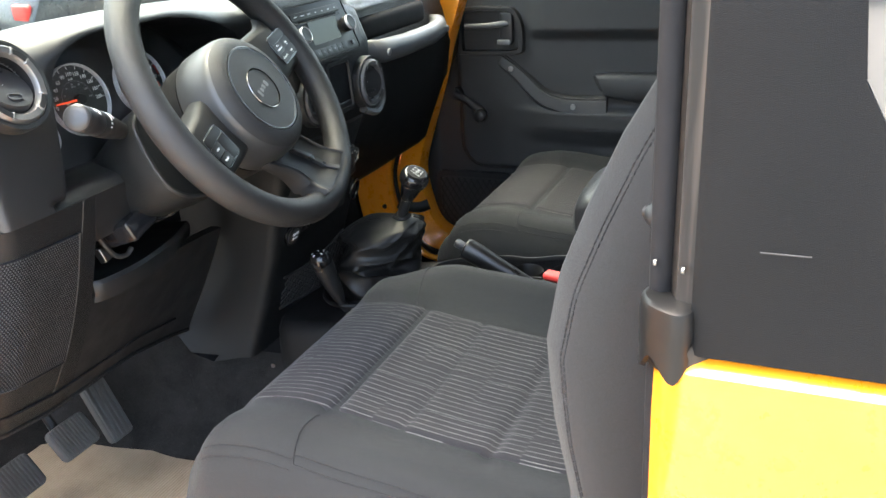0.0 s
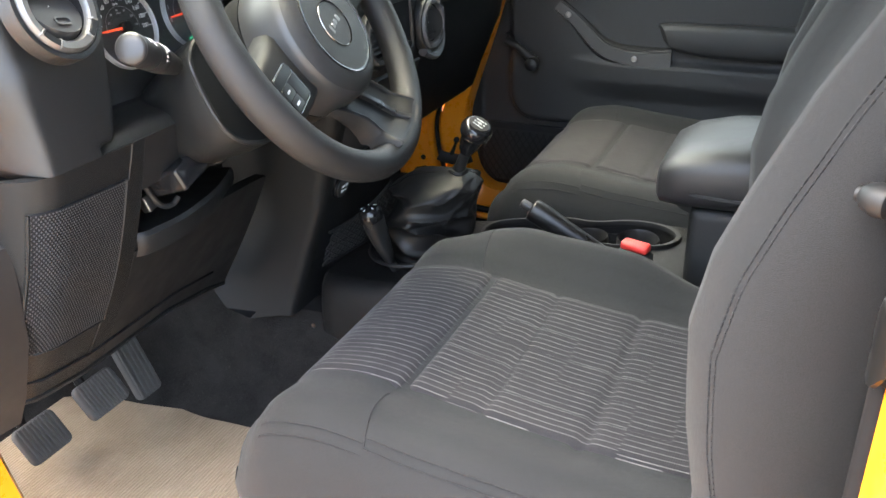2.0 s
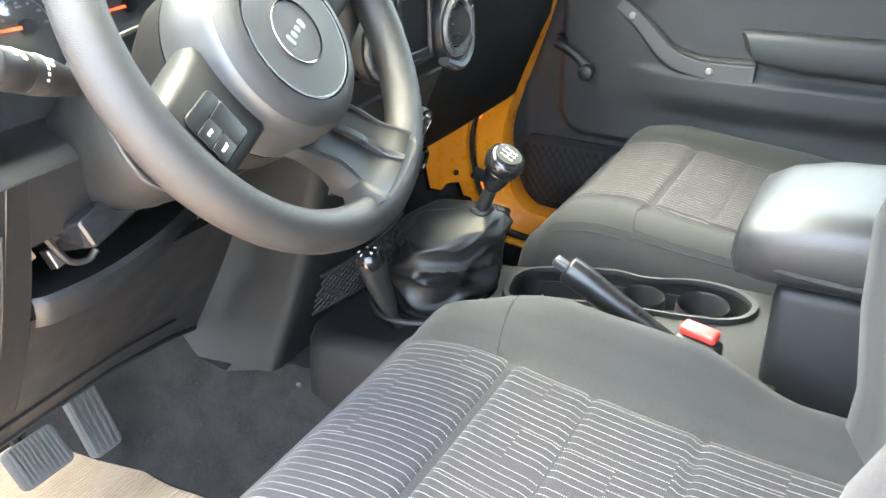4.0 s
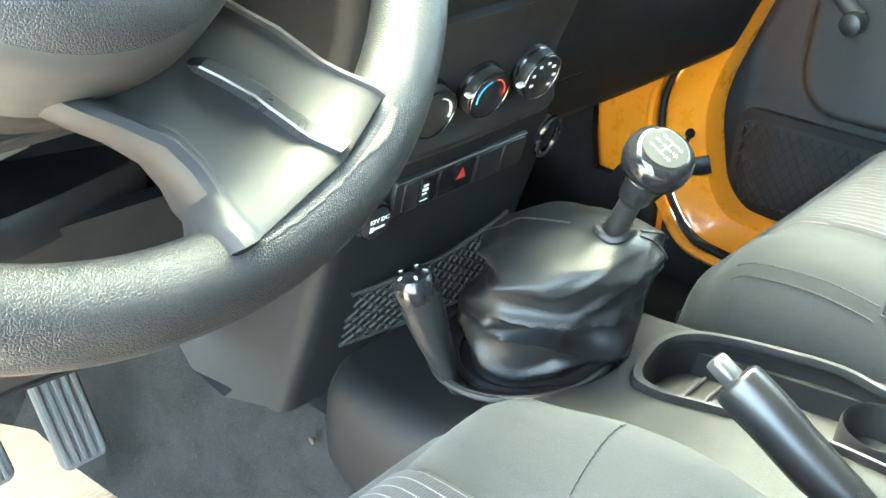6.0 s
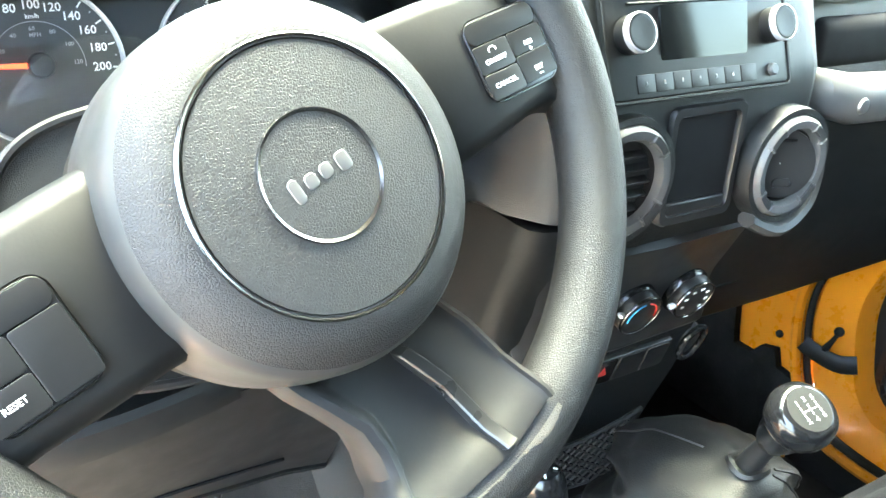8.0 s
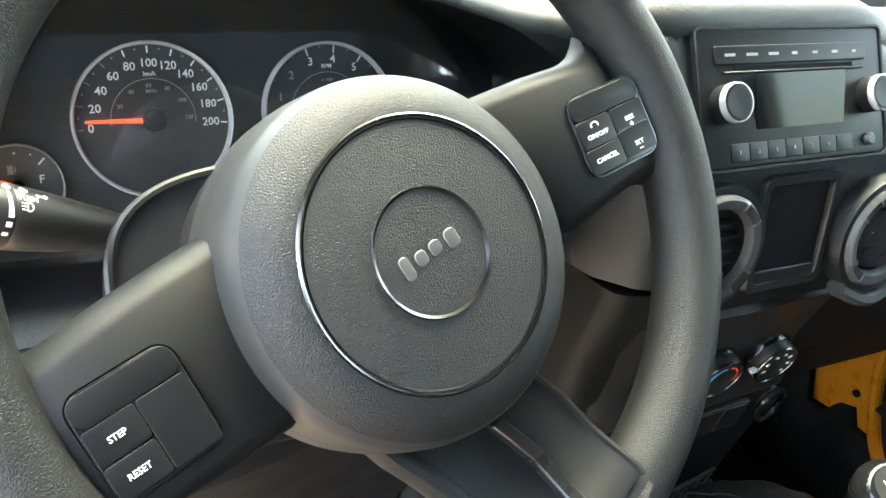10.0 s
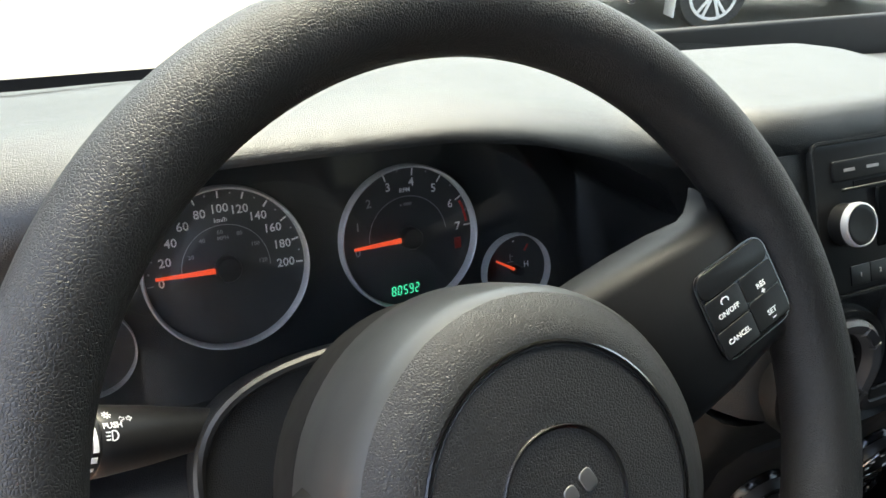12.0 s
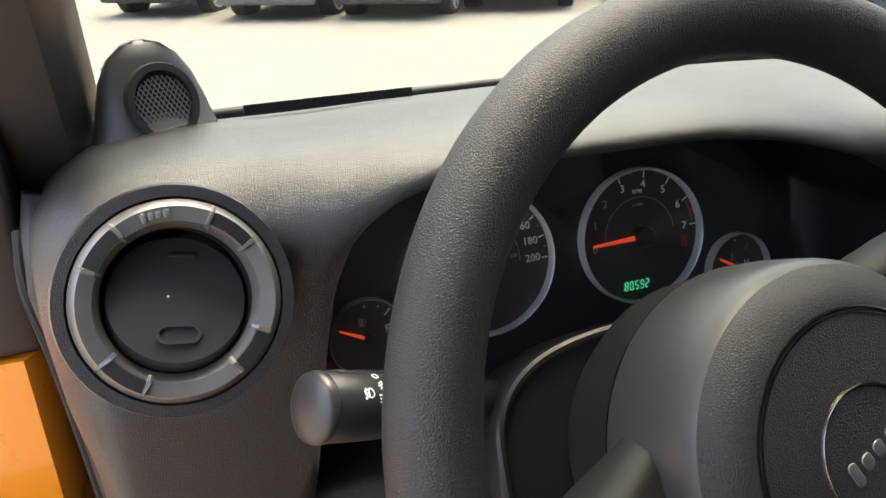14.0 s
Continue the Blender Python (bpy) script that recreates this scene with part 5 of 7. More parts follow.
# switch strip
sm = stack_frame(-0.008, 0.894)
strip = thing("switch_strip", "black strip of dash switches with a red hazard triangle", "switch panel", sm.translation)
bm = bmesh.new()
plate(bm, sm @ Matrix.Translation((0, 0, -0.004)), rounded(0.160, 0.036, 0.003, 3), 0.0085, 0.001)
part("plate", bm, PANEL, strip)
bm = bmesh.new()
tube(bm, [sm @ Vector((-0.0785, 0.0172, 0.0042)), sm @ Vector((0.0785, 0.0172, 0.0042))], 0.0006, 5)
part("edge_line", bm, GUN, strip)
for k, x in enumerate((-0.063, -0.044, -0.010, 0.030, 0.062)):
    bm = bmesh.new()
    plate(bm, sm @ Matrix.Translation((x, 0, 0.003)), rounded((0.016, 0.019, 0.042, 0.030, 0.028)[k], 0.030, 0.002, 2), 0.0028, 0.0006)
    part("switch", bm, GLOSS if k in (1, 2) else PANEL, strip)
bm = bmesh.new()
tri = [(-0.006, -0.006), (0.006, -0.006), (0.0, 0.006)]
plate(bm, sm @ Matrix.Translation((-0.004, 0.003, 0.0055)), tri, 0.0006)
part("hazard_triangle", bm, RED, strip, "red hazard triangle")
for dx, dy, w, h in ((-0.047, 0.006, 0.005, 0.0025), (-0.0485, 0.0015, 0.003, 0.003), (-0.0452, 0.0015, 0.003, 0.003), (-0.047, -0.003, 0.005, 0.002), (-0.047, -0.010, 0.009, 0.0008)):
    bm = bmesh.new()
    block(bm, sm @ Matrix.Translation((dx, dy, 0.0062)), (w, h, 0.0005))
    part("stability_mark", bm, WHITE, strip)
# power outlet
om = stack_frame(-0.108, 0.883)
outlet = thing("power_outlet", "capped black 12 volt power outlet", "power outlet", om.translation)
bm = bmesh.new()
lathe(bm, [(0.0185, -0.003), (0.0185, 0.004), (0.0165, 0.006), (0.0155, 0.003)], om, 28)
part("ring", bm, GLOSS, outlet)
bm = bmesh.new()
lathe(bm, [(0.0158, 0.0), (0.0155, 0.008), (0.013, 0.0098), (0, 0.010)], om, 28)
cap = part("cap", bm, PANEL, outlet)
words("12V DC", om @ Matrix.Translation((0.001, 0.0045, 0.0102)), 0.0062, WHITE, cap)
bm = bmesh.new()
block(bm, om @ Matrix.Translation((0.0015, -0.003, 0.0102)), (0.011, 0.0022, 0.0004))
block(bm, om @ Matrix.Translation((-0.0065, -0.003, 0.0102)), (0.0035, 0.005, 0.0004))
part("plug_mark", bm, WHITE, cap)
hk = stack_frame(0.103, 0.897)
hook = thing("dash_hook", "small black ring hook at the edge of the stack", "hook", hk.translation)
bm = bmesh.new()
tube(bm, [hk @ Vector((0.013 * math.cos(a), 0.021 * math.sin(a), 0.006)) for a in [2 * math.pi * k / 24 for k in range(24)]], 0.0035, 8, True)
part("ring", bm, GLOSS, hook)
bm = bmesh.new()
plate(bm, hk @ Matrix.Translation((0, 0, -0.004)), circle(0.012, 24, 1.6), 0.008, 0.002)
part("base", bm, PANEL, hook)
# net at the foot of the stack
net = thing("storage_net", "black elastic cargo net at the foot of the stack", "net", (-0.03, 0.20, 0.79))
A, B, C, D = Vector((-0.128, 0.216, 0.745)), Vector((0.075, 0.190, 0.745)), Vector((0.055, 0.180, 0.830)), Vector((-0.118, 0.204, 0.802))


def net_at(u, v):
    return A.lerp(B, u).lerp(D.lerp(C, u), v) + Vector((0, -0.006 * math.sin(math.pi * u), -0.006 * math.sin(math.pi * u) * v))


for k in range(-6, 20):
    for s in (1, -1):
        pts = []
        for i in range(13):
            v = i / 12
            u = k / 14 + s * 0.42 * v + (0.42 if s < 0 else 0) + 0.006 * math.sin(9 * v + k)
            if 0 <= u <= 1:
                pts.append(net_at(u, v))
        if len(pts) > 2:
            bm = bmesh.new()
            tube(bm, pts, 0.0016, 5)
            part("cord", bm, RUBBER, net)
for v in (0.0, 0.5, 1.0):
    bm = bmesh.new()
    tube(bm, [net_at(k / 16, v) for k in range(17)], 0.0024 if v != 0.5 else 0.0012, 6)
    part("edge_cord", bm, RUBBER, net)

# ---- gauges ----
CL = basis((-0.374, 0.2458, 1.1879), (1, 0, 0), (0, 0.24, 1))
cluster = thing("gauge_cluster", "instrument cluster of four chrome-ringed black gauges", "instrument cluster", CL.translation)
bm = bmesh.new()
plate(bm, CL @ Matrix.Translation((0, -0.004, -0.006)), [(p.x, p.y) for p in smoothed([(-0.165, -0.070, 0), (-0.165, 0.0, 0), (-0.10, 0.078, 0), (0.0, 0.082, 0), (0.10, 0.078, 0), (0.165, 0.0, 0), (0.165, -0.070, 0), (0.0, -0.074, 0)], 6, True)], 0.006)
part("back_plate", bm, CLUSTER_BLACK, cluster)
bm = bmesh.new()
plate(bm, CL @ Matrix.Translation((0, -0.004, 0.016)), [(p.x, p.y) for p in smoothed([(-0.160, -0.066, 0), (-0.160, 0.0, 0), (-0.10, 0.072, 0), (0.0, 0.078, 0), (0.10, 0.072, 0), (0.160, 0.0, 0), (0.160, -0.066, 0), (0.0, -0.070, 0)], 6, True)], 0.002)
part("cluster_lens", bm, LENS, cluster, "clear cluster lens").visible_shadow = False


def polar(r, degrees):
    return Vector((r * math.cos(radians(degrees)), r * math.sin(radians(degrees)), 0))


def gauge(x, y, r, name):
    m = CL @ Matrix.Translation((x, y, 0))
    bm = bmesh.new()
    lathe(bm, [(r * 0.97, 0.0), (r * 0.97, 0.0012), (0, 0.0012)], m, 48)
    g = part(name, bm, GAUGE_FACE, cluster, "black gauge face")
    bm = bmesh.new()
    prof = [(r * 0.955, 0.0), (r * 0.956, 0.0040), (r * 0.962, 0.0062), (r * 0.972, 0.0074), (r * 0.984, 0.0078), (r * 0.996, 0.0072), (r * 1.004, 0.0055), (r * 1.006, 0.0)]
    ring_loft(bm, [[m @ Vector((p[0] * math.cos(a), p[0] * math.sin(a), p[1])) for a in [2 * math.pi * k / 64 for k in range(64)]] for p in prof], caps=False)
    part("ring", bm, RING_BRIGHT, g, "thin chrome ring")
    return m @ Matrix.Translation((0, 0, 0.0014)), g


def tick(m, g, r0, r1, a, w, mat=None):
    bm = bmesh.new()
    c = polar((r0 + r1) / 2, a)
    block(bm, m @ Matrix.Translation(c) @ Matrix.Rotation(radians(a), 4, "Z"), (r1 - r0, w, 0.0004))
    part("tick", bm, mat or WHITE, g)


def needle(m, g, a, r, back, w=0.0016):
    bm = bmesh.new()
    d, s = polar(1, a), polar(1, a + 90)
    ring_loft(bm, [[m @ (d * back + s * w + Vector((0, 0, 0.004))), m @ (d * back - s * w + Vector((0, 0, 0.004))), m @ (d * back - s * w + Vector((0, 0, 0.0055))), m @ (d * back + s * w + Vector((0, 0, 0.0055)))],
                   [m @ (d * r + s * w * 0.5 + Vector((0, 0, 0.004))), m @ (d * r - s * w * 0.5 + Vector((0, 0, 0.004))), m @ (d * r - s * w * 0.5 + Vector((0, 0, 0.005))), m @ (d * r + s * w * 0.5 + Vector((0, 0, 0.005)))]])
    part("needle", bm, NEEDLE, g, "red needle")
    bm = bmesh.new()
    lathe(bm, [(r * 0.19, 0.0), (r * 0.19, 0.006), (r * 0.16, 0.008), (0, 0.0082)], m, 24)
    part("needle_hub", bm, PANEL, g)


# speedometer
m, g = gauge(-0.0573, 0.0019, 0.0464, "speedometer")
for k in range(11):
    a = 185 - 19.0 * k
    if k >= 4:
        tick(m, g, 0.0395, 0.0435, a, 0.0009)
    else:
        tick(m, g, 0.0400, 0.0435, a, 0.0005, GREY_PRINT)
    words(str(20 * k), m @ Matrix.Translation(polar(0.0335 if k else 0.036, a)), 0.0069, WHITE, g, "speed_number")
    if k < 10:
        for q in (0.5,):
            tick(m, g, 0.0415, 0.0425, a - 19.0 * q, 0.0009, GREY_PRINT)
bm = bmesh.new()
tube(bm, [m @ polar(0.0245, lerp(185, -5, k / 30)) for k in range(31)], 0.00025, 4)
part("inner_scale", bm, GREY_PRINT, g)
for k in range(1, 7):
    words(str(20 * k), m @ Matrix.Translation(polar(0.0205, 185 - 30.5 * k)), 0.0034, GREY_PRINT, g, "mile_number")
words("km/h", m @ Matrix.Translation((0.000, 0.0272, 0)), 0.0036, WHITE, g)
words("MPH", m @ Matrix.Translation((0.000, 0.0170, 0)), 0.0032, GREY_PRINT, g)
needle(m, g, 178.5, 0.039, 0.002)
# rev counter
m, g = gauge(0.0535, 0.0010, 0.0449, "rev_counter")
for k in range(8):
    a = 188 - 26.5 * k
    if k >= 3:
        tick(m, g, 0.0380, 0.0425, a, 0.0008)
    words(str(k), m @ Matrix.Translation(polar(0.0338, a)), 0.0072, WHITE if k > 2 else GREY_PRINT, g, "rev_number")
    if k < 7:
        tick(m, g, 0.0410, 0.0420, a - 13, 0.0009, GREY_PRINT)
bm = bmesh.new()
tube(bm, [m @ polar(0.0400, lerp(26, 6, k / 8)) for k in range(9)], 0.0009, 4)
part("red_zone", bm, RED, g)
bm = bmesh.new()
tube(bm, [m @ polar(0.0255, lerp(180, 5, k / 30)) for k in range(31)], 0.00025, 4)
part("inner_scale", bm, GREY_PRINT, g)
words("RPM", m @ Matrix.Translation((0.0, 0.0292, 0)), 0.0038, WHITE, g)
words("x 1000", m @ Matrix.Translation((0.0, 0.0205, 0)), 0.0028, GREY_PRINT, g)
DIGIT_BARS = {"8": "abcdefg", "0": "abcdef", "5": "afgcd", "9": "abcdfg", "2": "abged"}
BAR_AT = {"a": (0, 1, 0), "b": (0.5, 0.5, 1), "c": (0.5, -0.5, 1), "d": (0, -1, 0), "e": (-0.5, -0.5, 1), "f": (-0.5, 0.5, 1), "g": (0, 0, 0)}
for i, ch in enumerate("80592"):
    bm = bmesh.new()
    for bar in DIGIT_BARS[ch]:
        bx, by, upright = BAR_AT[bar]
        x, y = bx * 0.0021, by * 0.0027
        block(bm, m @ Matrix.Translation((-0.0128 + 0.0039 * i + x + 0.10 * y, -0.0325 + y, 0.0003)), (0.0005, 0.0021, 0.0003) if upright else (0.0015, 0.0005, 0.0003))
    part("odometer_digit", bm, GREEN, g, "lit green odometer digit" if i == 0 else "")
bm = bmesh.new()
block(bm, m @ Matrix.Translation((0.0330, -0.0090, 0.0002)), (0.0045, 0.007, 0.0004))
part("warning_lamp", bm, smooth_plastic("dark_red_lamp", (0.35, 0.03, 0.02), 0.4), g)
needle(m, g, 182, 0.037, 0.001)
# fuel
m, g = gauge(-0.1350, -0.0310, 0.0243, "fuel_gauge")
words("F", m @ Matrix.Translation((0.0125, 0.003, 0)), 0.0068, WHITE, g)
tick(m, g, 0.0165, 0.0215, 45, 0.001)
tick(m, g, 0.0185, 0.0195, 90, 0.001)
tick(m, g, 0.0190, 0.0200, 65, 0.0008)
for dx, dy, w, h in ((-0.003, 0.010, 0.003, 0.0042), (-0.0005, 0.0098, 0.0006, 0.0035), (-0.003, 0.0075, 0.0042, 0.0007)):
    bm = bmesh.new()
    block(bm, m @ Matrix.Translation((dx, dy, 0.0002)), (w, h, 0.0003))
    part("pump_mark", bm, GREY_PRINT, g)
needle(m, g, 155, 0.019, 0.001, 0.0011)
# temperature
m, g = gauge(0.1266, -0.0331, 0.0243, "temperature_gauge")
words("H", m @ Matrix.Translation((0.0090, 0.002, 0)), 0.0055, WHITE, g)
tick(m, g, 0.0140, 0.0190, 55, 0.0012, RED)
tick(m, g, 0.0185, 0.0195, 90, 0.001)
for dx, dy, w, h in ((-0.003, 0.0085, 0.0007, 0.0045), (-0.003, 0.0055, 0.0045, 0.0006), (-0.002, 0.0092, 0.002, 0.0005)):
    bm = bmesh.new()
    block(bm, m @ Matrix.Translation((dx, dy, 0.0002)), (w, h, 0.0003))
    part("thermometer_mark", bm, GREY_PRINT, g)
needle(m, g, 150, 0.018, 0.001, 0.0011)

# ---- steering column, stalks ----
AL = radians(26)
SW = basis((-0.37, 0, 1.2), (1, 0, 0), (0, math.sin(AL), math.cos(AL)))
col = thing("steering_column", "black plastic steering column shroud", "steering column", SW @ Vector((0, 0, -0.12)))
bm = bmesh.new()


def oval(w, h, v0, d, n, p=0.6):
    """A boxy oval across the column axis."""
    return [SW @ Vector((w * abs(math.cos(a)) ** p * (1 if math.cos(a) > 0 else -1), v0 + h * abs(math.sin(a)) ** p * (1 if math.sin(a) > 0 else -1), d)) for a in [2 * math.pi * k / n for k in range(n)]]


ring_loft(bm, [oval(w, h, v0, d, 56) for d, w, h, v0 in ((-0.122, 0.060, 0.045, -0.015), (-0.1225, 0.094, 0.060, -0.015), (-0.122, 0.1025, 0.066, -0.015), (-0.121, 0.106, 0.069, -0.015), (-0.1205, 0.1075, 0.0695, -0.015), (-0.124, 0.109, 0.0705, -0.015), (-0.16, 0.108, 0.070, -0.017), (-0.20, 0.099, 0.064, -0.020), (-0.24, 0.090, 0.058, -0.022))])
part("shroud", bm, DASH_LOWER, col)
bm = bmesh.new()
tube(bm, oval(0.107, 0.0695, -0.015, -0.1215, 64), 0.0028, 8, True)
part("shroud_rim", bm, PANEL, col)
bm = bmesh.new()
lathe(bm, [(0.030, -0.40), (0.030, -0.2), (0.034, -0.15)], SW, 20)
part("shaft", bm, MATT, col)
# light stalk with a turned end
tip, root = Vector((-0.5663, 0.1056, 1.2062)), Vector((-0.462, 0.146, 1.160))
sx = (tip - root).normalized()
out = Vector((0.05, -0.9, 0.43))
out = (out - sx * out.dot(sx)).normalized()
st = basis(root, out.cross(sx), out)
stalk = thing("light_stalk", "black light switch stalk with white symbols on the column", "stalk", root)
L = (tip - root).length
bm = bmesh.new()
lathe(bm, [(0.0075, -0.02), (0.0085, 0.0), (0.0108, L * 0.16), (0.0132, L * 0.32), (0.0146, L * 0.45), (0.0150, L * 0.52), (0.0145, L * 0.526)], st, 32)
part("arm", bm, PANEL, stalk)
bm = bmesh.new()
lathe(bm, [(0.0145, L * 0.526), (0.0152, L * 0.532), (0.0153, L * 0.655), (0.0148, L * 0.66)], st, 32)
part("dial", bm, PANEL, stalk, "dimmer dial with a white scale")
bm = bmesh.new()
lathe(bm, [(0.0148, L * 0.66), (0.0153, L * 0.666), (0.0154, L * 0.80), (0.0153, L * 0.938), (0.0146, L * 0.945)], st, 32)
part("collar", bm, PANEL, stalk)
bm = bmesh.new()
lathe(bm, [(0.0146, L * 0.945), (0.0156, L * 0.950), (0.0157, L * 0.966), (0.0150, L * 0.984), (0.0126, L * 0.998), (0.0075, L * 1.006), (0.0, L * 1.009)], st, 32)
part("end_knob", bm, smooth_plastic("satin_knob_plastic", (0.028, 0.0275, 0.0275), 0.33, 0.5), stalk, "satin turning end")
side_ = sx.cross(out)


def on_stalk(f, degrees, lift=0.0):
    """Tangent frame on the stalk, at fraction f of its length, turned upwards from its front."""
    a = radians(degrees)
    nrm = out * math.cos(a) + side_ * math.sin(a)
    r = track([(0.32, 0.0132), (0.45, 0.0146), (0.52, 0.0150), (0.54, 0.0153), (1.0, 0.0154)], f)
    return basis(root + sx * L * f + nrm * (r + lift), -sx, nrm.cross(-sx))


words("PUSH", on_stalk(0.484, 33), 0.0036, WHITE, stalk)
for k in range(8):
    bm = bmesh.new()
    block(bm, on_stalk(0.556 - 0.001 * k, 40 - 6 * k), (lerp(0.0010, 0.0024, k / 7), 0.0018, 0.0005), 0.0001, 1)
    part("symbol", bm, WHITE, stalk)
for f, a, w, h in ((0.552, -17, 0.0026, 0.0024), (0.556, -34, 0.0026, 0.0018)):
    bm = bmesh.new()
    block(bm, on_stalk(f, a), (w, h, 0.0005), 0.0001, 1)
    part("symbol", bm, WHITE, stalk)
for a in range(70, 121, 10):
    bm = bmesh.new()
    block(bm, on_stalk(0.80, a), (0.026, 0.0007, 0.0006), 0.0002, 1)
    part("grip_rib", bm, MATT, stalk)


def stalk_symbol(f, degrees, kind, k=1.0):
    """A printed sign on the stalk: ring, lamp, sun or arrows, k times its usual size."""
    m = on_stalk(f, degrees) @ Matrix.Scale(k, 4)
    bm = bmesh.new()

    def line(*pts, closed=False):
        tube(bm, [m @ Vector((x, y, 0.0)) for x, y in pts], 0.00026 * k, 4, closed)

    def arc(r0, a0, a1, n=12, squash=1.0):
        return [(r0 * math.cos(radians(lerp(a0, a1, i / n))) * squash, r0 * math.sin(radians(lerp(a0, a1, i / n)))) for i in range(n + 1)]

    if kind == "ring":
        line(*arc(0.0010, 0, 330), closed=True)
    elif kind == "lamp":
        line(*arc(0.0015, -90, 90), (-0.0004, 0.0015), (-0.0004, -0.0015), closed=True)
        for y in (-0.0011, 0.0, 0.0011):
            line((-0.0010, y), (-0.0024, y))
    elif kind == "fog":
        line(*arc(0.0015, -90, 90), (-0.0004, 0.0015), (-0.0004, -0.0015), closed=True)
        for y in (-0.0010, 0.0, 0.0010):
            line((-0.0008, y), (-0.0022, y - 0.0005))
        line((-0.0014, 0.0016), (-0.0018, 0.0004), (-0.0013, -0.0006), (-0.0017, -0.0019))
    elif kind == "sun":
        line(*arc(0.0007, 0, 330), closed=True)
        for a in range(0, 360, 45):
            line((0.0011 * math.cos(radians(a)), 0.0011 * math.sin(radians(a))), (0.0018 * math.cos(radians(a)), 0.0018 * math.sin(radians(a))))
    elif kind == "arrows":
        for d in (-1, 1):
            line((d * 0.0004, 0.0004), (d * 0.0013, 0.0004), (d * 0.0013, 0.0010), (d * 0.0023, 0.0), (d * 0.0013, -0.0010), (d * 0.0013, -0.0004), (d * 0.0004, -0.0004), closed=True)
    part("symbol", bm, WHITE, stalk)


stalk_symbol(0.486, 17, "lamp", 1.35)
stalk_symbol(0.494, 53, "sun", 1.1)
stalk_symbol(0.430, 44, "arrows", 1.25)
stalk_symbol(0.556, 54, "ring", 1.4)
stalk_symbol(0.756, 60, "ring", 1.4)
stalk_symbol(0.748, 38, "sun", 1.35)
stalk_symbol(0.815, 26, "fog", 1.4)
stalk_symbol(0.748, 16, "lamp", 1.35)
st2 = thing("wiper_stalk", "black wiper stalk on the column", "stalk", (-0.30, 0.12, 1.19))
bm = bmesh.new()
tube(bm, [(-0.300, 0.118, 1.188), (-0.245, 0.105, 1.196), (-0.185, 0.094, 1.205)], [0.008, 0.009, 0.013], 16)
part("arm", bm, MATT, st2)

# ---- steering wheel, turned a little to the left ----
PH = 23.4
W = facing((-0.363, 0.006, 1.196), 6.0, 30.5, PH)
wheel = thing("steering_wheel", "black three-spoke steering wheel with a bare worn patch", "steering wheel", W.translation)
RC = facing((-0.3623, 0.0376, 1.1963), 6.6, 29.7, PH)
bm = bmesh.new()
R0, RT = 0.1741, 0.0186
rings = []
N = 128
for k in range(N):
    a = 2 * math.pi * k / N
    d = Vector((math.cos(a), math.sin(a), 0))
    grip = 1 + 0.06 * math.cos(2 * a) ** 2
    rings.append([RC @ (d * (R0 + RT * grip * 0.94 * math.cos(b)) + Vector((0, 0, RT * grip * math.sin(b)))) for b in [2 * math.pi * j / 24 for j in range(24)]])
vs = [[bm.verts.new(p) for p in r] for r in rings]
for k in range(N):
    a, b = vs[k], vs[(k + 1) % N]
    for j in range(24):
        bm.faces.new((a[j], a[(j + 1) % 24], b[(j + 1) % 24], b[j]))
part("rim", bm, RIM_LEATHER, wheel, "grained black rim")
# airbag cover
bm = bmesh.new()
lathe(bm, [(0.0700, -0.012), (0.0760, -0.0105), (0.0725, -0.0065), (0.0665, -0.0025), (0.0615, -0.0005), (0.0580, 0.0)], W, 72)
hubp = part("airbag_cover", bm, HUB_VINYL, wheel, "grained black airbag cover")
bm = bmesh.new()
lathe(bm, [(0.074, -0.0112), (0.0760, -0.0107), (0.0785, -0.0145), (0.0800, -0.0200), (0.0812, -0.030), (0.0825, -0.042), (0.0830, -0.060), (0.0822, -0.0625), (0.074, -0.063)], W, 72)
part("cover_side", bm, HUB_SIDE, hubp, "smooth satin side wall of the airbag cover")
bm = bmesh.new()
lathe(bm, [(0.0558, -0.004), (0.0553, -0.0005), (0.052, -0.0002), (0.036, -0.0032), (0.0285, -0.004), (0.0, -0.004)], W, 64)
part("centre_dish", bm, HUB_VINYL, hubp)
bm = bmesh.new()
prof = [(0.0580, -0.001), (0.0580, 0.0006), (0.0572, 0.0010), (0.0564, 0.0006), (0.0562, -0.0015), (0.0558, -0.0015), (0.0556, 0.0004), (0.0550, 0.0004), (0.0548, -0.0015)]
ring_loft(bm, [[W @ Vector((r * math.cos(a), r * math.sin(a), h)) for a in [2 * math.pi * k / 72 for k in range(72)]] for r, h in prof], caps=False)
part("trim_ring", bm, RING_CHROME, hubp, "thin dark chrome trim ring")
bm = bmesh.new()
prof = [(0.0276, -0.005), (0.0279, -0.0005), (0.0271, 0.0012), (0.0258, 0.0004), (0.0254, -0.002)]
ring_loft(bm, [[W @ Vector((r * math.cos(a), r * math.sin(a), h)) for a in [2 * math.pi * k / 64 for k in range(64)]] for r, h in prof], caps=False)
part("badge_ring", bm, RING_CHROME, hubp, "dull chrome badge ring")
bm = bmesh.new()
lathe(bm, [(0.0258, -0.004), (0.0258, -0.0012), (0, -0.0010)], W, 48)
badge = part("badge", bm, PANEL, hubp, "black badge with a raised plain mark")
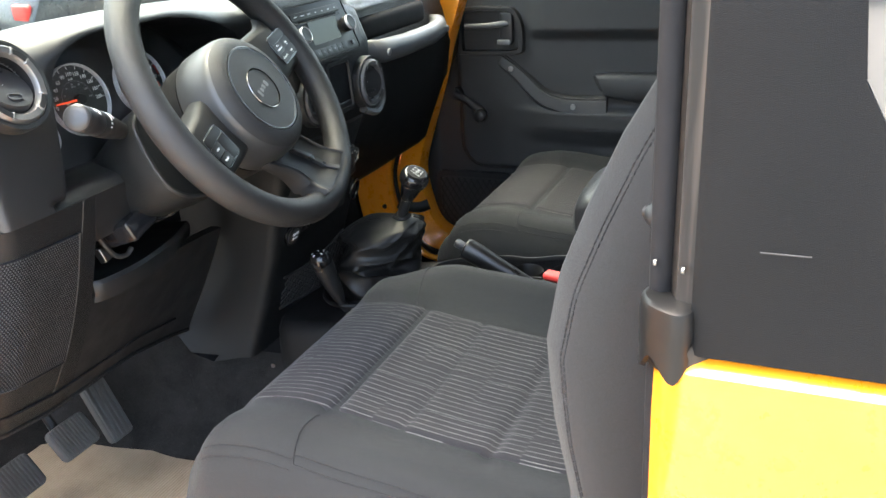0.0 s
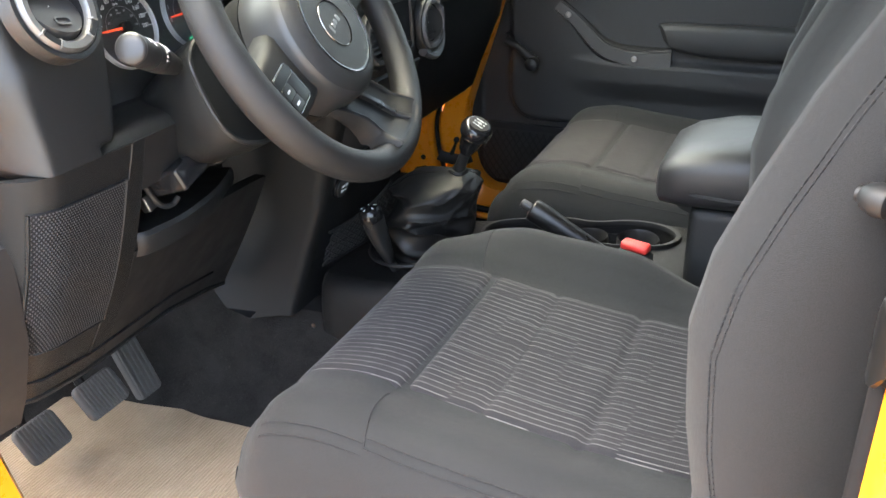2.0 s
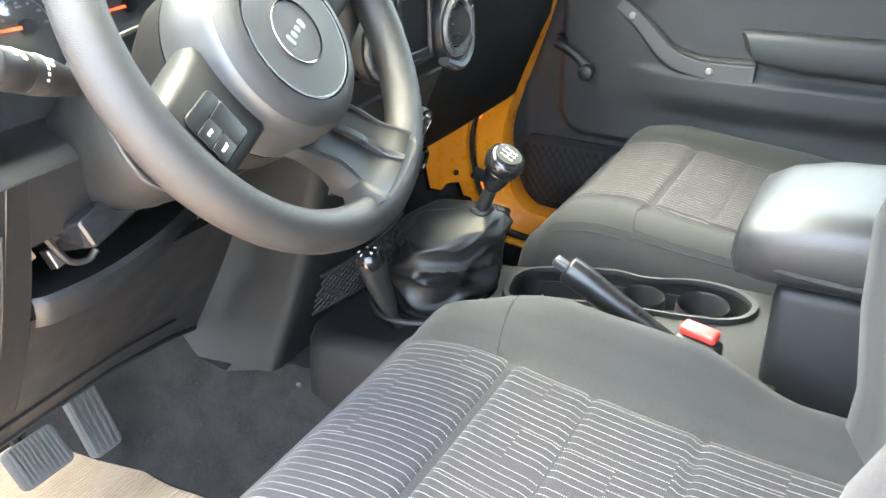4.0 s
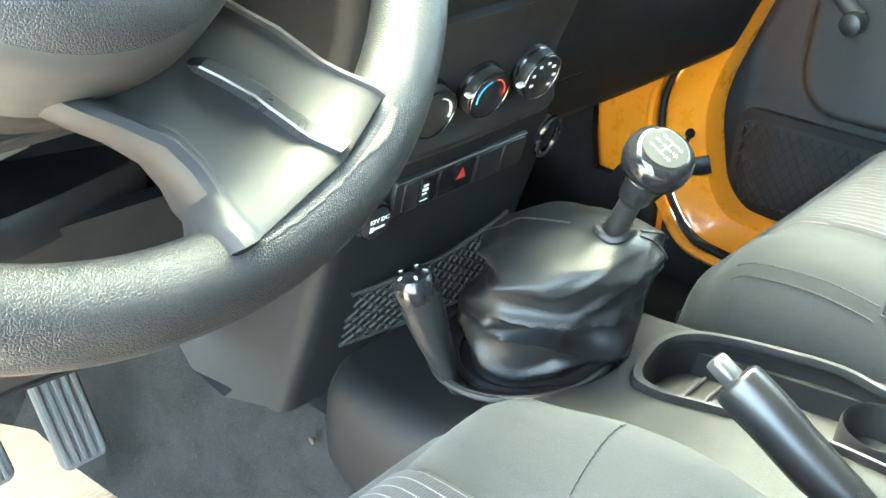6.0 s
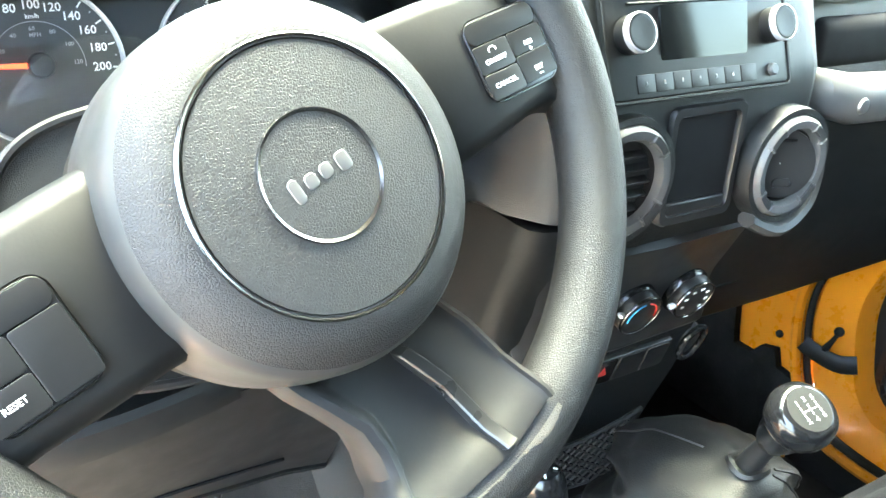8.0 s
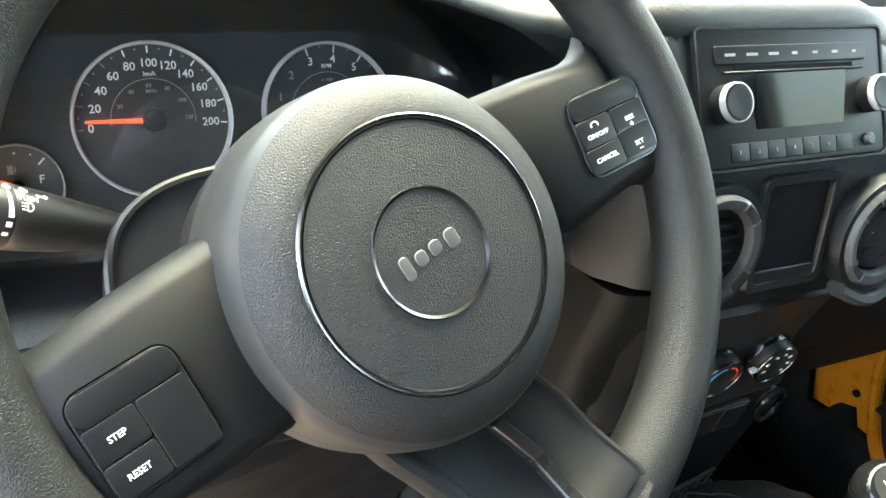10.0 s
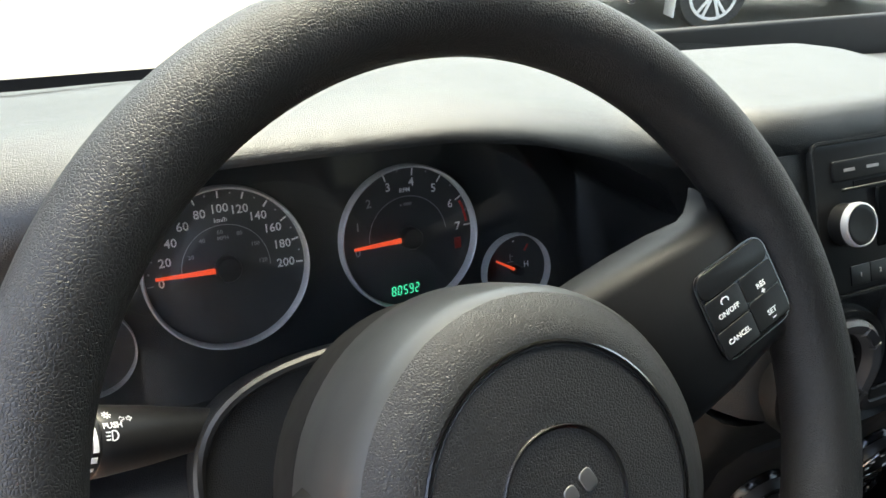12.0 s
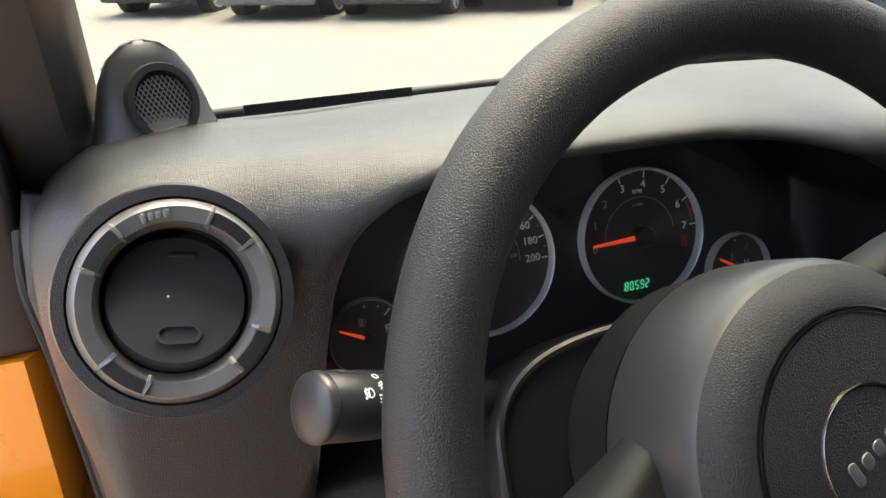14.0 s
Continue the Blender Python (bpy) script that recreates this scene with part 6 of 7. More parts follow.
for dx, w, h in ((-0.0135, 0.0050, 0.0105), (-0.0055, 0.0060, 0.0065), (0.0025, 0.0060, 0.0065), (0.0115, 0.0065, 0.0085)):
    bm = bmesh.new()
    plate(bm, W @ Matrix.Translation((dx, 0.0005 - (0.001 if w > 0.0062 else 0), -0.0011)), rounded(w, h, 0.0022, 4), 0.0016, 0.0006)
    part("raised_mark", bm, SILVER, badge)
words("SRS", W @ Matrix.Translation(polar(0.0425, 292) + Vector((0, 0, -0.0008))), 0.0062, PANEL, hubp, "moulded_letters")
for a, w in ((205, 0.008), (40, 0.006)):
    bm = bmesh.new()
    plate(bm, W @ Matrix.Rotation(radians(a), 4, "Z") @ Matrix.Translation((0.044, 0, -0.0012)) @ Matrix.Rotation(radians(90), 4, "Z"), rounded(w, 0.004, 0.001, 2), 0.0004)
    part("moulded_mark", bm, HUB_VINYL, hubp)


def spoke(side):
    """A side spoke with its key pad."""
    rings = []
    for t, half_up, half_dn, z in ((0.050, 0.047, 0.036, -0.034), (0.062, 0.046, 0.034, -0.030), (0.085, 0.0445, 0.031, -0.022), (0.110, 0.042, 0.030, -0.018), (0.135, 0.0385, 0.029, -0.018), (0.147, 0.0375, 0.030, -0.020), (0.154, 0.0388, 0.033, -0.0225), (0.160, 0.0425, 0.038, -0.027), (0.165, 0.047, 0.044, -0.031)):
        x = side * t
        back = -0.050 if t < 0.14 else -0.040
        rings.append([W @ Vector((x, y - 0.086 * x, zz)) for y, zz in ((half_up + 0.004, back), (half_up + 0.003, max(z - 0.012, back + 0.002)), (half_up, z - 0.004), (half_up - 0.006, z), (-half_dn + 0.006, z), (-half_dn, z - 0.004), (-half_dn - 0.003, max(z - 0.012, back + 0.002)), (-half_dn - 0.004, back))])
    bm = bmesh.new()
    ring_loft(bm, rings)
    sp = part("side_spoke", bm, SPOKE_BLACK, wheel, "smooth black side spoke")
    if side > 0:
        m = W @ Matrix.Translation((0.1365, -0.0100, -0.0178)) @ Matrix.Rotation(radians(-10), 4, "Z") @ Matrix.Diagonal((1.16, 0.95, 1, 1))
    else:
        m = W @ Matrix.Translation((-0.1225, 0.0122, -0.0178)) @ Matrix.Rotation(radians(-4), 4, "Z") @ Matrix.Diagonal((0.95, 0.98, 1, 1))
    bm = bmesh.new()
    band(bm, m, rounded(0.0442, 0.0447, 0.0078, 5), rounded(0.0430, 0.0435, 0.0072, 5), 0.0010)
    part("pad_rim", bm, RING_CHROME, sp, "fine dull chrome outline")
    bm = bmesh.new()
    plate(bm, m, rounded(0.0425, 0.043, 0.007, 5), 0.0012, 0.0004)
    pad = part("key_pad", bm, GLOSS, sp, "black cruise and display keys")
    if side > 0:
        keys = [(-0.0105, 0.0010, 0.0208, 0.0150, "ON/OFF"), (0.0105, 0.0022, 0.0206, 0.0126, "RES"), (-0.0105, -0.0138, 0.0208, 0.0138, "CANCEL"), (0.0105, -0.0120, 0.0206, 0.0150, "SET")]
    else:
        keys = [(-0.0105, 0.0015, 0.0208, 0.0142, "STEP"), (-0.0105, -0.0133, 0.0208, 0.0142, "RESET"), (0.0105, -0.0060, 0.0206, 0.0290, "")]
    bm = bmesh.new()
    plate(bm, m @ Matrix.Translation((0, 0.0149, 0.001)), rounded(0.0416, 0.0118, 0.0045, 4), 0.0008, 0.0003)
    part("blank_key", bm, KEY_BLACK, pad)
    for x, y, w, h, txt in keys:
        bm = bmesh.new()
        plate(bm, m @ Matrix.Translation((x, y, 0.001)), rounded(w - 0.0002, h - 0.0002, 0.0016, 3), 0.0008, 0.0003)
        key = part("key", bm, KEY_BLACK, pad)
        if txt:
            words(txt, m @ Matrix.Translation((x, y - (0.002 if txt in ("ON/OFF", "RES", "SET") else 0), 0.0019)), 0.0035, WHITE, key)
        if txt == "ON/OFF":
            bm = bmesh.new()
            tube(bm, [m @ Vector((x + 0.0022 * math.cos(a), y + 0.0035 + 0.0016 * math.sin(a), 0.0019)) for a in [radians(-30 + 30 * k) for k in range(9)]], 0.0004, 4)
            part("cruise_mark", bm, WHITE, key)
        if txt in ("RES", "SET"):
            bm = bmesh.new()
            block(bm, m @ Matrix.Translation((x, y - 0.0053, 0.0019)), (0.0022, 0.0006, 0.0003))
            if txt == "RES":
                block(bm, m @ Matrix.Translation((x, y - 0.0053, 0.00191)), (0.0006, 0.0022, 0.0003))
            part("sign_mark", bm, WHITE, key)


spoke(1)
spoke(-1)
# lower spoke: a broad plate, rounded at its left edge, with a raised bar
bm = bmesh.new()
rings = []
SPOKE = [(-0.050, -0.052, 0.029, -0.052), (-0.062, -0.0525, 0.030, -0.046), (-0.072, -0.0510, 0.032, -0.041), (-0.085, -0.0465, 0.0345, -0.037), (-0.100, -0.0425, 0.0380, -0.032), (-0.112, -0.0440, 0.0390, -0.029), (-0.121, -0.0475, 0.0392, -0.0260)]
for v, l, r, z, arc in [(*q, 0.0) for q in SPOKE] + [(-0.13, -0.0525, 0.0392, -0.0205, 0.150), (-0.14, -0.0570, 0.0388, -0.0145, 0.156), (-0.145, -0.0600, 0.0382, -0.0086, 0.162), (-0.15, -0.0620, 0.0374, -0.0064, 0.1662), (-0.152, -0.0625, 0.0370, -0.0130, 0.168)]:
    k = ease(-0.055, -0.070, v)
    rings.append([W @ Vector((x, 0.016 - math.sqrt(arc ** 2 - x ** 2) if arc else v, zz)) for x, zz in ((l + 0.002, -0.046 if arc else -0.056), (l - 0.001, z - 0.012), (l - 0.0005, z - 0.003), (l + 0.002, z + 0.002 * k), (l + 0.006, z + 0.003 * k), (l + 0.0095, z + 0.001 * k), (l + 0.0115, z - 0.003), (l + 0.014, z - 0.0045), (0.0, z - 0.0045), (r - 0.006, z - 0.0045), (r - 0.0035, z - 0.0035), (r - 0.0025, z - 0.001), (r - 0.0008, z - 0.001), (r, z - 0.004), (r + 0.001, -0.046 if arc else -0.056))])
ring_loft(bm, rings)
low = part("lower_spoke", bm, SPOKE_BLACK, wheel, "broad black lower spoke", angle=35)
bm = bmesh.new()
rings = []
for v, c, w, h in ((-0.084, -0.0010, 0.0022, -0.006), (-0.089, 0.0, 0.0034, 0.0005), (-0.097, 0.0018, 0.0036, 0.0012), (-0.111, 0.0048, 0.0036, 0.0015), (-0.116, 0.0052, 0.0036, 0.0005), (-0.136, 0.0045, 0.0036, 0.0), (-0.1465, 0.0038, 0.0036, 0.0005), (-0.149, 0.0038, 0.0032, -0.008)):
    z = track(sorted([(q[0], q[3]) for q in SPOKE] + [(-0.134, -0.0205), (-0.140, -0.0145), (-0.146, -0.0086), (-0.1505, -0.0064)]), v)
    rings.append([W @ Vector((c + x * w, v, z + h + d)) for x, d in ((-1.3, -0.009), (-1.0, -0.0008), (-0.75, 0.0), (0.75, 0.0), (1.0, -0.0008), (1.3, -0.009))])
ring_loft(bm, rings)
part("raised_bar", bm, GLOSS_BAR, low, "satin raised bar", angle=30)
# bare worn patch where the rim meets the lower spoke
random.seed(5)
bm = bmesh.new()
strip_in, strip_out = [], []
for k in range(41):
    a = radians(lerp(-112, -81, k / 40))
    t = k / 40
    w = 0.0007 + 0.0036 * math.exp(-((t - 0.86) / 0.13) ** 2) + random.uniform(0, 0.0009)
    strip_in.append((a, -0.10))
    strip_out.append((a, w))
rows = []
for (a, _), (_, w) in zip(strip_in, strip_out):
    d = Vector((math.cos(a), math.sin(a), 0))
    row = []
    for q in range(4):
        b = math.pi - radians(70) - (w * q / 3) / RT
        g = 1.02 * (1 + 0.06 * math.cos(2 * a) ** 2)
        row.append(RC @ (d * (R0 + RT * g * 0.94 * math.cos(b)) + Vector((0, 0, RT * g * math.sin(b)))))
    rows.append(row)
ring_loft(bm, rows, closed=False)
part("worn_patch", bm, BARE, wheel, "bare pale worn patch")
bm = bmesh.new()
lathe(bm, [(0.056, -0.140), (0.070, -0.118), (0.0800, -0.095), (0.0815, -0.0650)], W, 56)
part("rear_cover", bm, SPOKE_BLACK, wheel)

# ---- centre console ----
console = thing("centre_console", "black plastic floor console with tray and cup holders", "console", (0.03, -0.1, 0.66))


def console_top(y):
    return track([(-0.42, 0.792), (-0.25, 0.788), (0.0, 0.765), (0.10, 0.752), (0.20, 0.745)], y)


bm = bmesh.new()
rings = []
for y, xl, xr in ((0.215, -0.135, 0.085), (0.205, -0.148, 0.094), (0.18, -0.152, 0.098), (0.10, -0.150, 0.099), (0.03, -0.138, 0.099), (0.01, -0.132, 0.101), (-0.06, -0.122, 0.114), (-0.15, -0.115, 0.128), (-0.34, -0.105, 0.137), (-0.42, -0.10, 0.137)):
    z = console_top(y) - 0.014
    dip = 0.045 * ease(0.025, 0.012, y)
    rings.append([(xl - 0.015, y, 0.50), (xl - 0.010, y, z - 0.05), (xl - 0.004, y, z - 0.016), (xl + 0.008, y, z - 0.003), (xl + 0.022, y, z), (xl + 0.026, y, z - dip), (xr - 0.022, y, z - dip), (xr - 0.018, y, z), (xr - 0.006, y, z - 0.004), (xr, y, z - 0.02), (xr + 0.01, y, 0.50)])
ring_loft(bm, rings)
part("base", bm, CONSOLE_BLACK, console, angle=50)
# top deck, open over the tray
deck_out = [(p.x, p.y) for p in smoothed([(-0.112, 0.03, 0), (-0.120, -0.08, 0), (-0.104, -0.25, 0), (-0.095, -0.36, 0), (0.03, -0.375, 0), (0.128, -0.36, 0), (0.131, -0.22, 0), (0.122, -0.12, 0), (0.100, 0.0, 0), (0.097, 0.10, 0), (0.082, 0.165, 0), (0.05, 0.180, 0), (0.080, 0.12, 0), (0.076, 0.06, 0), (0.04, 0.015, 0), (-0.02, 0.012, 0), (-0.07, 0.04, 0)], 4, True)]
TRAY = [(p.x, p.y) for p in smoothed([(0.012, -0.015, 0), (0.062, -0.004, 0), (0.115, -0.012, 0), (0.140, -0.045, 0), (0.142, -0.13, 0), (0.132, -0.165, 0), (0.134, -0.19, 0), (0.146, -0.23, 0), (0.138, -0.285, 0), (0.098, -0.315, 0), (0.050, -0.300, 0), (0.030, -0.25, 0), (0.028, -0.15, 0), (0.012, -0.08, 0), (0.002, -0.04, 0)], 4, True)]
TRAY = [(x if x < 0.04 else 0.04 + (x - 0.04) * track([(-0.30, 0.78), (-0.12, 0.74), (-0.03, 0.56), (0.0, 0.52)], y), y) for x, y in TRAY]
bm = bmesh.new()
edges = []
for loop, drop in ((deck_out, 0.013), (TRAY, 0.042)):
    up = [bm.verts.new((x, y, console_top(y) - 0.001)) for x, y in loop]
    dn_ = [bm.verts.new((x, y, console_top(y) - drop)) for x, y in loop]
    for k in range(len(loop)):
        edges.append(bm.edges.new((up[k - 1], up[k])))
        bm.faces.new((up[k - 1], up[k], dn_[k], dn_[k - 1]))
bmesh.ops.triangle_fill(bm, use_beauty=True, use_dissolve=False, edges=edges, normal=(0, 0, 1))
part("deck", bm, CONSOLE_BLACK, console, "black console deck", angle=30)
# tray rim and cup wells
cx, cy = 0.062, -0.15
bm = bmesh.new()
band(bm, Matrix(), [(cx + (x - cx) * 1.12, cy + (y - cy) * 1.06) for x, y in TRAY], TRAY, 0.012, 0.004)
for v in bm.verts:
    v.co.z += console_top(v.co.y) - 0.006
part("tray_rim", bm, PANEL, console, "satin raised tray rim", angle=50)
bm = bmesh.new()
plate(bm, Matrix(), TRAY, 0.002)
for v in bm.verts:
    v.co.z += console_top(v.co.y) - 0.040
part("tray_floor", bm, MATT, console)
bm = bmesh.new()
plate(bm, Matrix.Translation((0.054, -0.062, 0)), rounded(0.062, 0.070, 0.012, 4), 0.003, 0.001)
for v in bm.verts:
    v.co.z += console_top(v.co.y) - 0.0375
part("coin_tray", bm, PANEL, console, "rubber coin tray mat")
for k in range(4):
    bm = bmesh.new()
    block(bm, Matrix.Translation((0.054, -0.036 - 0.016 * k, console_top(-0.06) - 0.0330)), (0.056, 0.003, 0.002), 0.0008, 1)
    part("mat_rib", bm, PANEL, console)
for x, y, r in ((0.078, -0.180, 0.027), (0.080, -0.258, 0.032)):
    bm = bmesh.new()
    m = Matrix.Translation((x, y, console_top(y)))
    lathe(bm, [(r * 1.10, -0.039), (r * 1.08, -0.008), (r * 1.03, -0.004), (r * 0.98, -0.007), (r * 0.94, -0.0375), (0.0, -0.0375)], m, 40)
    part("cup_holder", bm, PANEL, console, "round cup holder")
# lever well
bm = bmesh.new()
lathe(bm, [(0.078, -0.02), (0.078, 0.002), (0.074, 0.004), (0.072, 0.0)], Matrix.Translation((0.004, 0.098, 0.741)), 44, 0.80)
part("lever_well", bm, DEEP, console)
bm = bmesh.new()
tube(bm, [(-0.008 + 0.090 * math.cos(a), 0.098 + 0.080 * math.sin(a), 0.752 - 0.02 * math.sin(a) * 0.3) for a in [2 * math.pi * k / 40 for k in range(40)]], 0.004, 8, True)
part("well_rim", bm, MATT, console)
bm = bmesh.new()
lathe(bm, [(0.004, 0), (0.004, 0.002), (0.001, 0.004)], basis((-0.166, 0.222, 0.648), (0, 1, 0), (0, 0, 1)), 12)
part("trim_clip", bm, STEEL, console)

# ---- gear lever ----
lever = thing("gear_lever", "gear lever with a glossy black shift knob and leather boot", "gear lever", (0.02, 0.1, 0.745))
bm = bmesh.new()
base_c, top_c = Vector((0.022, 0.094, 0.742)), Vector((0.015, 0.030, 0.886))
rings = []
for i in range(64):
    t = i / 63
    c = Vector((lerp(base_c.x, top_c.x, t ** 3), lerp(base_c.y, top_c.y, t ** 2.6), lerp(base_c.z, top_c.z, track([(0, 0), (0.80, 0.88), (1, 1.0)], t))))
    r = track([(0, 0.080), (0.10, 0.086), (0.35, 0.085), (0.62, 0.083), (0.76, 0.073), (0.85, 0.057), (0.93, 0.033), (0.97, 0.0195), (1, 0.0145)], t)
    wgt = math.sin(math.pi * min(1, t * 1.02)) ** 0.5
    ring = []
    for k in range(96):
        a = 2 * math.pi * k / 96
        drift = noise.noise(Vector((math.cos(a) * 1.1, math.sin(a) * 1.1, t * 1.4 + 3.0)))
        n1 = noise.noise(Vector((math.cos(a) * 0.95 + 7.0, math.sin(a) * 0.95, t * 3.6 + 0.7 * math.sin(a + 0.6) + 0.7 * drift)))
        n2 = noise.noise(Vector((math.cos(a) * 1.5, math.sin(a) * 1.5 + 5.0, t * 4.4 - 0.9 * math.cos(a))))
        fold = 0.0120 * (1 - min(1.0, abs(n1) * 3.0)) ** 1.3 - 0.0110 * min(1.0, max(0.0, n1) * 2.4)
        fold += 0.0055 * (1 - min(1.0, abs(n2) * 3.4)) ** 1.5 - 0.004
        fold += 0.0010 * noise.noise(Vector((math.cos(a) * 3.5, math.sin(a) * 3.5, t * 8.0)))
        corner = 0.06 * r * math.cos(4 * a) * (1 - t)
        rr = r + corner + fold * wgt * min(1.0, (r / 0.078) ** 3)
        ring.append(c + Vector((rr * math.cos(a), rr * 0.88 * math.sin(a), 0.007 * wgt * math.sin(2 * a + 5 * t) + 0.004 * drift * wgt)))
    rings.append([Vector((p.x if p.x < 0.022 else 0.022 + (p.x - 0.022) * lerp(0.72, 0.92, t), p.y, p.z)) for p in ring])
ring_loft(bm, rings)
part("boot", bm, BOOT_LEATHER, lever, "wrinkled black leather boot", angle=80)
bm = bmesh.new()
tube(bm, [top_c + Vector((0.0150 * math.cos(a), 0.0140 * math.sin(a), 0.002 * math.sin(3 * a))) for a in [2 * math.pi * k / 30 for k in range(30)]], 0.0035, 6, True)
part("boot_collar", bm, BOOT_LEATHER, lever)
for a0 in (-1.15, -0.85, 2.0):
    bm = bmesh.new()
    pts = []
    for i in range(4, 60):
        k = int((a0 % (2 * math.pi)) / (2 * math.pi) * 96)
        p = rings[i][k]
        c = sum(rings[i], Vector()) / 96
        pts.append(p + (p - c).normalized() * 0.0006)
    tube(bm, pts, 0.0013, 5)
    part("boot_seam", bm, BOOT_LEATHER, lever, "raised double seam")
KN = Vector((0.002, -0.003, 0.9535))
axis = (KN - Vector((0.016, 0.034, 0.885))).normalized()
bm = bmesh.new()
tube(bm, [Vector((0.016, 0.036, 0.87)), Vector((0.0135, 0.022, 0.905)), KN - axis * 0.02], [0.011, 0.009, 0.008], 14)
part("shaft", bm, MATT, lever)
km = basis(KN, Vector((1, 0, 0)) - axis * axis.x, axis.cross(Vector((1, 0, 0)) - axis * axis.x)) @ Matrix.Scale(0.88, 4)
bm = bmesh.new()
lathe(bm, [(0.011, -0.042), (0.0145, -0.036), (0.0185, -0.022), (0.0215, -0.006), (0.0255, 0.002), (0.0285, 0.009), (0.0290, 0.016), (0.0272, 0.023), (0.0225, 0.0275), (0.019, 0.029)], km, 40)
knob = part("shift_knob", bm, GLOSS, lever, "glossy black shift knob")
bm = bmesh.new()
band(bm, km @ Matrix.Translation((0, 0, 0.003)), circle(0.0268, 44), circle(0.0258, 44), 0.0010, 0.0003)
part("knob_ring", bm, RING_CHROME, knob)
bm = bmesh.new()
lathe(bm, [(0.0195, 0.026), (0.0190, 0.0292), (0.0, 0.0298)], km, 36)
kc = part("pattern_cap", bm, RUBBER, knob, "dark cap with the shift pattern")
pm = km @ Matrix.Translation((0, 0, 0.0300))
for i, (ch, x, y) in enumerate((("1", -0.008, 0.0075), ("3", 0.0, 0.0085), ("5", 0.008, 0.0075), ("2", -0.008, -0.0085), ("4", 0.0, -0.0095), ("6", 0.008, -0.0085))):
    words(ch, pm @ Matrix.Translation((x, y, 0)), 0.0058, WHITE, kc, "gear_number")
for x in (-0.008, 0, 0.008):
    bm = bmesh.new()
    block(bm, pm @ Matrix.Translation((x, -0.0005, -0.0001)), (0.0008, 0.009, 0.0004))
    part("pattern_line", bm, WHITE, kc)
bm = bmesh.new()
block(bm, pm @ Matrix.Translation((0, -0.0005, -0.0001)), (0.0168, 0.0008, 0.00042))
part("pattern_line", bm, WHITE, kc)

# transfer case lever
tl = thing("transfer_lever", "short transfer case lever with a glossy black knob", "lever", (-0.092, 0.11, 0.745))
bm = bmesh.new()
tube(bm, smoothed([(-0.082, 0.098, 0.728), (-0.0925, 0.106, 0.752), (-0.0960, 0.110, 0.768), (-0.1035, 0.120, 0.806), (-0.1085, 0.127, 0.838)], 4), [0.0070, 0.0070, 0.0070, 0.0070, 0.0070, 0.0072, 0.0078, 0.0088, 0.0105, 0.0122, 0.0138, 0.0152, 0.0164, 0.0174, 0.0180, 0.0184, 0.0186], 20)
part("grip", bm, GLOSS_BAR, tl, "satin black tapered grip")
tm = basis((-0.1085, 0.127, 0.836), (1, 0, 0.12), (0, 1, -0.22))
bm = bmesh.new()
lathe(bm, [(0.0180, -0.004), (0.0190, 0.0), (0.0192, 0.006), (0.0182, 0.013), (0.0150, 0.018), (0.006, 0.0205), (0, 0.0208)], tm, 28)
tk = part("knob", bm, GLOSS, tl)
for k in range(5):
    a = radians(30 + 72 * k)
    bm = bmesh.new()
    block(bm, tm @ Matrix.Rotation(a, 4, "Z") @ Matrix.Translation((0.0115, 0, 0.0200)) @ pose(0, 0, 0, 0, 18, 0), (0.004, 0.002, 0.0006))
    part("knob_mark", bm, WHITE, tk)

# handbrake
hb = thing("handbrake", "black handbrake lever with a grey release button, lowered", "handbrake", (-0.03, -0.2, 0.79))
p0, p1 = Vector((-0.073, -0.257, 0.811)), Vector((-0.073, -0.127, 0.877))
bm = bmesh.new()
d = (p1 - p0)
tube(bm, smoothed([p0 + Vector((0.0, -0.10, -0.052)), p0 + d * 0.25, p0 + d * 0.55 + Vector((0, 0, -0.002)), p0 + d * 0.8, p0 + d * 0.97, p1 + d * 0.012], 5),
     [0.84 * r for r in (0.012, 0.012, 0.012, 0.0125, 0.013, 0.014, 0.015, 0.016, 0.0165, 0.017, 0.0175, 0.0178, 0.018, 0.018, 0.0182, 0.0185, 0.0187, 0.0188, 0.0188, 0.0187, 0.0186, 0.0182, 0.0175, 0.016, 0.0135, 0.012)], 18, flat=1.15)
part("grip", bm, smooth_plastic("satin_grip_plastic", (0.0055, 0.0055, 0.006), 0.33, 0.4), hb, "satin black grip")
bm = bmesh.new()
dn = d.normalized()
block(bm, basis(p1 + dn * 0.009, dn.cross(UP), dn.cross(dn.cross(UP))), (0.0135, 0.0120, 0.020), 0.0035)
part("release_button", bm, FLAP_GREY, hb, "grey release button")
bm = bmesh.new()
side = dn.cross(UP).normalized()
tube(bm, [p0.lerp(p1, t) + UP * 0.0150 + side * 0.0 for t in (0.55, 0.7, 0.85, 0.95)], 0.004, 8, flat=0.6)
part("top_rib", bm, MATT, hb)

